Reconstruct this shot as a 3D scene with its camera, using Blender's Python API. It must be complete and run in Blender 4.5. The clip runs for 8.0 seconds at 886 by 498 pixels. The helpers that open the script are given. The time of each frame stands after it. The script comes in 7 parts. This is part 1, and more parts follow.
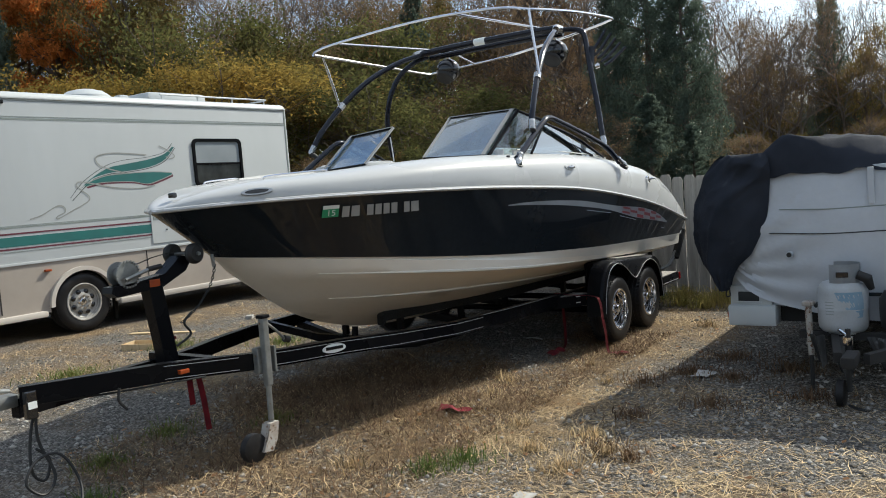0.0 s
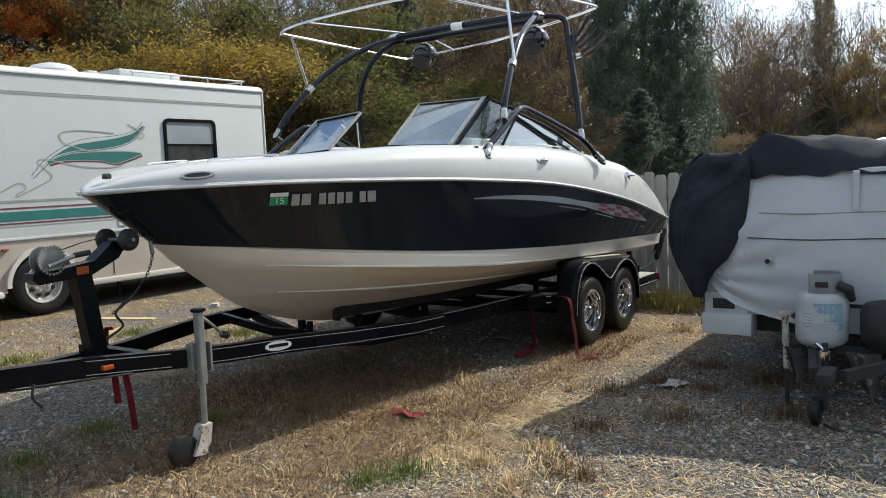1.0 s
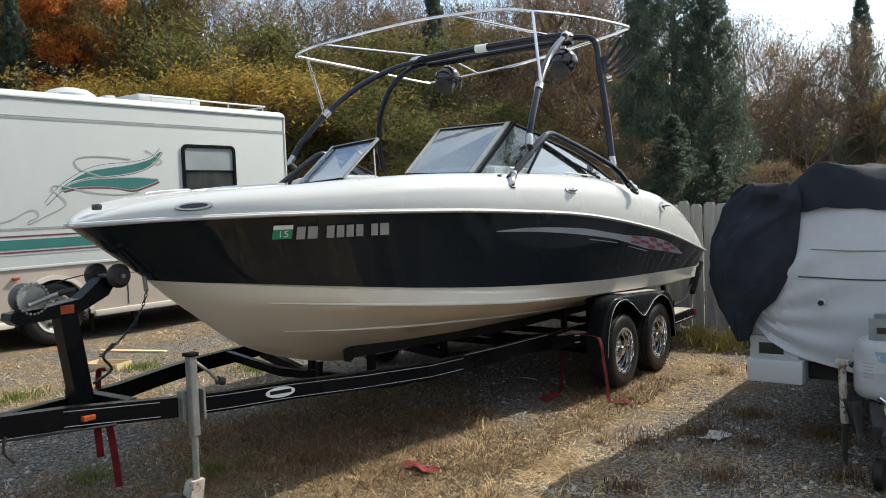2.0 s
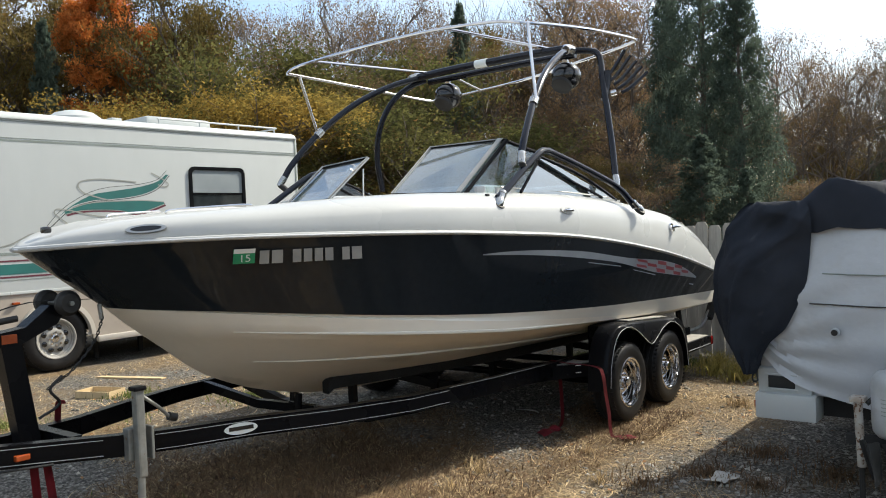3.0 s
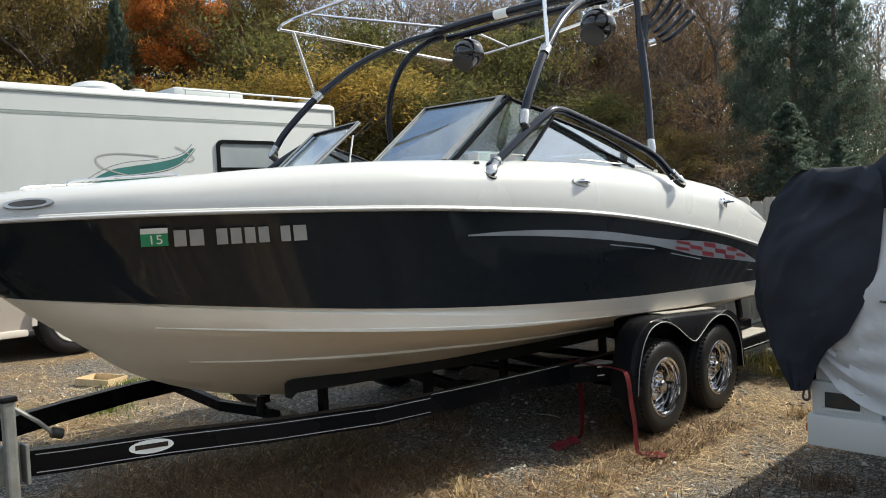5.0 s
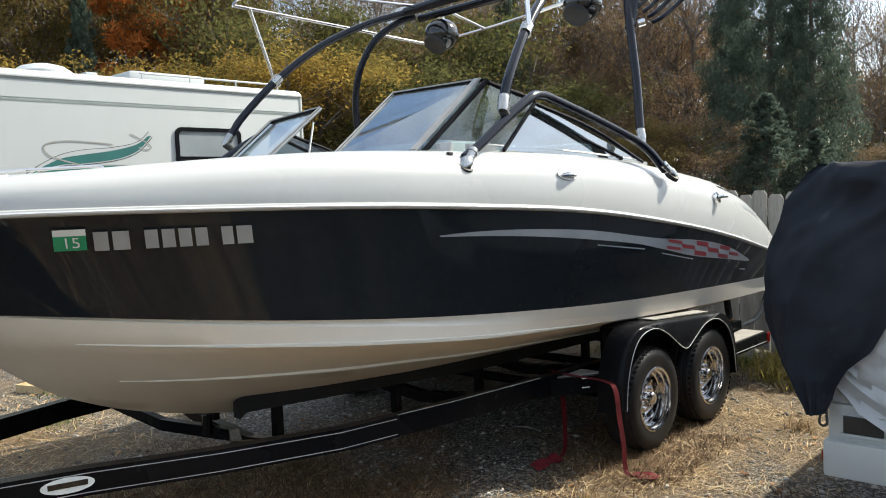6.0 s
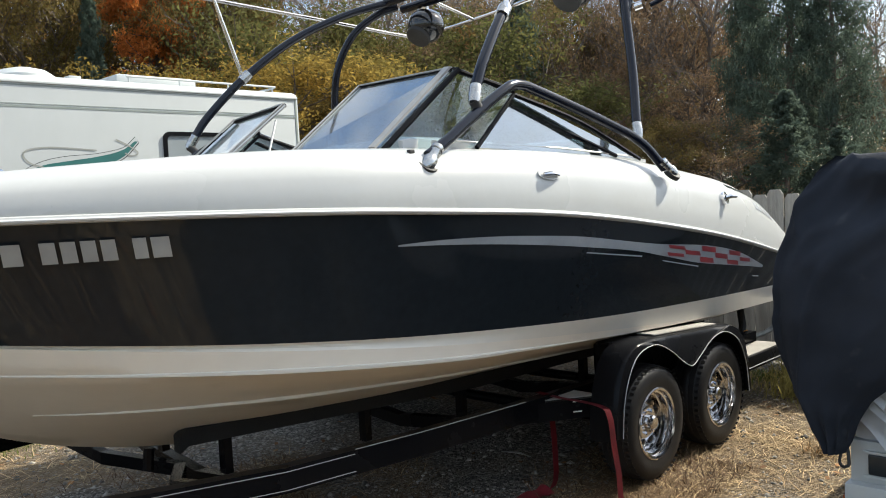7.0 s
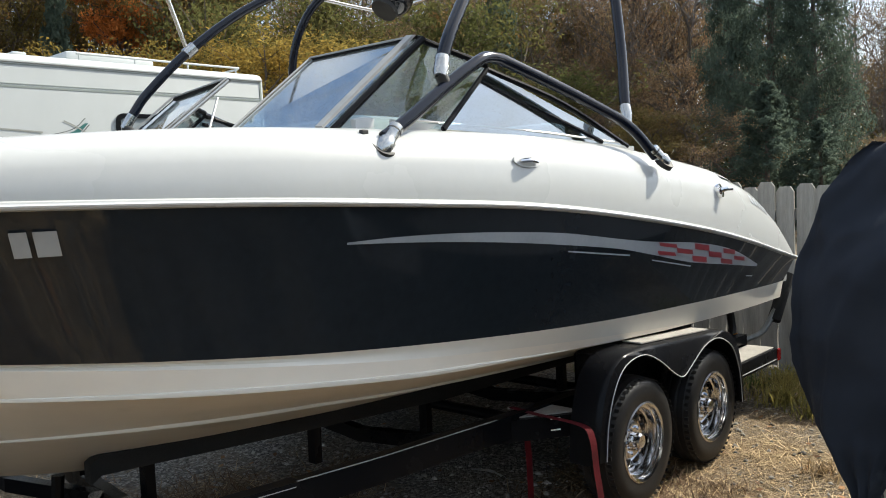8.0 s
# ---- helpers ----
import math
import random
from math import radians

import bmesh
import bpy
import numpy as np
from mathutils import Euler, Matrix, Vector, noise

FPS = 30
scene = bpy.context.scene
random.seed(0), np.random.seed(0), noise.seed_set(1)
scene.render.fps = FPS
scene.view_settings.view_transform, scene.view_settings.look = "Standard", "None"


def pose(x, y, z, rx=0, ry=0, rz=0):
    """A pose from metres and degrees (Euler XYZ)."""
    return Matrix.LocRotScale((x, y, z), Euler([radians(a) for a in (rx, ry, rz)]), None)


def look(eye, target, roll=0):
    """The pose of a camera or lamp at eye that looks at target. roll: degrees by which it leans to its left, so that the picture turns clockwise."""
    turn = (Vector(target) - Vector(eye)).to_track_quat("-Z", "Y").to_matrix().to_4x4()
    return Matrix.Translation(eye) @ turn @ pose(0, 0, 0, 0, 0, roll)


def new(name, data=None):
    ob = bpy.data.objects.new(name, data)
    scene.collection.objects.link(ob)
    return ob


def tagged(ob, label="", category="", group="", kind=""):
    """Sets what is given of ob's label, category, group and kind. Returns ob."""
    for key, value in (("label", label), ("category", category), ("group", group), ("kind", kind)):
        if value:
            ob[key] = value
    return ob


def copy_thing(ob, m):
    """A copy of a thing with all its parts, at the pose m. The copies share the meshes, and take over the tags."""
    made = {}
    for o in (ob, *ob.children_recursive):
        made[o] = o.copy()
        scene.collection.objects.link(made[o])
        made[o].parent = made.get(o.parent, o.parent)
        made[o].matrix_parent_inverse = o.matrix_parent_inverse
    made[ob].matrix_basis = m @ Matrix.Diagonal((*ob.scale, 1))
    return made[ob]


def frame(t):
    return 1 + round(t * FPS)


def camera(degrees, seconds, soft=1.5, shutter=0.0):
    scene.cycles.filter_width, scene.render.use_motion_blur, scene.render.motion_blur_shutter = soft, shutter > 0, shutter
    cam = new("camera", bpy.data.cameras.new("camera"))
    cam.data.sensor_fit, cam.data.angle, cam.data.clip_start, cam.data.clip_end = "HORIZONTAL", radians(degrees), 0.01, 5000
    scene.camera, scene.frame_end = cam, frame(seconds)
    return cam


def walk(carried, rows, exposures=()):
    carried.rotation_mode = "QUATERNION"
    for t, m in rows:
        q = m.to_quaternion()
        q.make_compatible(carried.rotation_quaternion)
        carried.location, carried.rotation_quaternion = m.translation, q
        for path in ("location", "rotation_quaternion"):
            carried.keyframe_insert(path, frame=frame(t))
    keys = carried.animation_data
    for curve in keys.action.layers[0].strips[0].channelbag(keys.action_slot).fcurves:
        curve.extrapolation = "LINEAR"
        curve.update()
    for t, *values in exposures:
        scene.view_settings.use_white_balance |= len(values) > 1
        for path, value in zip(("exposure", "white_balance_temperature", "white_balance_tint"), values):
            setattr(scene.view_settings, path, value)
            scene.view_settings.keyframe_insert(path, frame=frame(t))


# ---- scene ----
cam = camera(56.5, 8.0, soft=1.0)
# world: x runs aft along the boat, y to starboard, z up from the ground
PATH = [
    (0, (-3.229, -4.408, 1.59), (-1.59, -3.273, 1.436), -4.3),
    (0.5, (-2.961, -4.44, 1.584), (-1.3, -3.338, 1.415), -3.1),
    (1, (-2.804, -4.394, 1.58), (-1.156, -3.275, 1.401), -2.4),
    (1.5, (-2.59, -4.226, 1.595), (-0.956, -3.082, 1.443), -2.2),
    (1.7, (-2.539, -4.165, 1.602), (-0.907, -3.017, 1.468), -2.2),
    (2.8, (-1.945, -4.295, 1.632), (-0.392, -3.038, 1.555), -2.5),
    (3, (-1.911, -4.242, 1.592), (-0.345, -3.0, 1.535), -2.4),
    (3.5, (-1.666, -4.181, 1.574), (-0.11, -2.925, 1.529), -2.1),
    (4, (-1.381, -4.137, 1.589), (0.163, -2.867, 1.543), -2.6),
    (4.5, (-1.06, -4.145, 1.561), (0.384, -2.764, 1.491), -2.7),
    (4.7, (-0.961, -4.148, 1.552), (0.463, -2.746, 1.462), -2.8),
    (5.8, (-0.515, -3.795, 1.569), (0.946, -2.434, 1.443), -1.9),
    (6, (-0.445, -3.764, 1.585), (1.024, -2.413, 1.454), -2.3),
    (6.5, (-0.176, -3.667, 1.567), (1.279, -2.3, 1.45), -2.9),
    (7, (0.076, -3.617, 1.571), (1.512, -2.231, 1.452), -3),
    (7.5, (0.28, -3.489, 1.55), (1.73, -2.12, 1.415), -2.5),
    (8, (0.492, -3.309, 1.569), (1.965, -1.964, 1.422), -2.4),
]
walk(cam, [(t, look(eye, target, roll)) for t, eye, target, roll in PATH],
     exposures=[(0.0, 0.40, 6300, 6), (0.6, 0.48, 6300, 6), (1.5, 0.71, 6450, 6), (3.0, 0.74, 6600, 6), (4.5, 0.76, 6650, 6), (6.0, 0.94, 6500, 6), (8.0, 0.90, 6500, 6)])

# ---- light ----
SUN_AZ, SUN_EL = math.atan2(0.943, -0.333), radians(43)
world = bpy.data.worlds.new("sky_world")
scene.world = world
world.use_nodes = True
wn, wl = world.node_tree.nodes, world.node_tree.links
wn.clear()
w_out = wn.new("ShaderNodeOutputWorld")
w_bg = wn.new("ShaderNodeBackground")
w_sky = wn.new("ShaderNodeTexSky")
w_sky.sky_type = 'NISHITA'
w_sky.sun_disc = False
w_sky.sun_elevation = SUN_EL
w_sky.sun_rotation = SUN_AZ
w_sky.air_density, w_sky.dust_density, w_sky.ozone_density = 1.0, 1.4, 1.0
w_co = wn.new("ShaderNodeTexCoord")
w_map = wn.new("ShaderNodeMapping")
w_map.inputs["Scale"].default_value = (1.6, 1.6, 5.0)
w_noise = wn.new("ShaderNodeTexNoise")
w_noise.inputs["Scale"].default_value = 1.7
w_noise.inputs["Detail"].default_value = 7.0
w_ramp = wn.new("ShaderNodeValToRGB")
w_ramp.color_ramp.elements[0].position = 0.38
w_ramp.color_ramp.elements[1].position = 0.66
w_mix = wn.new("ShaderNodeMixRGB")
w_mix.inputs["Color2"].default_value = (4.9, 5.1, 5.4, 1)
wl.new(w_co.outputs["Generated"], w_map.inputs["Vector"])
wl.new(w_map.outputs["Vector"], w_noise.inputs["Vector"])
wl.new(w_noise.outputs["Fac"], w_ramp.inputs["Fac"])
wl.new(w_ramp.outputs["Color"], w_mix.inputs["Fac"])
wl.new(w_sky.outputs["Color"], w_mix.inputs["Color1"])
wl.new(w_mix.outputs["Color"], w_bg.inputs["Color"])
w_bg.inputs["Strength"].default_value = 0.15
wl.new(w_bg.outputs["Background"], w_out.inputs["Surface"])

sun_data = bpy.data.lights.new("sun", 'SUN')
sun_data.energy = 4.4
sun_data.angle = radians(0.55)
sun_data.color = (1.0, 0.93, 0.81)
sun = new("sun", sun_data)
sun_dir = Vector((math.sin(SUN_AZ) * math.cos(SUN_EL), math.cos(SUN_AZ) * math.cos(SUN_EL), math.sin(SUN_EL)))
sun.matrix_world = look(sun_dir * 40, (0, 0, 0))

# ---- materials ----
def mat(name, c1, c2=None, scale=6.0, rough=0.5, rough2=None, metal=0.0, bump=0.0, bscale=60.0, coat=0.0, fine=0.0,
        fscale=90.0, stretch=(1, 1, 1), vary=0.0, island=0.0, ior=1.45, transl=0.0, spot=None, spot_at=0.62):
    """A two-scale surface: broad stains between c1 and c2, fine grain, bump, and changes from piece to piece."""
    m = bpy.data.materials.new(name)
    m.use_nodes = True
    n, l = m.node_tree.nodes, m.node_tree.links
    b = n["Principled BSDF"]
    c2 = c2 or tuple(x * 0.8 for x in c1)
    co = n.new("ShaderNodeTexCoord")
    mp = n.new("ShaderNodeMapping")
    mp.inputs["Scale"].default_value = stretch
    l.new(co.outputs["Object"], mp.inputs["Vector"])
    no = n.new("ShaderNodeTexNoise")
    no.inputs["Scale"].default_value, no.inputs["Detail"].default_value = scale, 6.0
    l.new(mp.outputs["Vector"], no.inputs["Vector"])
    ra = n.new("ShaderNodeValToRGB")
    ra.color_ramp.elements[0].position, ra.color_ramp.elements[1].position = 0.34, 0.68
    ra.color_ramp.elements[0].color, ra.color_ramp.elements[1].color = (*c1, 1), (*c2, 1)
    l.new(no.outputs["Fac"], ra.inputs["Fac"])
    out = ra.outputs["Color"]
    fi = n.new("ShaderNodeTexNoise")
    fi.inputs["Scale"].default_value, fi.inputs["Detail"].default_value = fscale, 4.0
    l.new(mp.outputs["Vector"], fi.inputs["Vector"])
    if spot:
        sp = n.new("ShaderNodeTexNoise")
        sp.inputs["Scale"].default_value, sp.inputs["Detail"].default_value = scale * 3.1, 5.0
        l.new(mp.outputs["Vector"], sp.inputs["Vector"])
        sr = n.new("ShaderNodeValToRGB")
        sr.color_ramp.elements[0].position, sr.color_ramp.elements[1].position = spot_at, spot_at + 0.08
        l.new(sp.outputs["Fac"], sr.inputs["Fac"])
        sm = n.new("ShaderNodeMixRGB")
        sm.inputs["Color2"].default_value = (*spot, 1)
        l.new(sr.outputs["Color"], sm.inputs["Fac"])
        l.new(out, sm.inputs["Color1"])
        out = sm.outputs["Color"]
    if fine or vary or island:
        hs = n.new("ShaderNodeHueSaturation")
        l.new(out, hs.inputs["Color"])
        val = None
        for src, amount in ((fi.outputs["Fac"], fine), ("vary", vary), ("island", island)):
            if not amount:
                continue
            if src == "vary":
                src = n.new("ShaderNodeObjectInfo").outputs["Random"]
            elif src == "island":
                src = n.new("ShaderNodeNewGeometry").outputs["Random Per Island"]
            r = n.new("ShaderNodeMapRange")
            r.inputs["To Min"].default_value, r.inputs["To Max"].default_value = 1 - amount, 1 + amount
            l.new(src, r.inputs["Value"])
            if val is None:
                val = r.outputs["Result"]
            else:
                k = n.new("ShaderNodeMath")
                k.operation = 'MULTIPLY'
                l.new(val, k.inputs[0])
                l.new(r.outputs["Result"], k.inputs[1])
                val = k.outputs[0]
        l.new(val, hs.inputs["Value"])
        out = hs.outputs["Color"]
    l.new(out, b.inputs["Base Color"])
    if rough2 is None:
        rough2 = min(1.0, rough * 1.25 + 0.02)
    rr = n.new("ShaderNodeMapRange")
    rr.inputs["To Min"].default_value, rr.inputs["To Max"].default_value = rough, rough2
    l.new(no.outputs["Fac"], rr.inputs["Value"])
    l.new(rr.outputs["Result"], b.inputs["Roughness"])
    b.inputs["Metallic"].default_value = metal
    b.inputs["IOR"].default_value = ior
    b.inputs["Coat Weight"].default_value = coat
    b.inputs["Coat Roughness"].default_value = 0.06
    if bump:
        bu = n.new("ShaderNodeBump")
        bu.inputs["Strength"].default_value, bu.inputs["Distance"].default_value = bump, 0.02
        bn = n.new("ShaderNodeTexNoise")
        bn.inputs["Scale"].default_value, bn.inputs["Detail"].default_value = bscale, 5.0
        l.new(mp.outputs["Vector"], bn.inputs["Vector"])
        l.new(bn.outputs["Fac"], bu.inputs["Height"])
        l.new(bu.outputs["Normal"], b.inputs["Normal"])
    if transl:
        tr = n.new("ShaderNodeBsdfTranslucent")
        mx = n.new("ShaderNodeMixShader")
        mx.inputs["Fac"].default_value = transl
        l.new(out, tr.inputs["Color"])
        l.new(b.outputs["BSDF"], mx.inputs[1])
        l.new(tr.outputs["BSDF"], mx.inputs[2])
        l.new(mx.outputs["Shader"], n["Material Output"].inputs["Surface"])
    return m


def glass(name, tint, clear=0.8, gloss=0.16):
    """A thin tinted pane: see-through, with a mirror gloss that grows at grazing angles."""
    m = bpy.data.materials.new(name)
    m.use_nodes = True
    n, l = m.node_tree.nodes, m.node_tree.links
    n.remove(n["Principled BSDF"])
    lw = n.new("ShaderNodeLayerWeight")
    lw.inputs["Blend"].default_value = 0.5
    pw = n.new("ShaderNodeMath")
    pw.operation = 'POWER'
    pw.inputs[1].default_value = 3.0
    fr = n.new("ShaderNodeMapRange")
    fr.inputs["To Min"].default_value, fr.inputs["To Max"].default_value = gloss, 0.85
    l.new(lw.outputs["Facing"], pw.inputs[0])
    l.new(pw.outputs[0], fr.inputs["Value"])
    tr = n.new("ShaderNodeBsdfTransparent")
    tr.inputs["Color"].default_value = (*tint, 1)
    gl = n.new("ShaderNodeBsdfGlossy")
    gl.inputs["Roughness"].default_value = 0.03
    no = n.new("ShaderNodeTexNoise")
    no.inputs["Scale"].default_value, no.inputs["Detail"].default_value = 5.0, 5.0
    rr = n.new("ShaderNodeMapRange")
    rr.inputs["To Min"].default_value, rr.inputs["To Max"].default_value = 0.0, 0.2 * (1 - clear)
    di = n.new("ShaderNodeBsdfDiffuse")
    di.inputs["Color"].default_value = (0.55, 0.58, 0.6, 1)
    m1, m2 = n.new("ShaderNodeMixShader"), n.new("ShaderNodeMixShader")
    l.new(no.outputs["Fac"], rr.inputs["Value"])
    l.new(rr.outputs["Result"], m2.inputs["Fac"])
    l.new(tr.outputs["BSDF"], m2.inputs[1])
    l.new(di.outputs["BSDF"], m2.inputs[2])
    l.new(fr.outputs["Result"], m1.inputs["Fac"])
    l.new(m2.outputs["Shader"], m1.inputs[1])
    l.new(gl.outputs["BSDF"], m1.inputs[2])
    l.new(m1.outputs["Shader"], n["Material Output"].inputs["Surface"])
    return m


M_BLACK_GEL = mat("black_gelcoat", (0.012, 0.016, 0.020), (0.016, 0.019, 0.023), 1.2, 0.03, 0.06, coat=0.0, fine=0.25, fscale=25, ior=1.40)
M_WHITE_GEL = mat("white_gelcoat", (0.475, 0.478, 0.468), (0.435, 0.438, 0.428), 0.9, 0.20, 0.34, coat=0.2, fine=0.03, fscale=40)
M_BOTTOM_GEL = mat("cream_bottom_gelcoat", (0.78, 0.71, 0.61), (0.72, 0.655, 0.56), 0.9, 0.32, 0.46, fine=0.05, fscale=14, stretch=(0.5, 1, 1), spot=(0.60, 0.54, 0.45), spot_at=0.63)
M_CREAM_TRIM = mat("white_hull_band", (0.70, 0.66, 0.585), (0.63, 0.595, 0.525), 1.0, 0.28, 0.38, fine=0.04, fscale=20)
M_RUB = mat("grey_rub_rail", (0.72, 0.73, 0.73), (0.6, 0.61, 0.62), 4, 0.3)
M_SILVER = mat("silver_decal", (0.34, 0.36, 0.385), (0.25, 0.27, 0.29), 3.0, 0.3, fine=0.1, fscale=60)
M_RED_DECAL = mat("red_decal", (0.30, 0.03, 0.04), (0.20, 0.03, 0.04), 5, 0.35)
M_GREY_BARS = mat("grey_registration_vinyl", (0.34, 0.34, 0.33), (0.27, 0.27, 0.265), 8, 0.5)
M_GREEN = mat("green_sticker", (0.02, 0.30, 0.14), (0.03, 0.26, 0.12), 8, 0.4)
M_STICKER_WHITE = mat("white_sticker", (0.75, 0.77, 0.74), (0.68, 0.70, 0.68), 9, 0.4)
M_CHROME = mat("polished_steel", (0.75, 0.75, 0.76), (0.62, 0.62, 0.63), 9, 0.08, 0.16, metal=1.0)
M_STEEL = mat("satin_cast_steel", (0.50, 0.50, 0.49), (0.36, 0.36, 0.355), 14, 0.16, 0.34, metal=1.0, fine=0.12, fscale=70)
M_EDGE = mat("dull_aluminium_edge", (0.34, 0.34, 0.335), (0.27, 0.27, 0.265), 9, 0.4, 0.5, fine=0.1)
M_ALU = mat("brushed_aluminium", (0.46, 0.46, 0.45), (0.36, 0.36, 0.35), 7, 0.3, 0.42, metal=1.0, fine=0.1)
M_TOWER = mat("black_powder_coat", (0.003, 0.005, 0.012), (0.006, 0.008, 0.015), 3, 0.09, 0.15, ior=1.40, fine=0.15)
M_FRAME_BLACK = mat("black_trailer_paint", (0.004, 0.0045, 0.006), (0.007, 0.007, 0.008), 2.5, 0.2, 0.34, fine=0.2, bump=0.02, bscale=40, ior=1.2)
M_TYRE = mat("tyre_rubber", (0.011, 0.011, 0.012), (0.019, 0.018, 0.018), 9, 0.34, 0.52, bump=0.05, bscale=120, fine=0.2, ior=1.32)
M_WHEEL = mat("painted_steel_wheel", (0.36, 0.345, 0.32), (0.27, 0.26, 0.24), 8, 0.35, 0.5, metal=0.0, fine=0.15, fscale=40)
M_RUBBER = mat("black_rubber", (0.012, 0.012, 0.012), (0.022, 0.021, 0.02), 9, 0.5, 0.7, bump=0.1)
M_CARPET = mat("black_bunk_carpet", (0.014, 0.014, 0.014), (0.020, 0.019, 0.018), 8, 0.95, 1.0, bump=0.6, bscale=300, fine=0.4, fscale=300)
M_GALV = mat("galvanised_steel", (0.30, 0.31, 0.30), (0.20, 0.20, 0.19), 11, 0.45, 0.6, metal=0.75, fine=0.15, fscale=50, spot=(0.20, 0.13, 0.08), spot_at=0.66)
M_RUST = mat("rusty_white_post", (0.42, 0.40, 0.37), (0.30, 0.25, 0.20), 14, 0.6, 0.8, spot=(0.13, 0.06, 0.03), spot_at=0.56, bump=0.2)
M_AMBER = mat("amber_lens", (0.34, 0.065, 0.015), (0.26, 0.05, 0.012), 14, 0.2)
M_RED_LENS = mat("red_lens", (0.42, 0.01, 0.01), (0.33, 0.01, 0.01), 14, 0.2)
M_STRAP = mat("red_webbing", (0.19, 0.009, 0.017), (0.11, 0.006, 0.011), 12, 0.8, 0.9, bump=0.3, bscale=250)
M_ORANGE_STRAP = mat("orange_webbing", (0.55, 0.22, 0.02), (0.45, 0.17, 0.02), 12, 0.8)
M_PINSTRIPE = mat("white_pinstripe", (0.42, 0.42, 0.42), (0.34, 0.34, 0.34), 6, 0.4)
M_STEP = mat("grip_step_plate", (0.36, 0.34, 0.31), (0.28, 0.265, 0.24), 7, 0.75, 0.9, bump=0.4, bscale=200, fine=0.2, fscale=150)
M_RV_WHITE = mat("rv_white_fibreglass", (0.455, 0.475, 0.475), (0.415, 0.435, 0.435), 0.7, 0.38, 0.5, fine=0.03, fscale=8, stretch=(1, 1, 0.3))
M_RV_TAN = mat("rv_tan_skirt", (0.375, 0.33, 0.285), (0.32, 0.28, 0.24), 1.2, 0.4, 0.55, fine=0.05, fscale=10)
M_RV_TAN_LIGHT = mat("rv_light_tan_trim", (0.52, 0.48, 0.43), (0.46, 0.42, 0.37), 1.5, 0.4)
M_OUTLINE = mat("dark_stripe_outline", (0.05, 0.055, 0.055), (0.035, 0.04, 0.04), 3, 0.4)
M_TEAL = mat("teal_stripe", (0.022, 0.135, 0.125), (0.02, 0.11, 0.105), 3, 0.4)
M_MAROON = mat("maroon_stripe", (0.12, 0.03, 0.045), (0.10, 0.025, 0.04), 3, 0.4)
M_RV_GREY = mat("grey_green_stripe", (0.26, 0.29, 0.27), (0.21, 0.24, 0.22), 3, 0.4)
M_RIBBON = mat("champagne_ribbon", (0.30, 0.31, 0.285), (0.26, 0.265, 0.245), 3, 0.4)
M_DARK = mat("dark_underside", (0.018, 0.017, 0.016), (0.028, 0.026, 0.024), 5, 0.8, 0.9)
M_BLIND = mat("pale_blind", (0.24, 0.27, 0.285), (0.20, 0.225, 0.24), 2, 0.7)
M_SHEET = mat("white_plastic_sheet", (0.50, 0.52, 0.55), (0.42, 0.44, 0.465), 1.8, 0.35, 0.5, fine=0.05, fscale=25, bump=0.15, bscale=18, spot=(0.45, 0.46, 0.475), spot_at=0.66)
M_TARP_BLACK = mat("black_tarp", (0.019, 0.023, 0.032), (0.027, 0.031, 0.041), 3.0, 0.75, 0.95, bump=0.35, bscale=500, fine=0.25, fscale=6, ior=1.25, spot=(0.038, 0.042, 0.050), spot_at=0.66)
M_TANK = mat("white_tank_paint", (0.42, 0.44, 0.46), (0.33, 0.34, 0.34), 6, 0.35, 0.5, fine=0.08, spot=(0.30, 0.22, 0.15), spot_at=0.70)
M_TANK_BLUE = mat("pale_blue_tank_label", (0.16, 0.27, 0.36), (0.24, 0.33, 0.40), 8, 0.4)
M_FENCE = mat("weathered_fence_wood", (0.30, 0.285, 0.255), (0.20, 0.185, 0.165), 3.0, 0.8, 0.95, stretch=(6, 6, 0.5), fine=0.22, fscale=30, vary=0.16, bump=0.5, bscale=30, spot=(0.12, 0.105, 0.09), spot_at=0.66)
M_BOXWOOD = mat("pale_pine", (0.55, 0.42, 0.25), (0.46, 0.34, 0.19), 5, 0.7, stretch=(1, 8, 1), fine=0.12)
M_PAPER = mat("pale_paper", (0.42, 0.41, 0.38), (0.3, 0.29, 0.27), 14, 0.7)
M_SEAT = mat("grey_vinyl", (0.50, 0.51, 0.52), (0.42, 0.43, 0.44), 3, 0.45, fine=0.05)
M_GLASS = glass("tinted_windscreen", (0.66, 0.78, 0.83), 0.90, 0.34)
M_GLASS_CLEAR = glass("clear_corner_glass", (0.80, 0.88, 0.88), 0.95, 0.10)
M_GLASS_SIDE = glass("dark_side_glass", (0.40, 0.50, 0.55), 0.95, 0.34)
M_RVGLASS = mat("dark_window_glass", (0.012, 0.017, 0.021), (0.03, 0.036, 0.04), 5, 0.05, 0.08, ior=1.3)
M_HEADSET = mat("gloss_black_shell", (0.006, 0.006, 0.007), (0.010, 0.010, 0.011), 2, 0.06, 0.10, coat=0.6)
M_WIRE = mat("black_cable", (0.012, 0.012, 0.012), (0.02, 0.02, 0.02), 8, 0.5)

# ---- tools ----
OFFSET = {}


def thing(name, label, category, at=(0, 0, 0), group="", kind=""):
    """An Empty at a thing's base; its parts are given in world places."""
    e = new(name)
    e.empty_display_size = 0.2
    e.location = at
    OFFSET[e] = Vector(at)
    return tagged(e, label, category, group, kind)


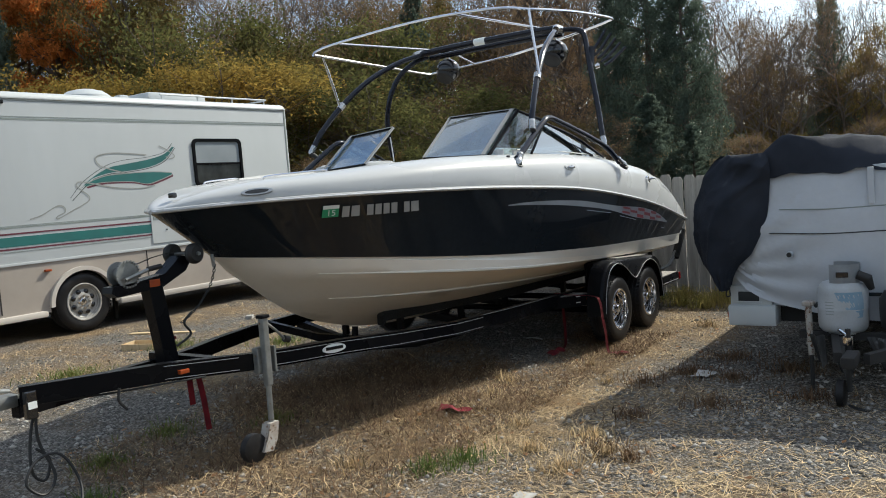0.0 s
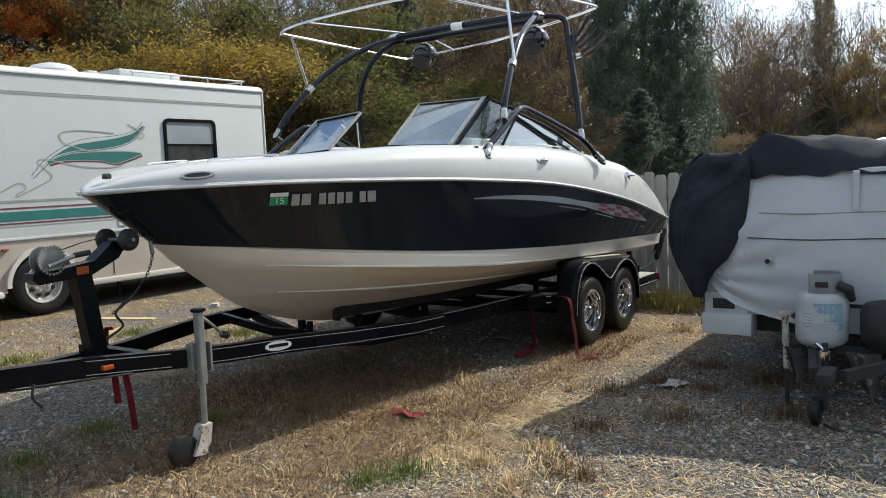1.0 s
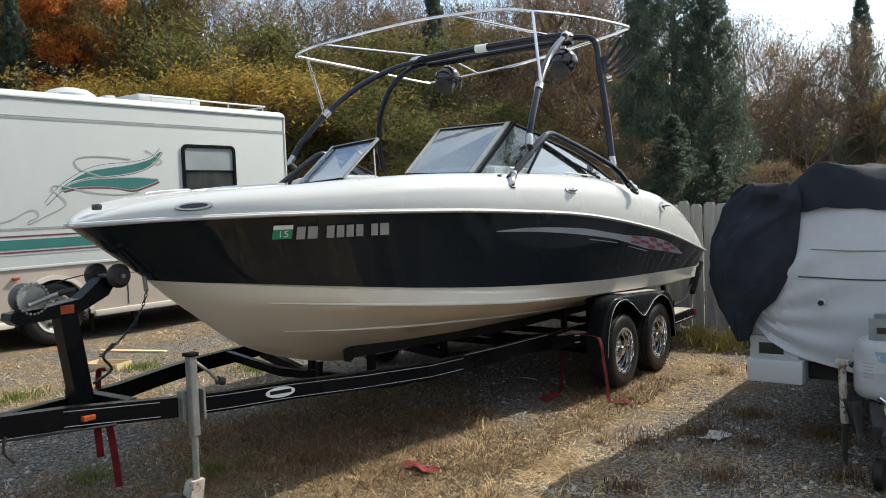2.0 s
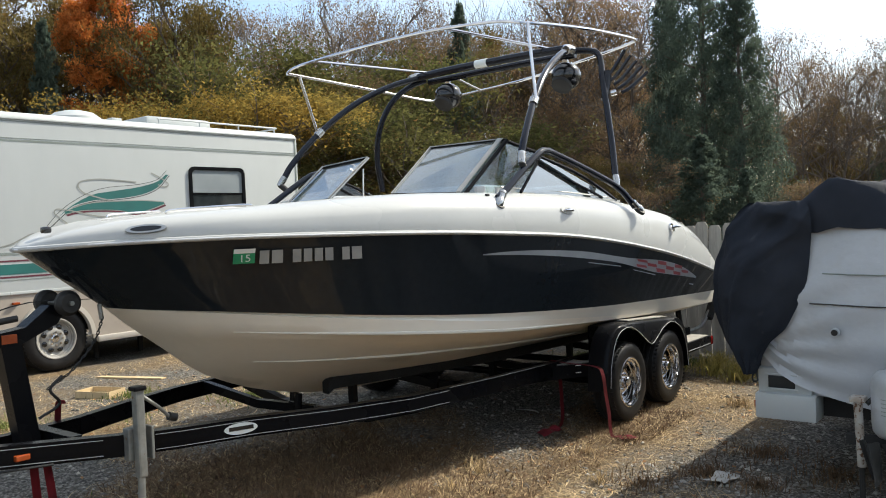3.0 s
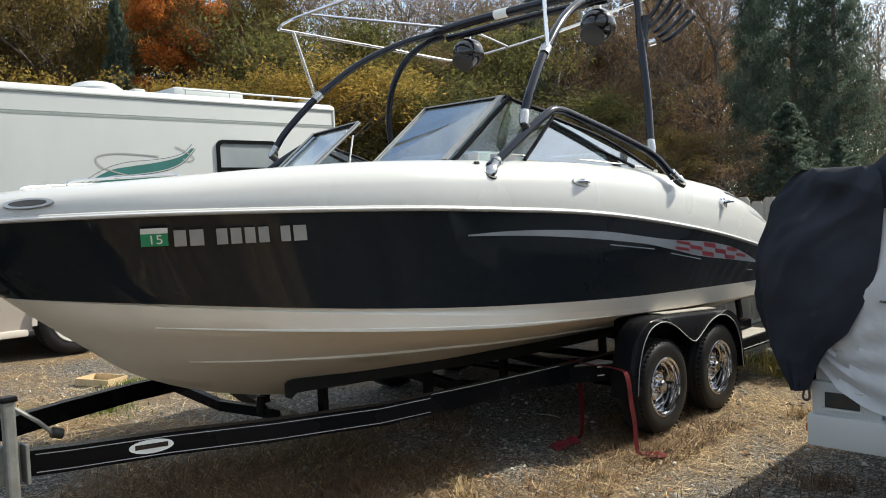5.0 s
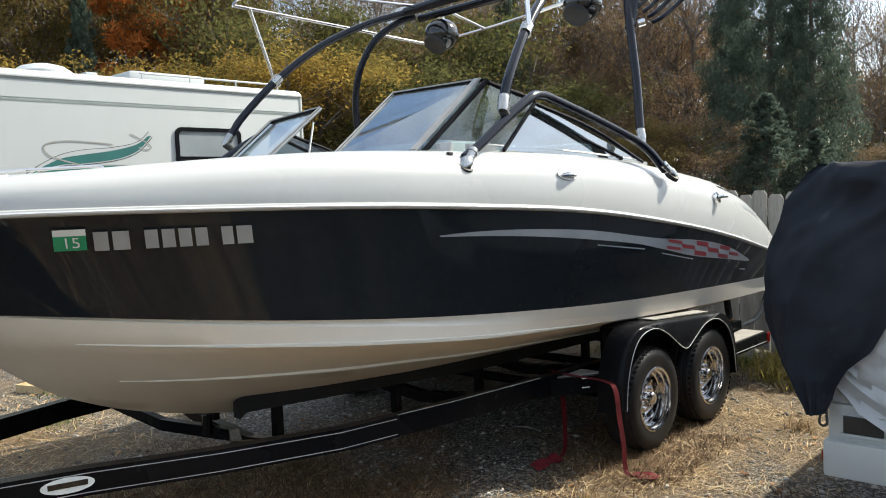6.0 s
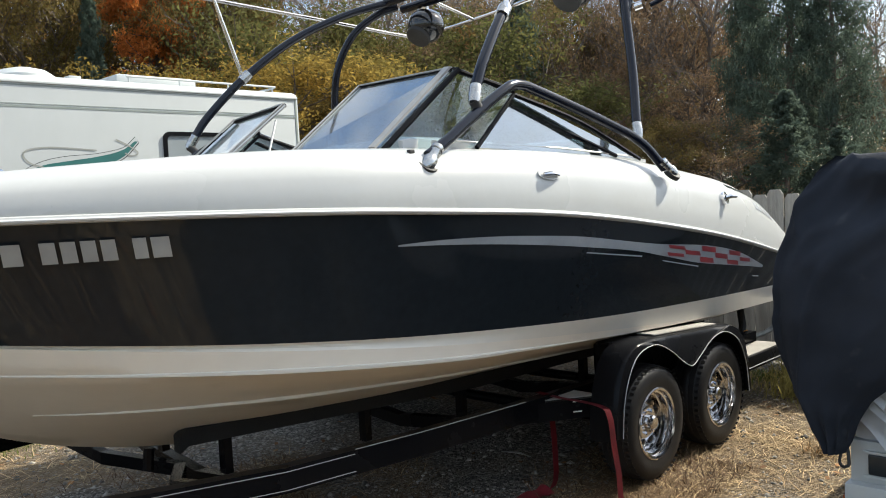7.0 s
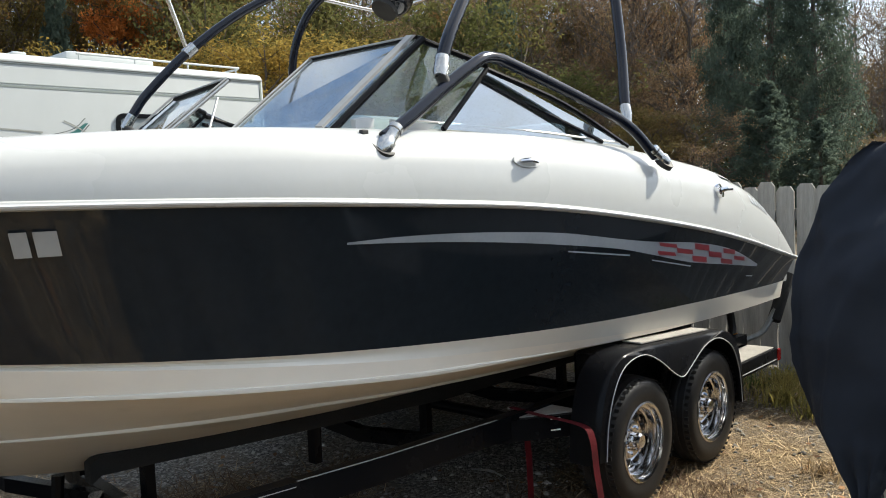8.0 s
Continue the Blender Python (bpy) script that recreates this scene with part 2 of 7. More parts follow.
def link(ob, parent, label=""):
    if parent is not None:
        ob.parent = parent
        OFFSET[ob] = OFFSET.get(parent, Vector())
    return tagged(ob, label)


def part(name, bm, material, parent=None, label="", smooth=False, fix=True):
    """Links a bmesh as one mesh object under a thing or a part."""
    if fix:
        bmesh.ops.recalc_face_normals(bm, faces=bm.faces[:])
    if parent is not None:
        o = OFFSET.get(parent, Vector())
        if o.length:
            bmesh.ops.translate(bm, vec=-o, verts=bm.verts[:])
    me = bpy.data.meshes.new(name)
    bm.to_mesh(me)
    bm.free()
    for m in (material if isinstance(material, (list, tuple)) else [material]):
        me.materials.append(m)
    if smooth:
        me.polygons.foreach_set("use_smooth", [True] * len(me.polygons))
        me.set_sharp_from_angle(angle=radians(38))
    return link(new(name, me), parent, label)


def V(s, v, z):
    """Boat frame (aft, to port, up) to world."""
    return Vector((s, -v, z))


def box(bm, x0, x1, y0, y1, z0, z1, bevel=0.0):
    r = bmesh.ops.create_cube(bm, size=1.0)
    vs = r["verts"]
    for q in vs:
        q.co = Vector((x0 + (q.co.x + 0.5) * (x1 - x0), y0 + (q.co.y + 0.5) * (y1 - y0), z0 + (q.co.z + 0.5) * (z1 - z0)))
    if bevel:
        es = list({e for q in vs for e in q.link_edges})
        bmesh.ops.bevel(bm, geom=es, offset=bevel, segments=2, affect='EDGES', profile=0.6)
    return bm


def a_box(x0, x1, y0, y1, z0, z1, bevel=0.0):
    return box(bmesh.new(), x0, x1, y0, y1, z0, z1, bevel)


def spline(points, n=8):
    """Catmull-Rom through the points, n steps a span."""
    p = [Vector(q) for q in points]
    p = [p[0] * 2 - p[1]] + p + [p[-1] * 2 - p[-2]]
    out = []
    for i in range(1, len(p) - 2):
        a, b, c, d = p[i - 1], p[i], p[i + 1], p[i + 2]
        for k in range(n):
            t = k / n
            out.append(0.5 * ((2 * b) + (c - a) * t + (2 * a - 5 * b + 4 * c - d) * t * t + (3 * b - a - 3 * c + d) * t ** 3))
    out.append(p[-2])
    return out


def tube(bm, pts, r, seg=10, caps=True, flat=1.0):
    """A tube along the points; r is a number or one radius a point."""
    pts = [Vector(p) for p in pts]
    rs = r if isinstance(r, (list, tuple)) else [r] * len(pts)
    up = None
    rings = []
    for i, p in enumerate(pts):
        d = (pts[min(i + 1, len(pts) - 1)] - pts[max(i - 1, 0)])
        d = d.normalized() if d.length > 1e-9 else Vector((0, 0, 1))
        if up is None:
            up = Vector((0, 0, 1)) if abs(d.z) < 0.9 else Vector((1, 0, 0))
        side = d.cross(up).normalized()
        up = side.cross(d).normalized()
        rings.append([bm.verts.new(p + (side * math.cos(a) + up * flat * math.sin(a)) * rs[i]) for a in (2 * math.pi * k / seg for k in range(seg))])
    for a, b in zip(rings, rings[1:]):
        for k in range(seg):
            bm.faces.new((a[k], a[(k + 1) % seg], b[(k + 1) % seg], b[k]))
    if caps:
        bm.faces.new(rings[0][::-1])
        bm.faces.new(rings[-1])
    return bm


def a_tube(pts, r, seg=10, n=0, flat=1.0):
    if n and isinstance(r, (list, tuple)):
        r = [interp(k / n, range(len(r)), r) for k in range(n * (len(pts) - 1) + 1)]
    return tube(bmesh.new(), spline(pts, n) if n else pts, r, seg, flat=flat)


def beam(bm, pts, w, h):
    """A rectangular beam along points (its top's middle line), w wide and h high."""
    pts = [Vector(p) for p in pts]
    rings = []
    for i, p in enumerate(pts):
        d = pts[min(i + 1, len(pts) - 1)] - pts[max(i - 1, 0)]
        side = Vector((d.y, -d.x, 0)).normalized() * (w / 2)
        rings.append([bm.verts.new(q) for q in (p - side, p + side, p + side - Vector((0, 0, h)), p - side - Vector((0, 0, h)))])
    for a, b in zip(rings, rings[1:]):
        for k in range(4):
            bm.faces.new((a[k], a[(k + 1) % 4], b[(k + 1) % 4], b[k]))
    bm.faces.new(rings[0][::-1])
    bm.faces.new(rings[-1])
    return bm


def lathe(bm, profile, at, axis='Y', seg=28, caps=True):
    """A turned body: profile of (radius, along) about an axis through at."""
    at = Vector(at)
    rings = []
    for r, h in profile:
        ring = []
        for k in range(seg):
            a = 2 * math.pi * k / seg
            c, s = r * math.cos(a), r * math.sin(a)
            ring.append(bm.verts.new(at + (Vector((c, h, s)) if axis == 'Y' else Vector((c, s, h)) if axis == 'Z' else Vector((h, c, s)))))
        rings.append(ring)
    for a, b in zip(rings, rings[1:]):
        for k in range(seg):
            bm.faces.new((a[k], a[(k + 1) % seg], b[(k + 1) % seg], b[k]))
    if caps and profile[0][0] > 1e-6:
        bm.faces.new(rings[0][::-1])
    if caps and profile[-1][0] > 1e-6:
        bm.faces.new(rings[-1])
    bmesh.ops.remove_doubles(bm, verts=bm.verts[:], dist=1e-5)
    return bm


def loft(bm, lines, mats=None, close=False):
    """Quads between lines of equally many points."""
    rows = [[bm.verts.new(p) for p in line] for line in lines]
    for j, (a, b) in enumerate(zip(rows, rows[1:])):
        for k in range(len(a) - 1):
            f = bm.faces.new((a[k], a[k + 1], b[k + 1], b[k]))
            if mats:
                f.material_index = mats[j]
    return rows


def plate(bm, pts, depth):
    """A flat outline given thickness along the vector depth."""
    depth = Vector(depth)
    lo = [bm.verts.new(Vector(p)) for p in pts]
    hi = [bm.verts.new(Vector(p) + depth) for p in pts]
    n = len(pts)
    bm.faces.new(lo[::-1])
    bm.faces.new(hi)
    for k in range(n):
        bm.faces.new((lo[k], lo[(k + 1) % n], hi[(k + 1) % n], hi[k]))
    bmesh.ops.triangulate(bm, faces=[f for f in bm.faces if len(f.verts) > 4])
    return bm


def interp(x, xs, ys):
    return float(np.interp(x, xs, ys))


def raw(name, verts, faces, material, parent=None, label="", kind=""):
    """A mesh from computed arrays: verts (n, 3), faces (m, 3 or 4)."""
    verts, faces = np.asarray(verts, np.float32), np.asarray(faces, np.int32)
    me = bpy.data.meshes.new(name)
    k = faces.shape[1]
    me.vertices.add(len(verts))
    me.vertices.foreach_set("co", verts.ravel())
    me.loops.add(faces.size)
    me.loops.foreach_set("vertex_index", faces.ravel())
    me.polygons.add(len(faces))
    me.polygons.foreach_set("loop_start", np.arange(0, faces.size, k, dtype=np.int32))
    me.update(calc_edges=True)
    me.validate()
    for m in (material if isinstance(material, (list, tuple)) else [material]):
        me.materials.append(m)
    return tagged(link(new(name, me), parent, label), kind=kind)

# ---- ground ----
def ground_height(x, y):
    """Gentle hummocks on a level lot."""
    return 0.035 * noise.noise(Vector((x * 0.35, y * 0.35, 3.1))) + 0.016 * noise.noise(Vector((x * 1.3, y * 1.3, 7.7))) - 0.004


def sig(t):
    return 1 / (1 + math.exp(-max(-40, min(40, t))))


def straw_share(x, y):
    """How much dry grass lies at a place, against bare gravel."""
    v = -y
    strip = math.exp(-((v - 1.35) / 0.85) ** 2) * sig((x + 0.6) * 2.2)
    far = 0.8 * math.exp(-((x - 6.7) / 0.6) ** 2) * sig((v + 1.2) * 2)
    under = 1.05 * math.exp(-((x - 1.7) / 2.1) ** 4 - ((v - 0.15) / 1.1) ** 4)
    front = 0.62 * sig((v - 1.9) * 4) * sig((1.6 - x) * 3)
    back = 0.72 * sig(-(v + 1) * 3)
    n = noise.noise(Vector((x * 0.6, y * 0.6, 1.3))) * 0.55 + noise.noise(Vector((x * 1.9, y * 1.9, 5.3))) * 0.4
    return max(0.0, min(1.0, max(strip, far, under, front, back) * 0.9 + n * 1.1 - 0.2))


def ground_material():
    m = bpy.data.materials.new("gravel_and_dry_grass")
    m.use_nodes = True
    n, l = m.node_tree.nodes, m.node_tree.links
    b = n["Principled BSDF"]
    co = n.new("ShaderNodeTexCoord")
    at = n.new("ShaderNodeAttribute")
    at.attribute_name = "straw"
    vo = n.new("ShaderNodeTexVoronoi")
    vo.inputs["Scale"].default_value = 74.0
    vo2 = n.new("ShaderNodeTexVoronoi")
    vo2.inputs["Scale"].default_value = 130.0
    st = n.new("ShaderNodeMapping")
    st.inputs["Scale"].default_value = (9, 46, 9)
    st.inputs["Rotation"].default_value = (0, 0, 0.7)
    ns = n.new("ShaderNodeTexNoise")
    ns.inputs["Scale"].default_value, ns.inputs["Detail"].default_value = 2.0, 8.0
    ns2 = n.new("ShaderNodeTexNoise")
    ns2.inputs["Scale"].default_value, ns2.inputs["Detail"].default_value = 1.1, 6.0
    for q in (vo, vo2, ns2, st):
        l.new(co.outputs["Object"], q.inputs["Vector"])
    l.new(st.outputs["Vector"], ns.inputs["Vector"])
    def ramp(*stops):
        r = n.new("ShaderNodeValToRGB")
        e = r.color_ramp.elements
        while len(e) < len(stops):
            e.new(0.5)
        for k, (p, c) in enumerate(stops):
            e[k].position, e[k].color = p, (*c, 1)
        return r
    g = ramp((0.0, (0.045, 0.042, 0.037)), (0.4, (0.115, 0.107, 0.094)), (0.75, (0.225, 0.208, 0.182)), (1.0, (0.43, 0.40, 0.355)))
    sep = n.new("ShaderNodeSeparateColor")
    l.new(vo.outputs["Color"], sep.inputs["Color"])
    l.new(sep.outputs["Red"], g.inputs["Fac"])
    s = ramp((0.25, (0.085, 0.056, 0.030)), (0.5, (0.255, 0.165, 0.078)), (0.75, (0.44, 0.33, 0.185)))
    l.new(ns.outputs["Fac"], s.inputs["Fac"])
    fac = n.new("ShaderNodeMath")
    fac.operation = 'ADD'
    k = n.new("ShaderNodeMapRange")
    k.inputs["From Min"].default_value, k.inputs["From Max"].default_value = 0.35, 0.65
    k.inputs["To Min"].default_value, k.inputs["To Max"].default_value = -0.3, 0.3
    l.new(ns2.outputs["Fac"], k.inputs["Value"])
    l.new(at.outputs["Fac"], fac.inputs[0])
    l.new(k.outputs["Result"], fac.inputs[1])
    fac.use_clamp = True
    mx = n.new("ShaderNodeMixRGB")
    l.new(fac.outputs[0], mx.inputs["Fac"])
    l.new(g.outputs["Color"], mx.inputs["Color1"])
    l.new(s.outputs["Color"], mx.inputs["Color2"])
    l.new(mx.outputs["Color"], b.inputs["Base Color"])
    b.inputs["Roughness"].default_value = 0.92
    bu = n.new("ShaderNodeBump")
    bu.inputs["Strength"].default_value, bu.inputs["Distance"].default_value = 1.0, 0.022
    ad = n.new("ShaderNodeMath")
    l.new(vo.outputs["Distance"], ad.inputs[0])
    l.new(vo2.outputs["Distance"], ad.inputs[1])
    l.new(ad.outputs[0], bu.inputs["Height"])
    bu.invert = True
    l.new(bu.outputs["Normal"], b.inputs["Normal"])
    return m


def sheet():
    xs = np.concatenate([[-1500, -500, -150, -60, -30, -15, -9], np.arange(-6, 9.01, 0.15), [11, 14, 20, 30, 60, 150, 500, 1500]])
    ys = np.concatenate([[-1500, -500, -150, -60, -30, -15, -9], np.arange(-6, 9.01, 0.15), [11, 14, 20, 30, 60, 150, 500, 1500]])
    vs, sh = [], []
    for x in xs:
        for y in ys:
            d = max(0, abs(x - 1.5) - 8, abs(y - 1.5) - 8)
            vs.append((x, y, ground_height(x, y) * max(0, 1 - d / 12)))
            sh.append(straw_share(x, y))
    n = len(ys)
    fs = [(i * n + j, (i + 1) * n + j, (i + 1) * n + j + 1, i * n + j + 1) for i in range(len(xs) - 1) for j in range(n - 1)]
    ob = raw("ground", vs, fs, ground_material())
    a = ob.data.attributes.new("straw", 'FLOAT', 'POINT')
    a.data.foreach_set("value", sh)
    ob.data.polygons.foreach_set("use_smooth", [True] * len(ob.data.polygons))
    return tagged(ob, "gravel lot with patches of dry straw grass", "ground", kind="structure")


sheet()
RNG = np.random.default_rng(5)


def scatter(n, x0, x1, y0, y1, want):
    """Random places where want(x, y) beats a draw."""
    out = []
    while len(out) < n:
        x, y = RNG.uniform(x0, x1), RNG.uniform(y0, y1)
        if RNG.random() < want(x, y):
            out.append((x, y, ground_height(x, y)))
    return np.array(out)


def near(x, y):
    """Falls with distance from the walk's side of the lot."""
    d = math.hypot(x + 1.0, y + 3.0)
    return max(0.12, min(1.0, 1.45 - d / 6.5))


# loose stones
pts = scatter(27000, -2.5, 7.0, -5.6, 5.6, lambda x, y: (0.25 + 0.75 * (1 - straw_share(x, y))) * near(x, y))
base = np.array([(1, 0, 0), (-1, 0, 0), (0, 1, 0), (0, -1, 0), (0, 0, 1), (0, 0, -1)], float)
tri = np.array([(0, 2, 4), (2, 1, 4), (1, 3, 4), (3, 0, 4), (2, 0, 5), (1, 2, 5), (3, 1, 5), (0, 3, 5)])
size = RNG.gamma(3.0, 0.0034, len(pts)).clip(0.004, 0.027)
ang = RNG.uniform(0, 6.283, len(pts))
shape = base[None] * (1 + RNG.uniform(-.35, .35, (len(pts), 6, 1))) * np.stack([size, size * RNG.uniform(.6, 1, len(pts)), size * RNG.uniform(.4, .75, len(pts))], 1)[:, None]
ca, sa = np.cos(ang)[:, None], np.sin(ang)[:, None]
vx = shape[..., 0] * ca - shape[..., 1] * sa + pts[:, None, 0]
vy = shape[..., 0] * sa + shape[..., 1] * ca + pts[:, None, 1]
vz = shape[..., 2] + pts[:, None, 2] + 0.15 * size[:, None]
M_STONE = mat("limestone_gravel", (0.36, 0.338, 0.30), (0.16, 0.15, 0.134), 3, 0.85, 0.95, island=0.65, fine=0.15, fscale=200, bump=0.2)
tagged(raw("gravel", np.stack([vx, vy, vz], 2).reshape(-1, 3), (tri[None] + 6 * np.arange(len(pts))[:, None, None]).reshape(-1, 3), M_STONE), "loose grey limestone gravel on the lot", "gravel", kind="stuff")


def blades(name, pts, length, width, rise, material, label, category, curl=0.4):
    """Thin bent blades: each two quads."""
    n = len(pts)
    a = RNG.uniform(0, 6.283, n)
    ln = length[0] + (length[1] - length[0]) * RNG.random(n) ** 1.5
    wd = RNG.uniform(*width, n)
    up = RNG.uniform(*rise, n)
    d = np.stack([np.cos(a) * np.cos(up), np.sin(a) * np.cos(up), np.sin(up)], 1)
    sd = np.stack([-np.sin(a), np.cos(a), np.zeros(n)], 1) * wd[:, None]
    bend = np.stack([np.cos(a + 1.5), np.sin(a + 1.5), np.zeros(n)], 1) * RNG.uniform(-curl, curl, n)[:, None] * ln[:, None]
    drop = np.zeros((n, 3))
    drop[:, 2] = -curl * 0.5 * ln * np.sin(up)
    p0 = pts + np.array([0, 0, 0.003])
    p1 = p0 + d * ln[:, None] * 0.55 + bend * 0.25
    p2 = p0 + d * ln[:, None] + bend + drop
    p2[:, 2] = np.maximum(p2[:, 2], p0[:, 2] + 0.002)
    v = np.stack([p0 - sd, p0 + sd, p1 - sd * .8, p1 + sd * .8, p2 - sd * .2, p2 + sd * .2], 1).reshape(-1, 3)
    f = np.array([(0, 1, 3, 2), (2, 3, 5, 4)])
    return tagged(raw(name, v, (f[None] + 6 * np.arange(n)[:, None, None]).reshape(-1, 4), material), label, category, kind="stuff")


M_STRAW = mat("dry_straw", (0.60, 0.46, 0.265), (0.31, 0.215, 0.115), 2, 0.7, 0.85, island=0.65, transl=0.25)
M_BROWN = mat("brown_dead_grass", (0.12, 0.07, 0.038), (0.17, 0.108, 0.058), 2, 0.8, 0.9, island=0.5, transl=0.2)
M_GRASS = mat("green_weeds", (0.075, 0.12, 0.025), (0.16, 0.17, 0.04), 2, 0.6, 0.75, island=0.45, transl=0.35)
p = scatter(36000, -2.2, 7.0, -5.2, 1.6, lambda x, y: straw_share(x, y) ** 1.5 * near(x, y))
blades("dry_grass", p, (0.03, 0.17), (0.0012, 0.0028), (0.0, 0.35), M_STRAW, "dry straw lying over the gravel", "dry grass")
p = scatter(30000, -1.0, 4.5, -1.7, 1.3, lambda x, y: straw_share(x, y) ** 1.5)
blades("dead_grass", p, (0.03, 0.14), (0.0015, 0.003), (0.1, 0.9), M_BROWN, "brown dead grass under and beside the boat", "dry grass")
p = scatter(9000, -1.2, 2.6, -4.6, -1.9, lambda x, y: .4)
blades("straw_chips", p, (0.02, 0.09), (0.0014, 0.0034), (0.0, 0.25), M_STRAW, "short straw chips strewn over the gravel", "dry grass")
p = scatter(9000, -2.0, 7.0, 1.5, 5.6, lambda x, y: straw_share(x, y) * 0.8)
blades("far_straw", p, (0.05, 0.2), (0.002, 0.004), (0.0, 0.4), M_STRAW, "thin straw on the gravel beside the motorhome", "dry grass")


def tufts(name, spots, n, length, material, label, width=(0.0018, 0.004)):
    q = []
    for x, y, r in spots:
        k = int(n * (r / 0.2) ** 1.3)
        rr, aa = np.abs(RNG.normal(0, r * .55, k)), RNG.uniform(0, 6.283, k)
        for a_, r_ in zip(aa, rr):
            xx, yy = x + r_ * math.cos(a_), y + r_ * math.sin(a_)
            q.append((xx, yy, ground_height(xx, yy)))
    return blades(name, np.array(q), length, width, (0.6, 1.5), material, label, "grass", 0.5)


tufts("weed_tuft", [(.60, -1.78, .22), (.42, -1.66, .16), (.31, .48, .25), (-.32, .32, .25), (-.75, -.2, .2), (.75, -.1, .2), (2.0, 2.6, .35), (3.1, 2.2, .4), (1.2, 3.2, .4), (3.9, 3.1, .4), (2.6, 3.4, .35), (6.55, -.9, .35), (6.6, -.35, .3), (6.6, -1.6, .35), (6.5, .4, .3), (6.7, -2.2, .3)], 240, (0.03, 0.12), M_GRASS, "green weeds growing through the gravel")
tufts("straw_tuft", [(2.4, -.98, .12), (3.07, -1.47, .10), (2.3, -1.12, .10), (1.9, -1.2, .12), (1.3, -1.75, .16), (.9, -2.05, .2), (1.0, -2.5, .18), (.7, -2.35, .2), (6.5, -.6, .4), (6.55, -1.3, .4), (6.3, -1.9, .3), (.3, -1.2, .15), (4.9, -1.9, .15), (1.25, -2.3, .2), (2.55, -1.85, .12)], 170, (0.04, 0.13), M_STRAW, "upright tufts of dry straw")
M_FENCE_GRASS = mat("yellow_green_grass", (0.22, 0.21, 0.045), (0.42, 0.32, 0.11), 1.6, 0.6, 0.75, island=0.4, transl=0.5)
tufts("tall_grass", [(6.15, -1.25, .22), (6.3, -1.7, .25), (6.0, -1.55, .2), (6.45, -2.1, .25), (6.2, -.75, .22), (6.6, -1.1, .25), (6.75, -1.8, .25), (6.35, -.2, .25), (5.85, -2.0, .18)], 300, (0.10, 0.28), M_FENCE_GRASS, "tall yellow-green grass along the fence foot", (0.002, 0.0045))
tufts("dead_weed", [(1.05, -2.45, .18), (.95, -2.65, .15), (3.0, -2.35, .3), (2.6, -2.1, .22), (3.6, -2.5, .3), (2.15, -2.75, .25), (1.75, -2.35, .2), (3.3, -3.0, .35), (2.5, -3.3, .3), (2.9, -2.7, .2), (2.0, -.6, .3), (1.2, -.5, .3)], 200, (0.03, 0.11), M_BROWN, "dead brown weeds beside the camper")


# fallen leaves, curled, each two triangles
p = scatter(1500, -1.8, 6.8, -4.6, 4.5, lambda x, y: 0.35 + 0.65 * straw_share(x, y))
n_l = len(p)
a = RNG.uniform(0, 6.283, n_l)
d1 = np.stack([np.cos(a), np.sin(a), RNG.uniform(-.3, .3, n_l)], 1) * RNG.uniform(.012, .030, n_l)[:, None]
d2 = np.stack([-np.sin(a), np.cos(a), RNG.uniform(-.2, .5, n_l)], 1) * RNG.uniform(.008, .020, n_l)[:, None]
c0 = p + np.array([0, 0, .014])
v = np.stack([c0 - d1, c0 + d2, c0 + d1, c0 - d2 * .8], 1).reshape(-1, 3)
f = np.array([(0, 1, 2), (0, 2, 3)])
M_LITTER = mat("fallen_leaf_litter", (0.30, 0.15, 0.06), (0.16, 0.08, 0.035), 3, 0.7, 0.85, island=0.6, transl=0.2, spot=(.42, .30, .17), spot_at=.6)
tagged(raw("leaf_litter", v, (f[None] + 4 * np.arange(n_l)[:, None, None]).reshape(-1, 3), M_LITTER), "scattered brown fallen leaves on the ground", "leaves", kind="stuff")

# ---- the boat ----
def smooth_xy(xs, ys):
    """A smooth curve through knots, for interp()."""
    p = spline([(x, y, 0) for x, y in zip(xs, ys)], 10)
    a = np.array([(q.x, q.y) for q in p])
    o = np.argsort(a[:, 0], kind="stable")
    return a[o, 0], a[o, 1]


class Line:
    """One long line of the hull: half breadth and height along the boat."""

    def __init__(self, s, b, z):
        self.s0, self.s1 = s[0], s[-1]
        self.bx, self.by = smooth_xy(s, b)
        self.zx, self.zy = smooth_xy(s, z)

    def at(self, s):
        return max(0.0, interp(s, self.bx, self.by)), interp(s, self.zx, self.zy)

    def u(self, u):
        s = self.s0 + (self.s1 - self.s0) * u
        b, z = self.at(s)
        return s, b, z


RAIL = Line((0, .03, .12, .25, .5, .87, 1.43, 2.0, 2.5, 3.1, 3.7, 4.5, 5.2, 6.0, 6.42),
            (0, .10, .22, .34, .53, .76, 1.0, 1.18, 1.28, 1.37, 1.41, 1.42, 1.385, 1.30, 1.24),
            (1.555, 1.557, 1.562, 1.568, 1.572, 1.572, 1.562, 1.545, 1.52, 1.483, 1.42, 1.31, 1.195, 1.05, .98))
KNUC = Line((.45, .5, .6, .75, .9, 1.3, 1.8, 2.4, 3.1, 3.8, 4.5, 5.2, 6.0, 6.40),
            (0, .09, .20, .34, .46, .72, .95, 1.125, 1.25, 1.305, 1.32, 1.29, 1.22, 1.165),
            (1.222, 1.213, 1.20, 1.183, 1.166, 1.118, 1.063, 1.009, .963, .926, .900, .871, .835, .816))
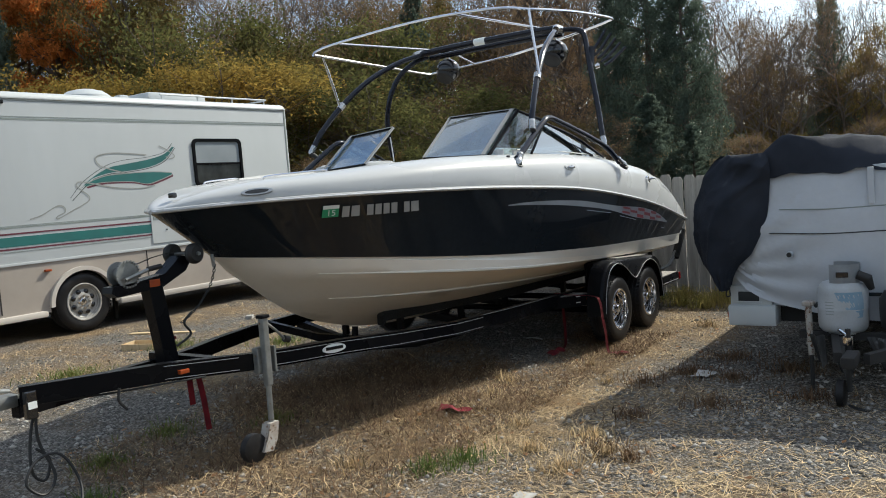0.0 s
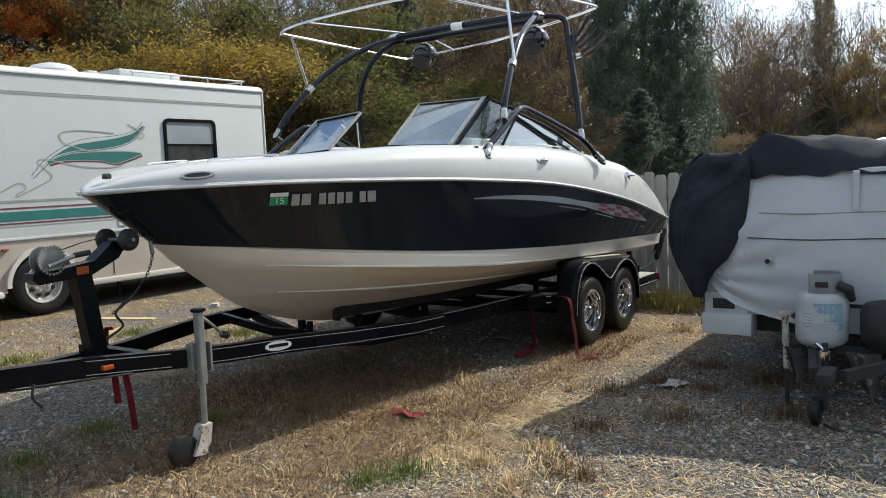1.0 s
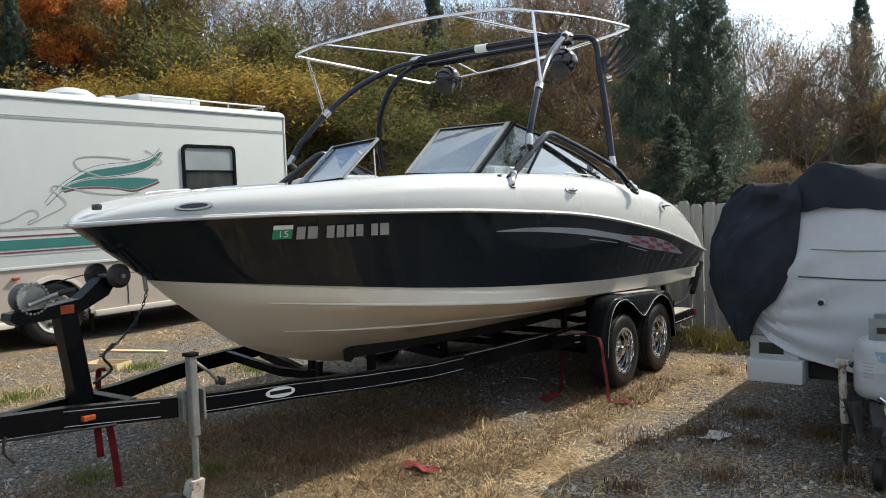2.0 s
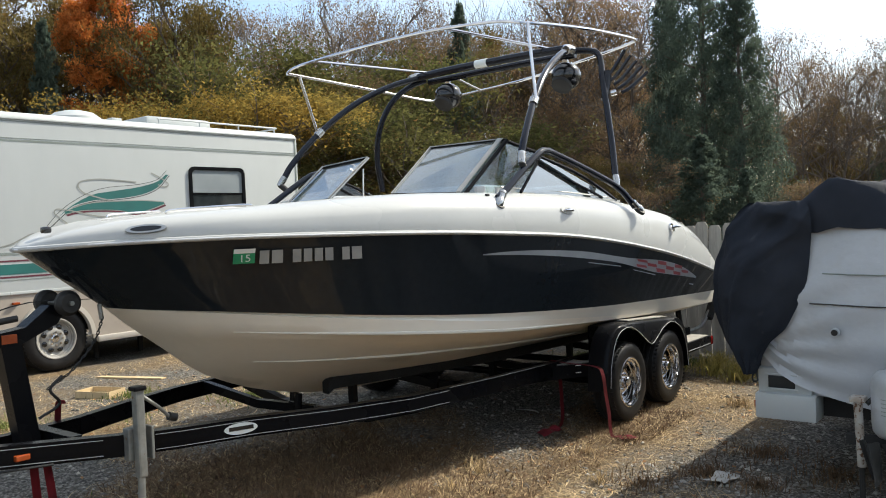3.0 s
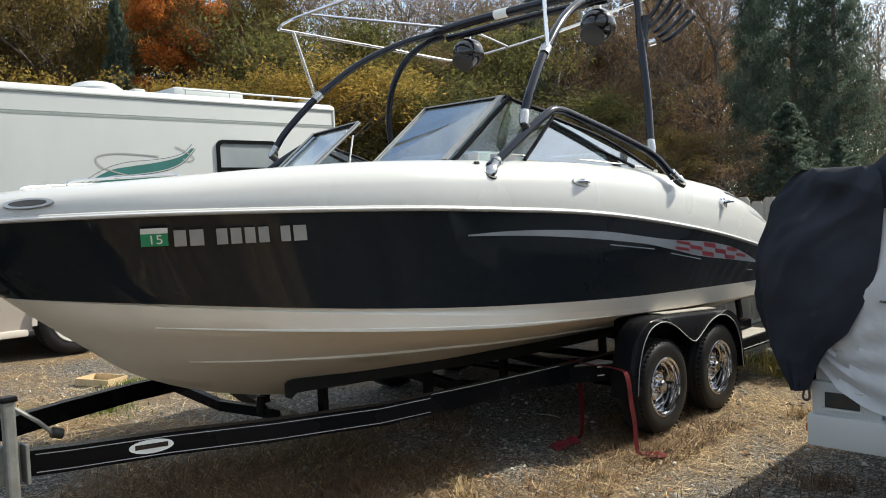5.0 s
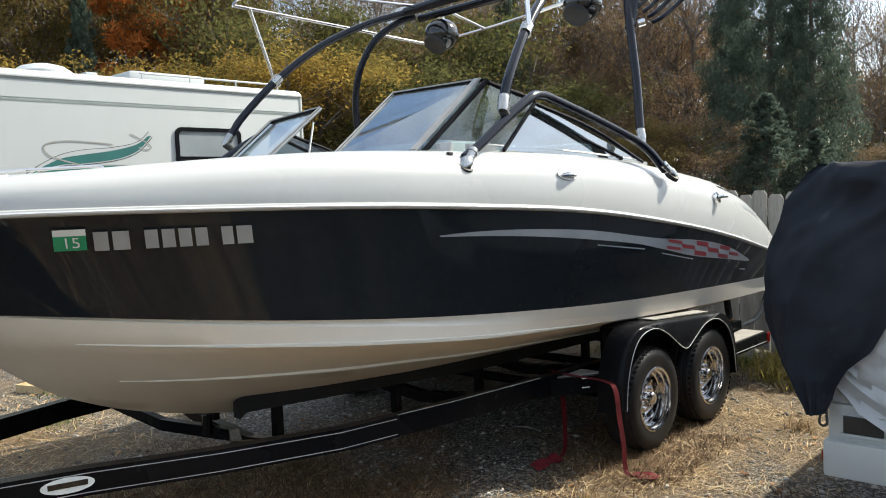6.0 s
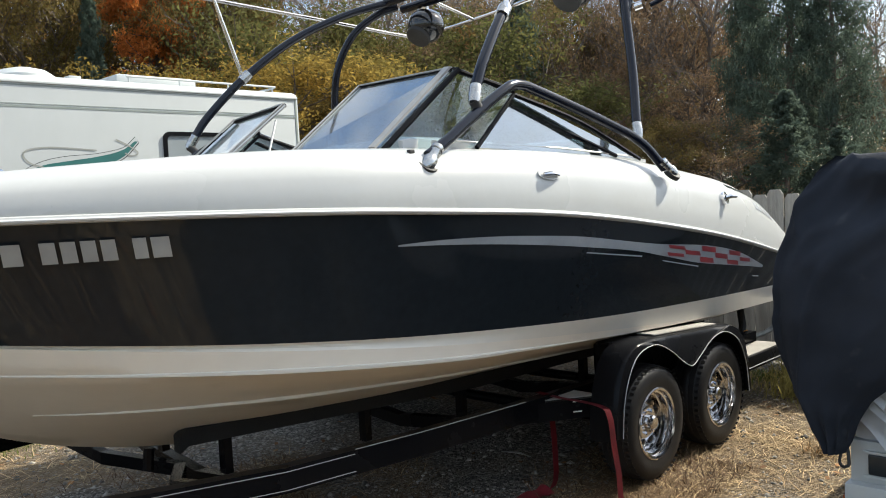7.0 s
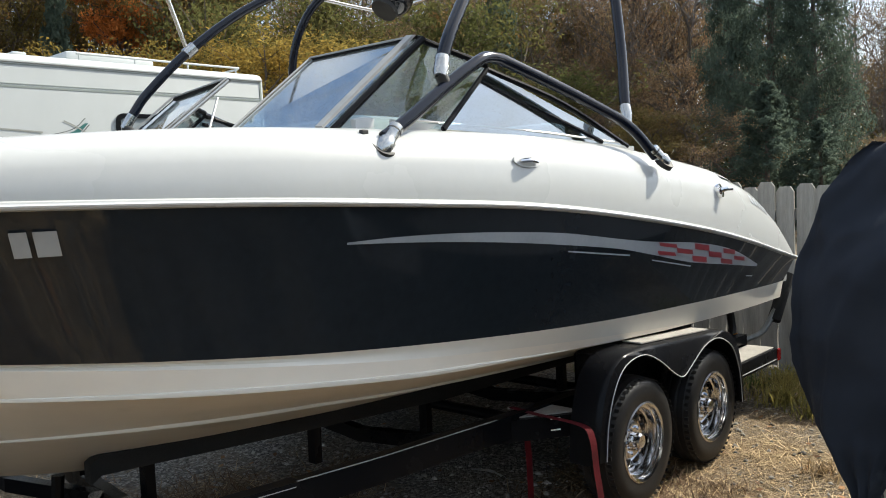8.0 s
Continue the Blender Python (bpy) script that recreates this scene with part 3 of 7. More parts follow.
CHINE = Line((.56, .62, .8, 1.1, 1.5, 2.0, 2.6, 3.1, 3.6, 4.0, 4.6, 5.6, 6.38),
             (0, .09, .28, .53, .79, 1.01, 1.16, 1.215, 1.25, 1.265, 1.27, 1.225, 1.15),
             (1.13, 1.108, 1.064, 1.026, .982, .932, .879, .848, .819, .798, .771, .731, .70))
STRAKE = Line((.88, .96, 1.06, 1.2, 1.44, 1.76, 2.15, 2.53, 3.0, 4.0, 5.0, 6.36),
              (0, .075, .15, .275, .44, .585, .70, .785, .85, .90, .90, .84),
              (.88, .85, .834, .826, .806, .784, .759, .742, .715, .675, .642, .605))
WHITE_SHARE = smooth_xy((0, .6, 1.3, 2.0, 2.67, 4.0, 5.0, 6.5), (.02, .04, .16, .30, .46, .75, .98, 1.0))
KEEL = Line((.95, 1.1, 1.4, 1.8, 2.2, 3.0, 4.5, 6.36),
            (0, 0, 0, 0, 0, 0, 0, 0),
            (.825, .735, .612, .508, .458, .425, .41, .39))
DECK_Z = smooth_xy((0, .05, .12, .25, .5, 1, 1.5, 2, 2.7, 3.4, 4, 4.6, 5.2, 5.7, 6.13, 6.44),
                   (1.585, 1.61, 1.638, 1.672, 1.709, 1.742, 1.777, 1.80, 1.80, 1.785, 1.75, 1.685, 1.605, 1.475, 1.265, 1.02))


class Seam:
    """The lower edge of the white band, between knuckle and chine."""

    def u(self, u):
        p, q = KNUC.u(u), CHINE.u(u)
        w = interp(p[0], *WHITE_SHARE)
        return tuple(a * (1 - w) + b * w for a, b in zip(p, q))


SEAM = Seam()
STATIONS = [min(1.0, (k / 64) ** 1.35) for k in range(65)]


def side_point(s, z, out=0.003):
    """The place on the port topside (between rail and knuckle) at s and height z."""
    u = s / 6.4
    for _ in range(25):
        a, b = RAIL.u(u), KNUC.u(u)
        w = min(1, max(0, (a[2] - z) / (a[2] - b[2])))
        u = min(1, max(0, u + (s - (a[0] * (1 - w) + b[0] * w)) / 6.4))
    return V(s, a[1] * (1 - w) + b[1] * w + out, z + out * 0.15)


def deck_row(u):
    """The deck's section at a station: from rail up over the gunwale to its inner lip."""
    s, b, zr = RAIL.u(u)
    zt = interp(s, *DECK_Z)
    h = max(0.02, zt - zr)
    row = []
    for inset, f in ((0.0, 0.0), (-0.004, 0.10), (0.004, 0.30), (0.012, 0.50), (0.035, 0.68), (0.075, 0.82), (0.14, 0.93), (0.22, 0.985), (0.32, 1.0)):
        k = min(1.0, b / 0.7)
        row.append((s + inset * 0.3 * (1 - min(1, u * 6)), max(0.0, b - inset * (0.35 + 0.65 * k)), zr + h * f))
    return row


def deck_point(s, f_height, out=0.004):
    """A place on the port gunwale at s, f_height of the way up from the rail."""
    row = deck_row(s / 6.42)
    z = row[0][2] + f_height * (row[-1][2] - row[0][2])
    v = interp(z, [r[2] for r in row], [r[1] for r in row])
    return V(s, v + out, z)


boat = thing("sport_boat", "black and white open-bow sport boat with tower, resting on trailer", "boat", V(3.2, 0, 0.45))

# shell: black topsides, white band, cream bottom
for names, a, b, n, m in (("topside", RAIL, KNUC, 7, M_BLACK_GEL), ("hull_band", KNUC, SEAM, 3, M_CREAM_TRIM), ("hull_bottom", CHINE, KEEL, 0, M_BOTTOM_GEL)):
    bm = bmesh.new()
    for sg in (1, -1):
        lines = []
        if n:
            for j in range(n + 1):
                w = j / n
                row = []
                for u in STATIONS:
                    p, q = a.u(u), b.u(u)
                    flare = 0.035 * math.sin(math.pi * w) * max(0, 1 - u * 2.2) * min(1, u * 12)
                    row.append(V(p[0] * (1 - w) + q[0] * w, sg * max(0, p[1] * (1 - w) + q[1] * w - flare), p[2] * (1 - w) + q[2] * w))
                lines.append(row)
        else:
            for line_a, line_b, k in ((SEAM, CHINE, 2), (CHINE, STRAKE, 4), (STRAKE, KEEL, 5)):
                for j in range(k + (line_b is KEEL)):
                    w = j / k
                    row = []
                    for u in STATIONS:
                        p, q = line_a.u(u), line_b.u(u)
                        row.append(V(p[0] * (1 - w) + q[0] * w, sg * (p[1] * (1 - w) + q[1] * w), p[2] * (1 - w) + q[2] * w))
                    lines.append(row)
        loft(bm, lines)
    if names == "hull_bottom":
        # transom closes the stern
        ring = [[V(L.u(1)[0], sg * L.u(1)[1], L.u(1)[2]) for L in (RAIL, KNUC, CHINE, STRAKE, KEEL)] for sg in (1, -1)]
        loft(bm, ring)
    bmesh.ops.remove_doubles(bm, verts=bm.verts[:], dist=0.0008)
    part(names, bm, m, boat, {"topside": "glossy black topside gelcoat", "hull_band": "white hull band", "hull_bottom": "cream lower hull with spray rails"}[names], smooth=True)

# spray rails: proud ridges on the bottom
for L, w0 in ((CHINE, 0.026), (STRAKE, 0.030)):
    for sg in (1, -1):
        bm = bmesh.new()
        at = [L.u(u) for u in STATIONS[(9 if L is CHINE else 8):] if L is STRAKE or L.u(u)[0] < 3.6]
        wd = [w0 * min(1, 0.25 + k / 16, (len(at) - k) / 8 + .05) for k in range(len(at))]
        loft(bm, [[V(q[0], sg * (q[1] + w * a), q[2] + w * b) for q, w in zip(at, wd)] for a, b in ((-.1, .5), (.42, .42), (.5, .2), (.35, -.25), (-.5, -.45))])
        part("spray_rail", bm, M_CREAM_TRIM, boat, "pale moulded spray rail", smooth=True)

# deck
bm = bmesh.new()
for sg in (1, -1):
    secs = [deck_row(u) for u in STATIONS]
    loft(bm, [[V(p[0], sg * p[1], p[2]) for p in sec] for sec in secs])
    # bow and stern caps run to the middle
    for lo, hi in ((0.0, 0.86), (5.25, 6.42)):
        span = [sec for sec in secs if lo - 0.04 <= sec[0][0] <= hi + 0.04]
        loft(bm, [[V(sec[-1][0], sg * sec[-1][1] * f, sec[-1][2] + 0.012 * (1 - f * f) * min(1, sec[-1][1])) for f in (1, 0.75, 0.5, 0.25, 0)] for sec in span])
    # inner walls of the cockpit
    for lo, hi in ((0.82, 5.3),):
        span = [sec for sec in secs if lo - 0.04 <= sec[0][0] <= hi + 0.04]
        loft(bm, [[V(sec[-1][0], sg * sec[-1][1], sec[-1][2]), V(sec[-1][0], sg * max(0, sec[-1][1] - 0.05), sec[-1][2] - 0.10), V(sec[-1][0], sg * max(0, sec[-1][1] - 0.08), 1.12)] for sec in span])
        loft(bm, [[V(sec[-1][0], sg * max(0, sec[-1][1] - 0.08), 1.12), V(sec[-1][0], 0, 1.12)] for sec in span])
# swim platform end
box(bm, 6.36, 6.50, -1.16, 1.16, 0.80, 0.98, 0.02)
bmesh.ops.remove_doubles(bm, verts=bm.verts[:], dist=0.0008)
part("deck", bm, M_WHITE_GEL, boat, "glossy white deck and gunwale moulding", smooth=True)

# rub rail along the joint
for sg in (1, -1):
    bm = bmesh.new()
    tube(bm, [V(RAIL.u(u)[0] - (0.012 if u == 0 else 0), sg * (RAIL.u(u)[1] + 0.006), RAIL.u(u)[2] + 0.004) for u in STATIONS], 0.017, 8, flat=0.85)
    r = part("rub_rail", bm, M_WHITE_GEL, boat, "white rub rail", smooth=True)
    bm = bmesh.new()
    tube(bm, [V(RAIL.u(u)[0] - (0.02 if u == 0 else 0), sg * (RAIL.u(u)[1] + 0.021), RAIL.u(u)[2] + 0.004) for u in STATIONS], 0.006, 6)
    part("rail_insert", bm, M_RUB, r, "grey rail insert", smooth=True)


def decal(name, top, bottom, material, parent, label="", out=0.003, n=6):
    """A vinyl patch on the topside between two curves of (s, z)."""
    t, b = spline([(*p, 0) for p in top], n), spline([(*p, 0) for p in bottom], n)
    k = max(len(t), len(b))
    def pick(c, f):
        x = f * (len(c) - 1)
        i = min(int(x), len(c) - 2)
        return c[i].lerp(c[i + 1], x - i)
    bm = bmesh.new()
    lines = []
    for w in (0, 0.33, 0.67, 1):
        lines.append([side_point(*pick(t, j / (k - 1)).lerp(pick(b, j / (k - 1)), w).to_2d(), out) for j in range(k)])
    loft(bm, lines)
    return part(name, bm, material, parent, label, smooth=True, fix=False)


# silver flash with its red checks
decal("flash_graphic", [(2.31, 1.400), (2.5, 1.405), (2.74, 1.402), (3.02, 1.388), (3.37, 1.36), (3.79, 1.305), (4.09, 1.27), (4.59, 1.225), (5.05, 1.15), (5.55, 1.02)],
      [(2.31, 1.393), (2.5, 1.385), (2.75, 1.37), (3.05, 1.345), (3.38, 1.31), (3.79, 1.26), (4.13, 1.20), (4.52, 1.13), (5.1, 1.06), (5.55, 1.005)], M_SILVER, boat, "silver flash decal")
for row in range(3):
    for col in range(6):
        if (row + col) % 2 == 0:
            s0 = 4.13 + col * 0.19
            zt = interp(s0, (4.09, 4.59, 5.05, 5.55), (1.268, 1.222, 1.147, 1.02))
            zb = interp(s0, (4.13, 4.52, 5.1, 5.55), (1.203, 1.133, 1.063, 1.008))
            d = (zt - zb) / 3
            z0 = zt - row * d
            decal("check", [(s0, z0), (s0 + 0.18, z0 - 0.024)], [(s0 + 0.02, z0 - d), (s0 + 0.20, z0 - d - 0.024)], M_RED_DECAL, boat, "red check decal", 0.005, 3)
for a, b in (((3.41, 1.283), (3.89, 1.225)), ((4.10, 1.183), (4.52, 1.113)), ((5.40, .965), (5.52, .952))):
    decal("accent_line", [a, b], [(a[0], a[1] - 0.006), (b[0], b[1] - 0.007)], M_SILVER, boat, "thin silver line", 0.003, 4)

# registration: blocks for its characters, and the year sticker
x = 0.935
for k, w in enumerate((0.058, 0.066, 0, 0.056, 0.056, 0.056, 0.056, 0, 0.054, 0.07)):
    if not w:
        x += 0.036
        continue
    zc = 1.462 - (x - 0.95) * 0.005
    for name, cut in (("registration_block", 0),):
        decal(name, [(x - .010, zc + 0.036), (x + w - 0.023, zc + 0.036)], [(x + .010, zc - 0.036), (x + w - 0.003, zc - 0.036)], M_GREY_BARS, boat, "grey vinyl lettering block", 0.003, 3)
    x += w
st = decal("year_sticker", [(0.803, 1.51), (0.900, 1.51)], [(0.825, 1.432), (0.922, 1.432)], M_GREEN, boat, "green validation sticker with white header", 0.003, 3)
decal("sticker_header", [(0.803, 1.511), (0.900, 1.511)], [(0.809, 1.487), (0.906, 1.487)], M_STICKER_WHITE, st, "white header strip", 0.005, 3)


def lettering(text, size, material, parent, m, label=""):
    """Flat letters of the built-in font as a mesh at the pose m."""
    cu = bpy.data.curves.new("letters", 'FONT')
    cu.body, cu.size, cu.align_x, cu.align_y = text, size, 'CENTER', 'CENTER'
    tmp = bpy.data.objects.new("letters", cu)
    me = bpy.data.meshes.new_from_object(tmp)
    bpy.data.objects.remove(tmp)
    me.transform(m)
    me.transform(Matrix.Translation(-OFFSET.get(parent, Vector())))
    me.materials.append(material)
    return link(new("lettering", me), parent, label)


def facing(o, right, up):
    r = Vector(right).normalized()
    u = Vector(up)
    n = r.cross(u).normalized()
    u = n.cross(r)
    return Matrix.Translation(o) @ Matrix((r, u, n)).transposed().to_4x4()


a, b, c = side_point(0.84, 1.458, 0.007), side_point(0.89, 1.458, 0.007), side_point(0.834, 1.48, 0.007)
lettering("15", 0.066, M_STICKER_WHITE, st, facing(side_point(0.868, 1.458, 0.0065), b - a, c - a), "white year figures")


# deck fittings
def along_deck(s, f, ds=0.05):
    p = deck_point(s, f)
    t = (deck_point(s + ds, f) - deck_point(s - ds, f)).normalized()
    up = (deck_point(s, f + 0.05) - deck_point(s, f - 0.05)).normalized()
    return p, t, up, t.cross(up).normalized() * (1 if t.cross(up).y < 0 else -1)


def oval(bm, s, f, length, height, thick, fill=0.0):
    p, t, up, n = along_deck(s, f)
    ring = [p + t * math.cos(a) * length / 2 + up * math.sin(a) * height / 2 for a in (2 * math.pi * k / 20 for k in range(20))]
    plate(bm, [q - n * 0.006 for q in ring], n * (thick + 0.006))
    return bm


bl = part("nav_light", oval(bmesh.new(), 0.43, 0.50, 0.20, 0.046, 0.010), M_ALU, boat, "oval steel bow light")
part("lens", oval(bmesh.new(), 0.43, 0.50, 0.15, 0.026, 0.014), M_HEADSET, bl, "dark lens", smooth=True)
cl = part("cleat_recess", oval(bmesh.new(), 3.14, 0.58, 0.15, 0.058, 0.005), M_WHITE_GEL, boat, "white recessed cleat plate", smooth=True)
p, t, up, n = along_deck(3.14, 0.56)
part("cleat", a_tube([p - t * 0.05 + n * 0.012, p + n * 0.022, p + t * 0.05 + n * 0.012], [0.008, 0.012, 0.008], 8, 4), M_CHROME, cl, "polished pull-up cleat", smooth=True)
p, t, up, n = along_deck(4.83, 0.58)
tf = part("tow_fitting", a_tube([p - n * 0.01, p + n * 0.018, p + n * 0.02], [0.04, 0.04, 0.015], 14), M_CHROME, boat, "polished stern fitting", smooth=True)
part("eye", a_tube([p + n * 0.02, p + n * 0.05 + t * 0.01, p + n * 0.06 + t * 0.05], [0.014, 0.013, 0.012], 10), M_CHROME, tf, "", smooth=True)
bm = bmesh.new()
loft(bm, [[deck_point(s, f, 0.004) for s in np.linspace(5.02, 5.55, 10)] for f in (0.82, 0.86)])
part("vent_slot", bm, M_HEADSET, boat, "dark vent slot", fix=False)
for k in range(5):
    bm = bmesh.new()
    s0 = 5.42 + k * 0.075
    loft(bm, [[deck_point(s, f, 0.004) for s in np.linspace(s0, s0 + 0.05, 3)] for f in (0.62, 0.74)])
    part("model_mark", bm, M_SILVER, boat, "grey model lettering block", fix=False)
part("bow_light", a_box(0.13, 0.175, -0.022, 0.022, 1.636, 1.672, 0.012), M_HEADSET, boat, "black bow light", smooth=True)
bm = bmesh.new()
tube(bm, spline([V(0.66, 0.30, 1.712), V(0.69, 0.31, 1.737), V(0.95, 0.40, 1.752), V(1.1, 0.45, 1.757), V(1.12, 0.455, 1.745)], 6), 0.0065, 8)
part("grab_rail", bm, M_CHROME, boat, "short polished grab rail", smooth=True)
bm = bmesh.new()
tube(bm, spline([V(0.66, -0.30, 1.712), V(0.69, -0.31, 1.737), V(0.95, -0.40, 1.752), V(1.1, -0.45, 1.757), V(1.12, -0.455, 1.745)], 6), 0.0065, 8)
part("grab_rail", bm, M_CHROME, boat, "short polished grab rail", smooth=True)

# cockpit: dash pods, seats, wheel
for sg in (1, -1):
    bm = bmesh.new()
    box(bm, 2.55, 3.05, -1.02, -0.36, 1.12, 1.86, 0.07)
    if sg < 0:
        bmesh.ops.scale(bm, vec=(1, -1, 1), verts=bm.verts[:])
    part("dash", bm, M_WHITE_GEL, boat, "white dash moulding", smooth=True)
for sg in (1, -1):
    bm = bmesh.new()
    box(bm, 3.55, 4.05, -0.95, -0.42, 1.12, 1.5, 0.06)
    box(bm, 3.95, 4.10, -0.93, -0.44, 1.45, 1.88, 0.06)
    if sg < 0:
        bmesh.ops.scale(bm, vec=(1, -1, 1), verts=bm.verts[:])
    part("helm_seat", bm, M_SEAT, boat, "grey vinyl helm seat", smooth=True)
bm = bmesh.new()
box(bm, 4.75, 5.25, -1.0, 1.0, 1.12, 1.62, 0.06)
part("rear_bench", bm, M_SEAT, boat, "grey vinyl rear bench", smooth=True)

# windscreen
def pane(name, pts, parent, label="", m=M_GLASS):
    bm = bmesh.new()
    pts = [Vector(q) for q in pts]
    n = (pts[1] - pts[0]).cross(pts[2] - pts[0]).normalized() * 0.005
    plate(bm, pts, n)
    ob = part(name, bm, m, parent, label)
    ob.visible_shadow = False
    return ob


for sg in (1, -1):
    ib, it = V(2.46, sg * 0.34, 1.825), V(2.93, sg * 0.33, 2.175)
    ob_, ot = V(2.47, sg * 0.95, 1.80), V(2.94, sg * 0.98, 2.175)
    if sg < 0:
        ib, it, ob_, ot = V(2.46, -.30, 1.825), V(2.875, -.27, 2.150), V(2.52, -.86, 1.80), V(2.885, -.80, 2.112)
    cb, ct = V(2.92, sg * 1.12, 1.80), V(3.24, sg * 1.09, 2.06)
    rb = V(4.20, sg * 1.20, 1.74)
    front = pane("windscreen_pane", [ib, ob_, ot, it], boat, "tinted front windscreen pane")
    corner = pane("corner_pane", [ob_, cb, ct, ot], boat, "clear corner pane", M_GLASS_CLEAR)
    side = pane("side_pane", [cb, rb, ct], boat, "dark side pane", M_GLASS_SIDE)
    for a, b, r, m in ((ib, it, 0.010, M_ALU), (it, ot, 0.012, M_FRAME_BLACK), (ob_ + V(.02, sg * .012, 0), ot + V(.02, sg * .012, 0), 0.015, M_FRAME_BLACK), (ib, ob_, 0.010, M_FRAME_BLACK)):
        part("frame_bar", a_tube([a, a.lerp(b, 0.5), b], r, 8), m, front, "slim windscreen frame", smooth=True)
    e_ = V(.006, sg * .013, 0)
    f_ = V(-.016, -sg * .016, .006)
    part("frame_plate", plate(bmesh.new(), [ob_ - e_ * 1.1 + f_, ob_ + e_ * .9 + f_, ot + e_ * .9 + f_, ot - e_ * 1.1 + f_], V(-.008, 0, .008)), M_EDGE, front, "flat aluminium screen post")
    for a, b in ((it, ot), (ib, it)):
        part("frame_edge", a_tube([a + V(-.012, 0, .010), b + V(-.012, 0, .010)], .0045, 6), M_EDGE, front, "bright frame edge", smooth=True)
    part("frame_bar", a_tube([ot, ct + Vector((0, 0, 0.02))], 0.014, 8), M_FRAME_BLACK, corner, "", smooth=True)
    part("frame_bar", a_tube([cb, ct], 0.012, 8), M_FRAME_BLACK, side, "", smooth=True)
    part("frame_bar", a_tube([ct, ct.lerp(rb, 0.5) + Vector((0, 0, 0.035)), rb], 0.014, 8, 5), M_FRAME_BLACK, side, "", smooth=True)
    up_ = Vector((0, 0, .028))
    part("sill_strip", plate(bmesh.new(), [cb + V(-.25, -sg * .045, -.005), rb + V(.05, 0, -.02), rb + V(.05, 0, -.012) + up_ * .4, cb + V(-.25, -sg * .045, .005) + up_], V(0, sg * .012, 0)), M_WHITE_GEL, side, "pale sill strip")
    part("frame_bar", a_tube([cb + V(-.2, -sg * .03, .035), cb.lerp(rb, .5) + up_, rb + V(0, 0, .012)], 0.005, 6), M_ALU, side, "bright glazing bead", smooth=True)
    part("inner_bar", a_tube([ct + V(-.02, -sg * .01, -.05), rb + V(-.22, -sg * .01, .02)], 0.012, 8), M_FRAME_BLACK, side, "dark inner frame", smooth=True)
# folded walk-through pane standing beside the port screen
part("prop_strut", a_tube([V(2.62, -0.10, 1.83), V(2.80, -0.26, 2.06)], 0.006, 6), M_ALU, boat, "thin steel prop", smooth=True)
part("latch", a_box(2.72, 2.76, -0.93, -0.89, 1.965, 2.0, 0.008), M_RUBBER, boat, "black screen latch")
part("wiper_bracket", a_box(2.45, 2.48, -1.165, -1.145, 1.735, 1.785, 0.005), M_RUBBER, boat, "small black bracket")

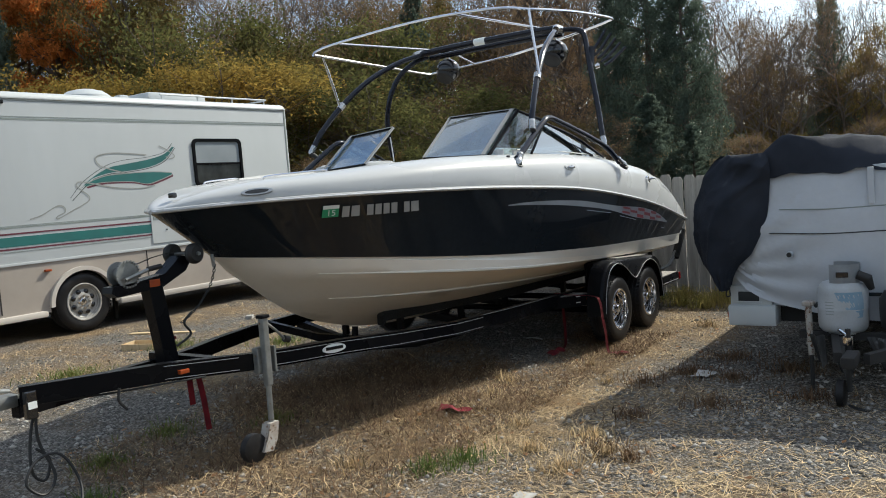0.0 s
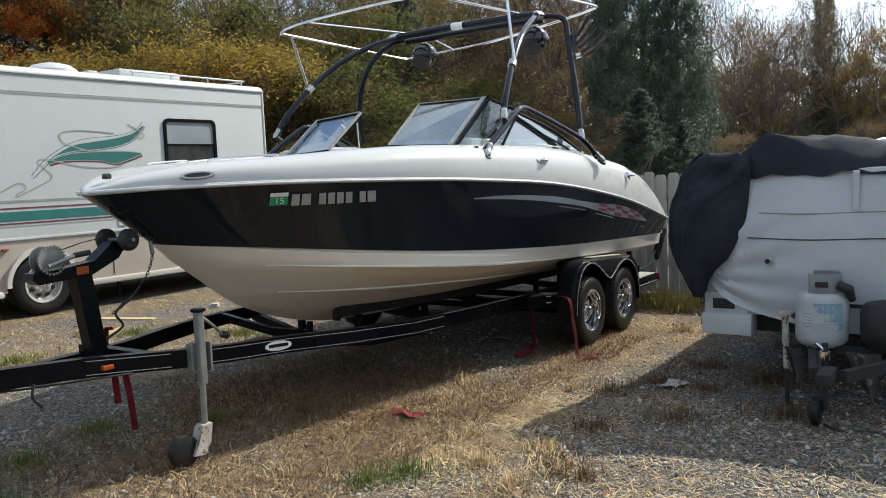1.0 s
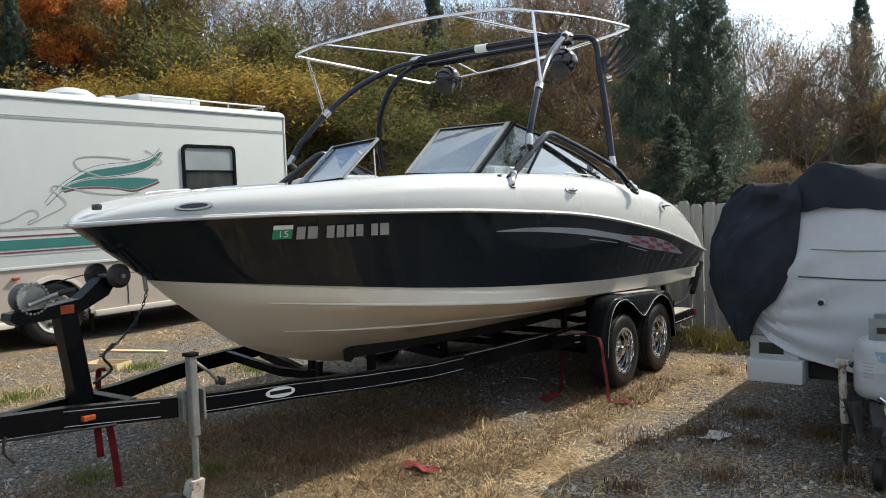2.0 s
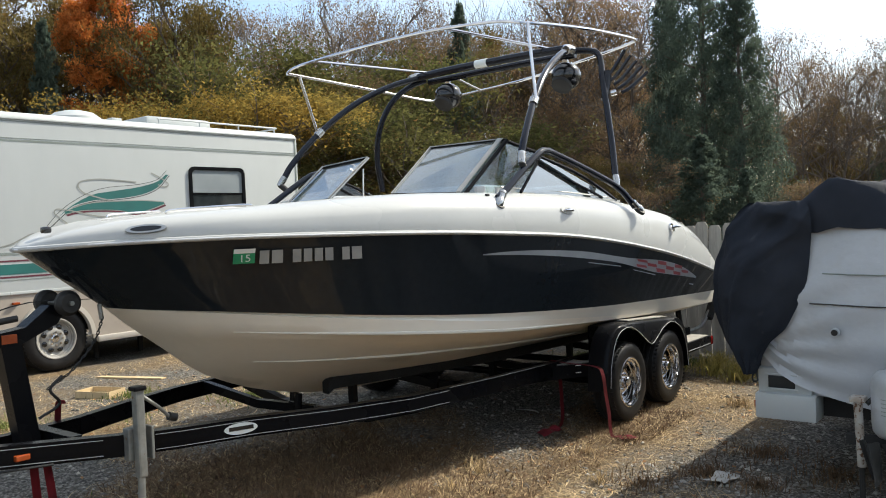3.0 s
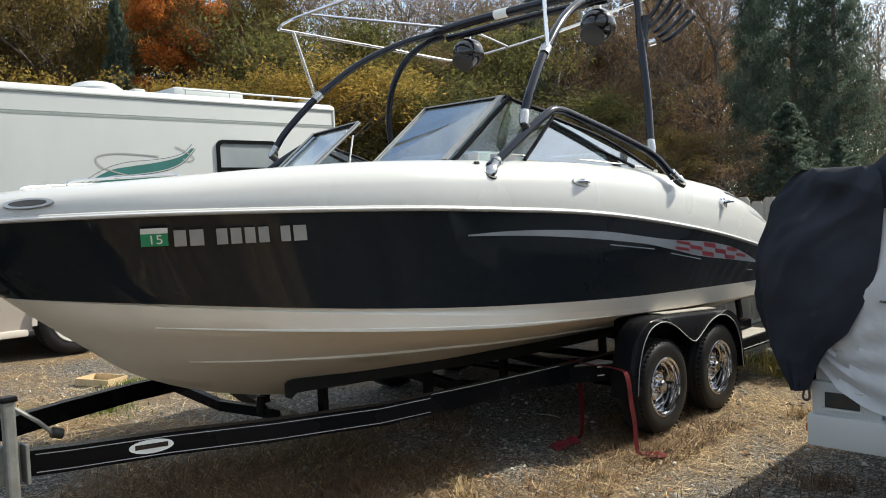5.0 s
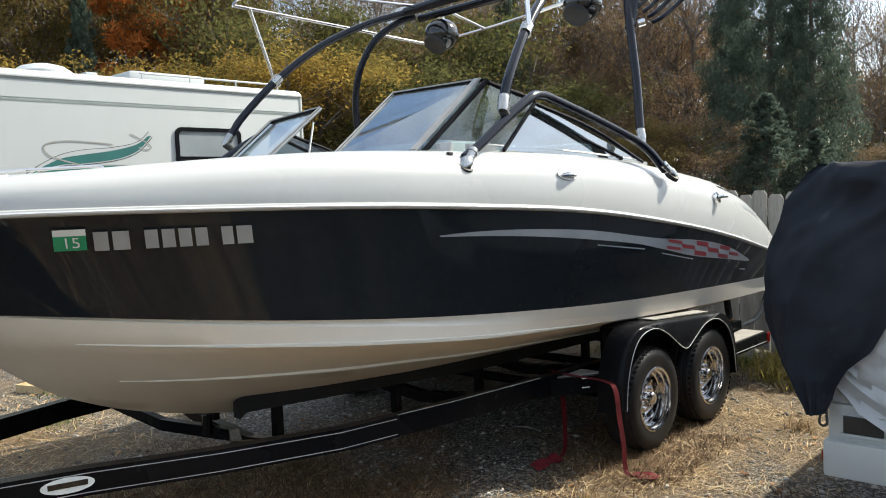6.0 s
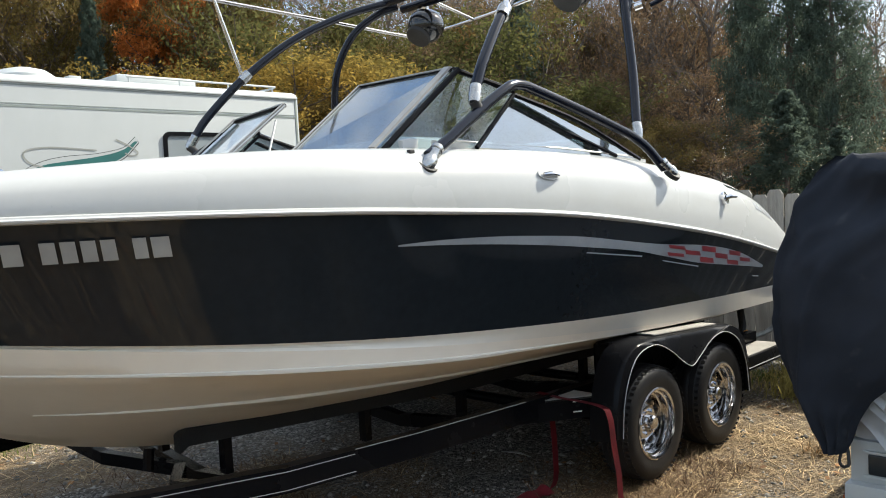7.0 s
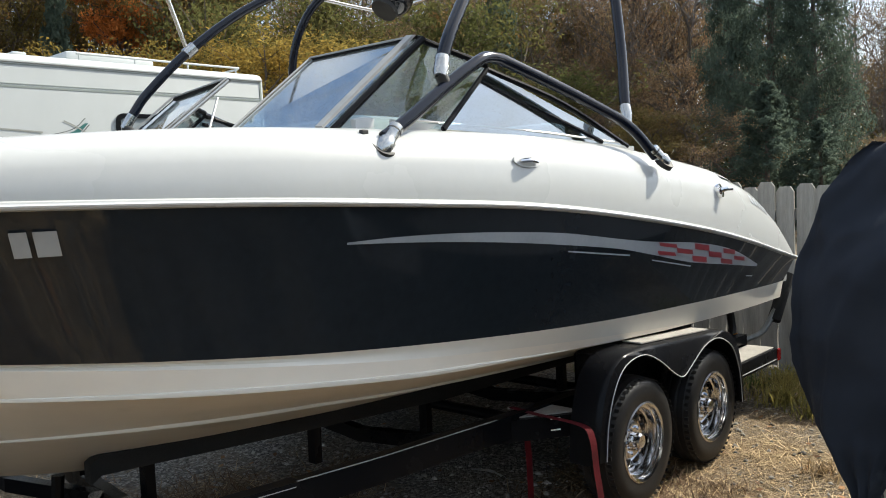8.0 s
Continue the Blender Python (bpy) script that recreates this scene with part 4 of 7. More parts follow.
# ---- wake tower ----
tower = part("wake_tower", a_tube([V(4.26, -0.86, 3.03), V(4.24, -0.4, 3.04), V(4.24, 0.4, 3.04), V(4.26, 0.76, 3.035)], 0.036, 12, 4), M_TOWER, boat, "black tubular wake tower", smooth=True)
part("crossbar", a_tube([V(4.42, -0.86, 3.0), V(4.41, 0, 3.01), V(4.42, 0.76, 3.01)], 0.031, 12, 4), M_TOWER, tower, "", smooth=True)
part("light_patch", a_tube([V(4.235, -0.16, 3.043), V(4.235, -0.03, 3.043)], 0.0375, 12), M_STICKER_WHITE, tower, "pale sticker band", smooth=True)
for sg in (1, -1):
    w = 0.13 if sg < 0 else 0.0
    foot_bar = [V(2.52, sg * 1.20, 1.755), V(2.64, sg * 1.2, 1.82), V(2.89, sg * 1.19, 1.97), V(3.06, sg * 1.185, 2.062), V(3.12, sg * 1.18, 2.086), V(3.19, sg * 1.18, 2.092), V(3.28, sg * 1.185, 2.076), V(3.6, sg * 1.24, 1.98), V(3.9, sg * 1.295, 1.878), V(3.98, sg * 1.315, 1.84), V(4.04, sg * 1.35, 1.785), V(4.12, sg * 1.40, 1.675)]
    fb = part("foot_bar", a_tube(foot_bar, 0.025, 12, 5), M_TOWER, boat, "black side hoop", smooth=True)
    for a, b in ((V(2.49, sg * 1.225, 1.715), V(2.58, sg * 1.20, 1.79)), (V(4.152, sg * 1.430, 1.648), V(4.10, sg * 1.392, 1.715))):
        bm = bmesh.new()
        d = (b - a)
        tube(bm, [a - d * 0.22, a - d * .1, a + d * 0.22, a + d * .34, a + d * .36, a + d * .70, a + d * .72, b], [0.016, 0.030, 0.034, 0.031, 0.027, 0.027, 0.0285, 0.0285], 16)
        part("foot_joint", bm, M_STEEL, fb, "satin steel swivel foot", smooth=True)
        for q in (.76,):
            part("clamp_ring", a_tube([a + d * q, a + d * (q + .05)], .0300, 14), M_RUBBER, fb, "dark clamp ring", smooth=True)
        bm = bmesh.new()
        tube(bm, [a - Vector((0, -sg * 0.012, 0.012)), a + Vector((0, -sg * 0.004, 0.006))], 0.046, 16)
        part("foot_pad", bm, M_RUBBER, fb, "black rubber pad", smooth=True)
    fl = part("front_leg", a_tube([V(2.885, sg * (1.160 + w), 2.065), V(2.98, sg * (1.135 + w), 2.20), V(3.23, sg * (1.06 + w), 2.46), V(3.58, sg * (0.96 + w), 2.73), V(3.96, sg * (0.86 + w), 2.92), V(4.25, sg * (0.77 + w * .7), 3.02)], 0.027, 12, 6), M_TOWER, boat, "", smooth=True)
    part("leg_joint", a_tube([V(2.872, sg * (1.19 + w * .4), 1.945), V(2.862, sg * (1.185 + w * .7), 1.975), V(2.848, sg * (1.18 + w), 2.0)], 0.025, 12), M_RUBBER, fl, "black joint block", smooth=True)
    part("leg_joint", a_tube([V(2.846, sg * (1.181 + w), 1.99), V(2.858, sg * (1.175 + w), 2.015), V(2.888, sg * (1.159 + w), 2.07)], [0.027, 0.030, 0.029], 12), M_STEEL, fl, "satin steel hinge joint", smooth=True)
    part("clamp", a_tube([V(3.205, sg * (1.068 + w), 2.435), V(3.255, sg * (1.052 + w), 2.483)], 0.036, 14), M_STEEL, fl, "satin steel clamp", smooth=True)
    part("top_joint", a_tube([V(4.20, sg * (0.79 + w), 3.01), V(4.27, sg * (0.765 + w), 3.04), V(4.36, sg * (0.76 + w), 3.04)], 0.038, 14, 4), M_STEEL, fl, "satin steel top joint", smooth=True)
    rl = part("rear_leg", a_tube([V(4.10, -1.25, 1.95), V(4.02, -1.23, 2.25), V(4.01, -1.17, 2.55), V(4.09, -1.07, 2.8), V(4.24, -.96, 2.95), V(4.36, -.86, 3.01)] if w else [V(4.07, sg * (1.268 + w), 1.93), V(4.20, sg * (1.18 + w), 2.23), V(4.35, sg * (1.05 + w), 2.7), V(4.44, sg * (0.985 + w), 2.92), V(4.47, sg * (0.94 + w), 3.0), V(4.44, sg * (0.86 + w), 3.03), V(4.36, sg * (0.74 + w), 3.035)], 0.027, 12, 6), M_TOWER, boat, "", smooth=True)
    part("leg_joint", a_tube([V(4.045, sg * (1.295 + w), 1.845), V(4.055, sg * (1.285 + w), 1.885), V(4.075, sg * (1.265 + w), 1.935)], [0.022, 0.028, 0.027], 12), M_STEEL, rl, "satin steel hinge joint", smooth=True)
    # loudspeaker pods
    c = V(4.44, sg * 0.65, 2.84)
    bm = bmesh.new()
    bmesh.ops.create_uvsphere(bm, u_segments=24, v_segments=16, radius=0.128)
    bmesh.ops.scale(bm, vec=(1.12, 1, 0.96), verts=bm.verts[:])
    bmesh.ops.translate(bm, vec=c, verts=bm.verts[:])
    pod = part("speaker_pod", bm, M_HEADSET, boat, "gloss black round speaker pod", smooth=True)
    part("pod_clamp", a_tube([c + Vector((0, 0, 0.11)), c + Vector((-0.01, 0, 0.165))], 0.03, 10), M_CHROME, pod, "", smooth=True)
    bm = bmesh.new()
    tube(bm, [c + Vector((-0.075, 0, -0.075)), c + Vector((-0.092, 0, -0.095)), c + Vector((-0.094, 0, -0.098))], [0.092, 0.088, 0.06], 20)
    part("grille", bm, M_RUBBER, pod, "dark speaker grille", smooth=True)
# board rack on the port rear leg
rack = part("board_rack", a_tube([V(4.34, 1.06, 2.58), V(4.42, 1.06, 2.82)], 0.034, 10), M_TOWER, boat, "black forked board rack", smooth=True)
for k in range(5):
    o = V(4.385 + .022 * k, 1.065 + .022 * k, 2.775 - .034 * k)
    e_ = o + V(.115 + .012 * k, .115 + .012 * k, .215 - .012 * k)
    part("tine", a_tube([o, o.lerp(e_, .35) + V(.004, .004, -.012), e_], [.013, .016, .013], 8, 4), M_TOWER, rack, "padded black tine", smooth=True)
part("rack_knob", a_tube([V(4.40, 1.09, 2.63), V(4.42, 1.13, 2.64)], 0.025, 10), M_CHROME, rack, "polished knob", smooth=True)

# ---- bare bimini frame ----
R_TOP = 0.0125
top = part("bimini_frame", a_tube([V(2.92, -1.23, 2.96), V(2.95, -1.19, 3.0), V(3.02, -1.03, 3.045), V(3.18, -.5, 3.12), V(3.3, 0, 3.16), V(3.37, .45, 3.155), V(3.39, .72, 3.13), V(3.42, .90, 3.09), V(3.62, .99, 3.095), V(4.2, 1.05, 3.135), V(4.85, 1.07, 3.165), V(5.0, 1.05, 3.165)], R_TOP, 8, 6), M_CHROME, boat, "bare polished bimini top frame", smooth=True)
part("frame_tube", a_tube([V(5.0, 1.05, 3.165), V(4.98, .8, 3.11), V(4.86, 0, 2.965), V(4.93, -.75, 2.93), V(4.85, -1.1, 2.90), V(4.72, -1.17, 2.89), V(3.9, -1.2, 2.925), V(2.92, -1.23, 2.96)], R_TOP, 8, 6), M_CHROME, top, "", smooth=True)
for a, b in ((V(3.02, -1.0, 3.045), V(4.30, -.77, 3.065)), (V(3.335, .2, 3.16), V(4.37, .6, 3.07)), (V(4.42, -.55, 3.0), V(4.92, -.6, 2.935))):
    part("stay", a_tube([a, b], 0.011, 8), M_CHROME, top, "", smooth=True)
for a, b in ((V(3.05, -1.22, 2.955), V(3.21, -1.195, 2.47)), (V(3.40, .93, 3.085), V(3.225, 1.085, 2.46))):
    p_ = part("post", a_tube([a, b], 0.0125, 8), M_CHROME, top, "polished support post", smooth=True)

# ---- the trailer ----
trailer = thing("boat_trailer", "black twin-axle boat trailer carrying the boat on gravel", "trailer", V(2.0, 0, 0))
RAIL_T = [(-1.0, .075, .70), (-.3, .37, .69), (.2, .52, .648), (.5, .585, .628), (.88, .66, .61), (1.37, .77, .575), (1.93, .88, .545), (2.6, .96, .536), (3.2, 1.0, .530), (3.7, 1.0, .515), (6.08, 1.0, .47)]
RAIL_S = [(-1.0, -.02, .70), (-.3, .10, .69), (.2, .34, .648), (.5, .47, .628), (.88, .60, .61)] + RAIL_T[5:]
for sg in (1, -1):
    rl = part("side_rail", beam(bmesh.new(), [V(s, sg * v, z - (.07 * max(0, min(1, (1.7 - s) / 1.2)) if sg < 0 else 0)) for s, v, z in (RAIL_T if sg > 0 else RAIL_S)], 0.06, 0.105), M_FRAME_BLACK, trailer, "black steel side rail")
    if sg > 0:
        for dz in (0.014, 0.088):
            for lo, hi in ((-0.32, 0.12), (0.36, 2.25)):
                pts = []
                for s in np.linspace(lo, hi, 60):
                    v = interp(s, [p[0] for p in RAIL_T], [p[1] for p in RAIL_T])
                    z = interp(s, [p[0] for p in RAIL_T], [p[2] for p in RAIL_T])
                    pts.append(V(s - 0.008, v + 0.034, z - dz))
                bm = bmesh.new()
                loft(bm, [pts, [p - Vector((0, 0, 0.0036)) for p in pts]])
                part("pinstripe", bm, M_PINSTRIPE, rl, "thin white pinstripe", fix=False)
        # pale strip on the top outer corner imitates the light caught there
        pts = []
        for s in np.linspace(2.25, 3.3, 14):
            v = interp(s, [p[0] for p in RAIL_T], [p[1] for p in RAIL_T])
            z = interp(s, [p[0] for p in RAIL_T], [p[2] for p in RAIL_T])
            pts.append(V(s, v + 0.028, z + 0.001))
        part("worn_edge", a_tube(pts, 0.003, 6), M_GALV, rl, "bright strip standing in for the highlight on the rail edge", smooth=True)
        # maker's oval: a plain white oval with a dark bar
        o, e = V(0.70, 0.623 + 0.031, 0.567), V(0.90, 0.665 + 0.031, 0.560)
        mid, t = (o + e) / 2, (e - o)
        nrm = Vector((t.y, -t.x, 0)).normalized()
        nrm = nrm if nrm.y < 0 else -nrm
        ring = [mid + t.normalized() * 0.095 * math.cos(a) + Vector((0, 0, 0.030)) * math.sin(a) for a in (2 * math.pi * k / 24 for k in range(24))]
        badge = part("maker_badge", plate(bmesh.new(), [q + nrm * 0.002 for q in ring], nrm * 0.004), M_STICKER_WHITE, trailer, "white oval maker's badge")
        bm = bmesh.new()
        w_ = t.normalized()
        plate(bm, [mid + nrm * 0.007 + w_ * x_ + Vector((0, 0, z_)) for x_, z_ in ((-0.07, -0.008), (0.07, -0.008), (0.07, 0.013), (-0.07, 0.013))], nrm * 0.001)
        part("badge_mark", bm, M_HEADSET, badge, "dark bar on the badge")
        m_ = V(-0.22, 0.40 + 0.024, 0.625)
        part("marker_light", a_box(m_.x - 0.032, m_.x + 0.032, m_.y - 0.018, m_.y + 0.02, m_.z - 0.013, m_.z + 0.013, 0.005), M_AMBER, rl, "amber side marker")
# cross members, bow vee and axles
for s, z, w in ((0.1, .645, .30), (2.05, .50, .88), (3.4, .47, .98), (4.55, .44, .98), (5.9, .44, .98)):
    bm = bmesh.new()
    dip = 0.16 if s > 1.5 else 0.0
    beam(bm, [V(s, -w, z - .01), V(s, -w * .5, z - .01 - dip * .7), V(s, 0, z - .01 - dip), V(s, w * .5, z - .01 - dip * .7), V(s, w, z - .01)], 0.06, 0.07)
    part("cross_member", bm, M_FRAME_BLACK, trailer)
for sg in (1, -1):
    part("vee_arm", beam(bmesh.new(), [V(1.62, -sg * 0.82, .555), V(1.74, -sg * .35, .44), V(1.95, 0, .39)], 0.05, 0.06), M_FRAME_BLACK, trailer, "bent bow support arm")
part("keel_post", a_tube([V(1.79, 0, .40), V(1.80, 0, .50)], 0.026, 8), M_FRAME_BLACK, trailer)
for s in (3.985, 4.755):
    part("axle", a_tube([V(s, -1.22, .30), V(s, 1.22, .30)], 0.032, 10), M_FRAME_BLACK, trailer, smooth=True)
# bunks
for sg in (1, -1):
    for v, z0 in ((0.55, 0.0),):
        bm = bmesh.new()
        pts = [V(1.80, sg * .27, .598), V(1.84, sg * .275, .626), V(2.1, sg * .31, .620), V(2.6, sg * .38, .605), V(3.5, sg * .48, .575), V(6.15, sg * .55, .545)]
        beam(bm, pts, 0.07, 0.075)
        bk = part("bunk", bm, M_CARPET, trailer, "black carpeted bunk board")
    for s, z in ((2.0, .55), (2.75, .53), (3.4, .50), (4.55, .49), (5.9, .48)):
        vb = interp(s, (1.8, 2.6, 3.5, 6.15), (.27, .38, .48, .55))
        part("bunk_bracket", beam(bmesh.new(), [V(s, sg * vb, z), V(s + 0.04, sg * vb, z)], 0.05, 0.17), M_FRAME_BLACK, bk)
# coupler and hitch end
cp = part("coupler", a_box(-1.24, -0.98, -0.05, 0.05, .585, .655, 0.02), M_GALV, trailer, "galvanised hitch coupler", smooth=True)
part("latch_lever", a_tube([V(-1.12, 0, .65), V(-1.07, 0, .685), V(-1.01, 0, .672)], 0.011, 8), M_GALV, cp, smooth=True)
part("brake_plate", a_box(-1.005, -0.945, -0.15, -0.107, .525, .675, 0.008), M_HEADSET, cp, "black actuator plate")
part("tag", a_box(-0.998, -0.950, -0.153, -0.1505, .580, .618), M_STICKER_WHITE, cp, "white tag")
for pts in ([V(-.93, .10, .60), V(-.95, .12, .40), V(-.90, .16, .20), V(-.98, .18, .12), V(-1.06, .16, .20), V(-.98, .14, .30), V(-.86, .16, .30), V(-.80, .22, .14), V(-.86, .3, .02), V(-.95, .34, .008)],
            [V(-.92, .10, .62), V(-.98, .10, .42), V(-1.0, .12, .24), V(-.94, .13, .18), V(-.90, .12, .28), V(-.97, .13, .36)]):
    part("safety_cable", a_tube(pts, 0.008, 6, 6), M_WIRE, trailer, "hanging black cable", smooth=True)
part("wiring", a_tube([V(-.9, .11, .59), V(-.6, .25, .575), V(-.3, .40, .575), V(-.1, .47, .57)], 0.006, 6, 5), M_WIRE, trailer, "loose wiring", smooth=True)
part("hook", a_tube([V(-.56, .30, .60), V(-.57, .30, .53), V(-.53, .31, .47)], 0.008, 6, 3), M_WIRE, trailer, smooth=True)
# winch post, arm, winch, bow rollers
post = part("winch_post", beam(bmesh.new(), [V(-.13, 0, 1.10), V(-.04, 0, 1.10)], 0.09, 0.001), M_FRAME_BLACK, trailer, "black winch post")
bm = bmesh.new()
lo, hi = [], []
for dx, dy in ((-.05, -.045), (.05, -.045), (.05, .045), (-.05, .045)):
    lo.append(Vector((0.0 + dx, dy, .58)))
    hi.append(Vector((-.075 + dx, dy, 1.12)))
loft(bm, [lo + lo[:1], hi + hi[:1]])
part("post_tube", bm, M_FRAME_BLACK, post)
arm = part("winch_arm", plate(bmesh.new(), [V(-.38, .05, 1.10), V(-.34, .05, 1.07), V(-.02, .05, 1.09), V(.16, .05, 1.17), V(.22, .05, 1.25), V(.13, .05, 1.27), V(0.0, .05, 1.17), V(-.2, .05, 1.145), V(-.37, .05, 1.135)], V(0, -.10, 0)), M_FRAME_BLACK, post, "black bow-stop arm")
part("reflector", a_box(-.12, -.045, -.056, -.0505, 1.10, 1.145, 0.002), M_AMBER, post, "orange reflector")
for sg in (1, -1):
    bm = bmesh.new()
    lathe(bm, [(0.02, -.032), (.048, -.032), (.066, -.012), (.066, .012), (.048, .032), (.02, .032)], V(.19, sg * .11, 1.275), 'Y', 22)
    part("bow_roller", bm, M_RUBBER, post, "black rubber bow roller", smooth=True)
part("roller_pin", a_tube([V(.19, -.16, 1.275), V(.19, .16, 1.275)], 0.012, 8), M_GALV, post)
bm = bmesh.new()
lathe(bm, [(0.02, -.05), (.076, -.05), (.076, -.042), (.045, -.04), (.045, .04), (.076, .042), (.076, .05), (.02, .05)], V(-.26, 0, 1.20), 'Y', 24)
wn_ = part("winch", bm, M_GALV, trailer, "galvanised hand winch with gear drum", smooth=True)
bm = bmesh.new()
for k in range(24):
    a = 2 * math.pi * k / 24
    c = V(-.26 + .078 * math.cos(a), .056, 1.20 + .078 * math.sin(a))
    box(bm, c.x - .006, c.x + .006, c.y - .005, c.y + .005, c.z - .006, c.z + .006)
part("gear_teeth", bm, M_GALV, wn_)
part("winch_handle", a_tube([V(-.30, .08, 1.17), V(-.20, .09, 1.20), V(-.14, .09, 1.215)], 0.012, 8), M_GALV, wn_, smooth=True)
part("handle_grip", a_tube([V(-.15, .09, 1.215), V(-.06, .10, 1.225)], 0.016, 10), M_RUBBER, wn_, "dark hand grip", smooth=True)
part("winch_strap", a_tube([V(-.22, 0, 1.235), V(.05, 0, 1.29), V(.40, 0, 1.275)], 0.012, 6, 3, 0.2), M_CARPET, wn_, "taut winch strap", smooth=True)
chain = spline([V(.43, .01, 1.17), V(.38, .015, 1.06), V(.30, .02, .97), V(.22, .02, .90), V(.10, .03, .84)], 5)
for k, (q0, q1) in enumerate(zip(chain, chain[1:])):
    d = (q1 - q0) * .62
    sd = Vector((0, .012, 0)) if k % 2 else Vector((.008, 0, .010))
    m_ = (q0 + q1) / 2
    part("chain_link", a_tube([m_ - d, m_ - d * .5 + sd, m_ + d * .5 + sd, m_ + d, m_ + d * .5 - sd, m_ - d * .5 - sd, m_ - d], .003, 5), M_WIRE, post)
part("snap_hook", a_tube([V(.46, 0, 1.26), V(.42, 0, 1.24), V(.43, 0, 1.16)], 0.013, 8), M_GALV, post, smooth=True)
part("loose_strap", a_tube([V(.05, .03, .70), V(.15, .05, .76), V(.10, .06, .84), V(.17, .05, .90)], 0.008, 6, 5), M_WIRE, post, "dangling black cord", smooth=True)
# tongue jack
jack = part("tongue_jack", a_box(.229, .275, -.638, -.592, .44, .87, 0.010), M_GALV, trailer, "galvanised swivel tongue jack")
part("jack_tube", a_tube([V(.25, .615, .46), V(.245, .615, .17)], .018, 12), M_GALV, jack, "narrower inner tube", smooth=True)
part("jack_cap", a_box(.220, .284, -.647, -.583, .86, .882, 0.008), M_FRAME_BLACK, jack)
part("jack_bracket", a_box(.205, .30, -.592, -.54, .52, .68, 0.008), M_GALV, jack, "bolted jack bracket")
part("bracket_plate", a_box(.30, .315, -.64, -.55, .52, .68, 0.004), M_GALV, jack)
part("crank", a_tube([V(.275, .615, .83), V(.36, .615, .76), V(.42, .62, .695)], 0.009, 8), M_GALV, jack, smooth=True)
part("crank_knob", a_tube([V(.41, .62, .705), V(.45, .62, .69)], 0.022, 10), M_RUBBER, jack, "dark crank knob", smooth=True)
part("wheel_fork", plate(bmesh.new(), [V(.275, .65, .215), V(.205, .65, .215), V(.175, .65, .13), V(.135, .65, .055), V(.21, .65, .045), V(.255, .65, .11)], V(0, -.07, 0)), M_RUST, jack, "worn fork plate")
bm = bmesh.new()
lathe(bm, [(0.015, -.03), (.06, -.03), (.09, -.022), (.09, .022), (.06, .03), (.015, .03)], V(.10, .60, .088), 'Y', 20)
part("jack_wheel", bm, M_TYRE, jack, "small black jack wheel", smooth=True)

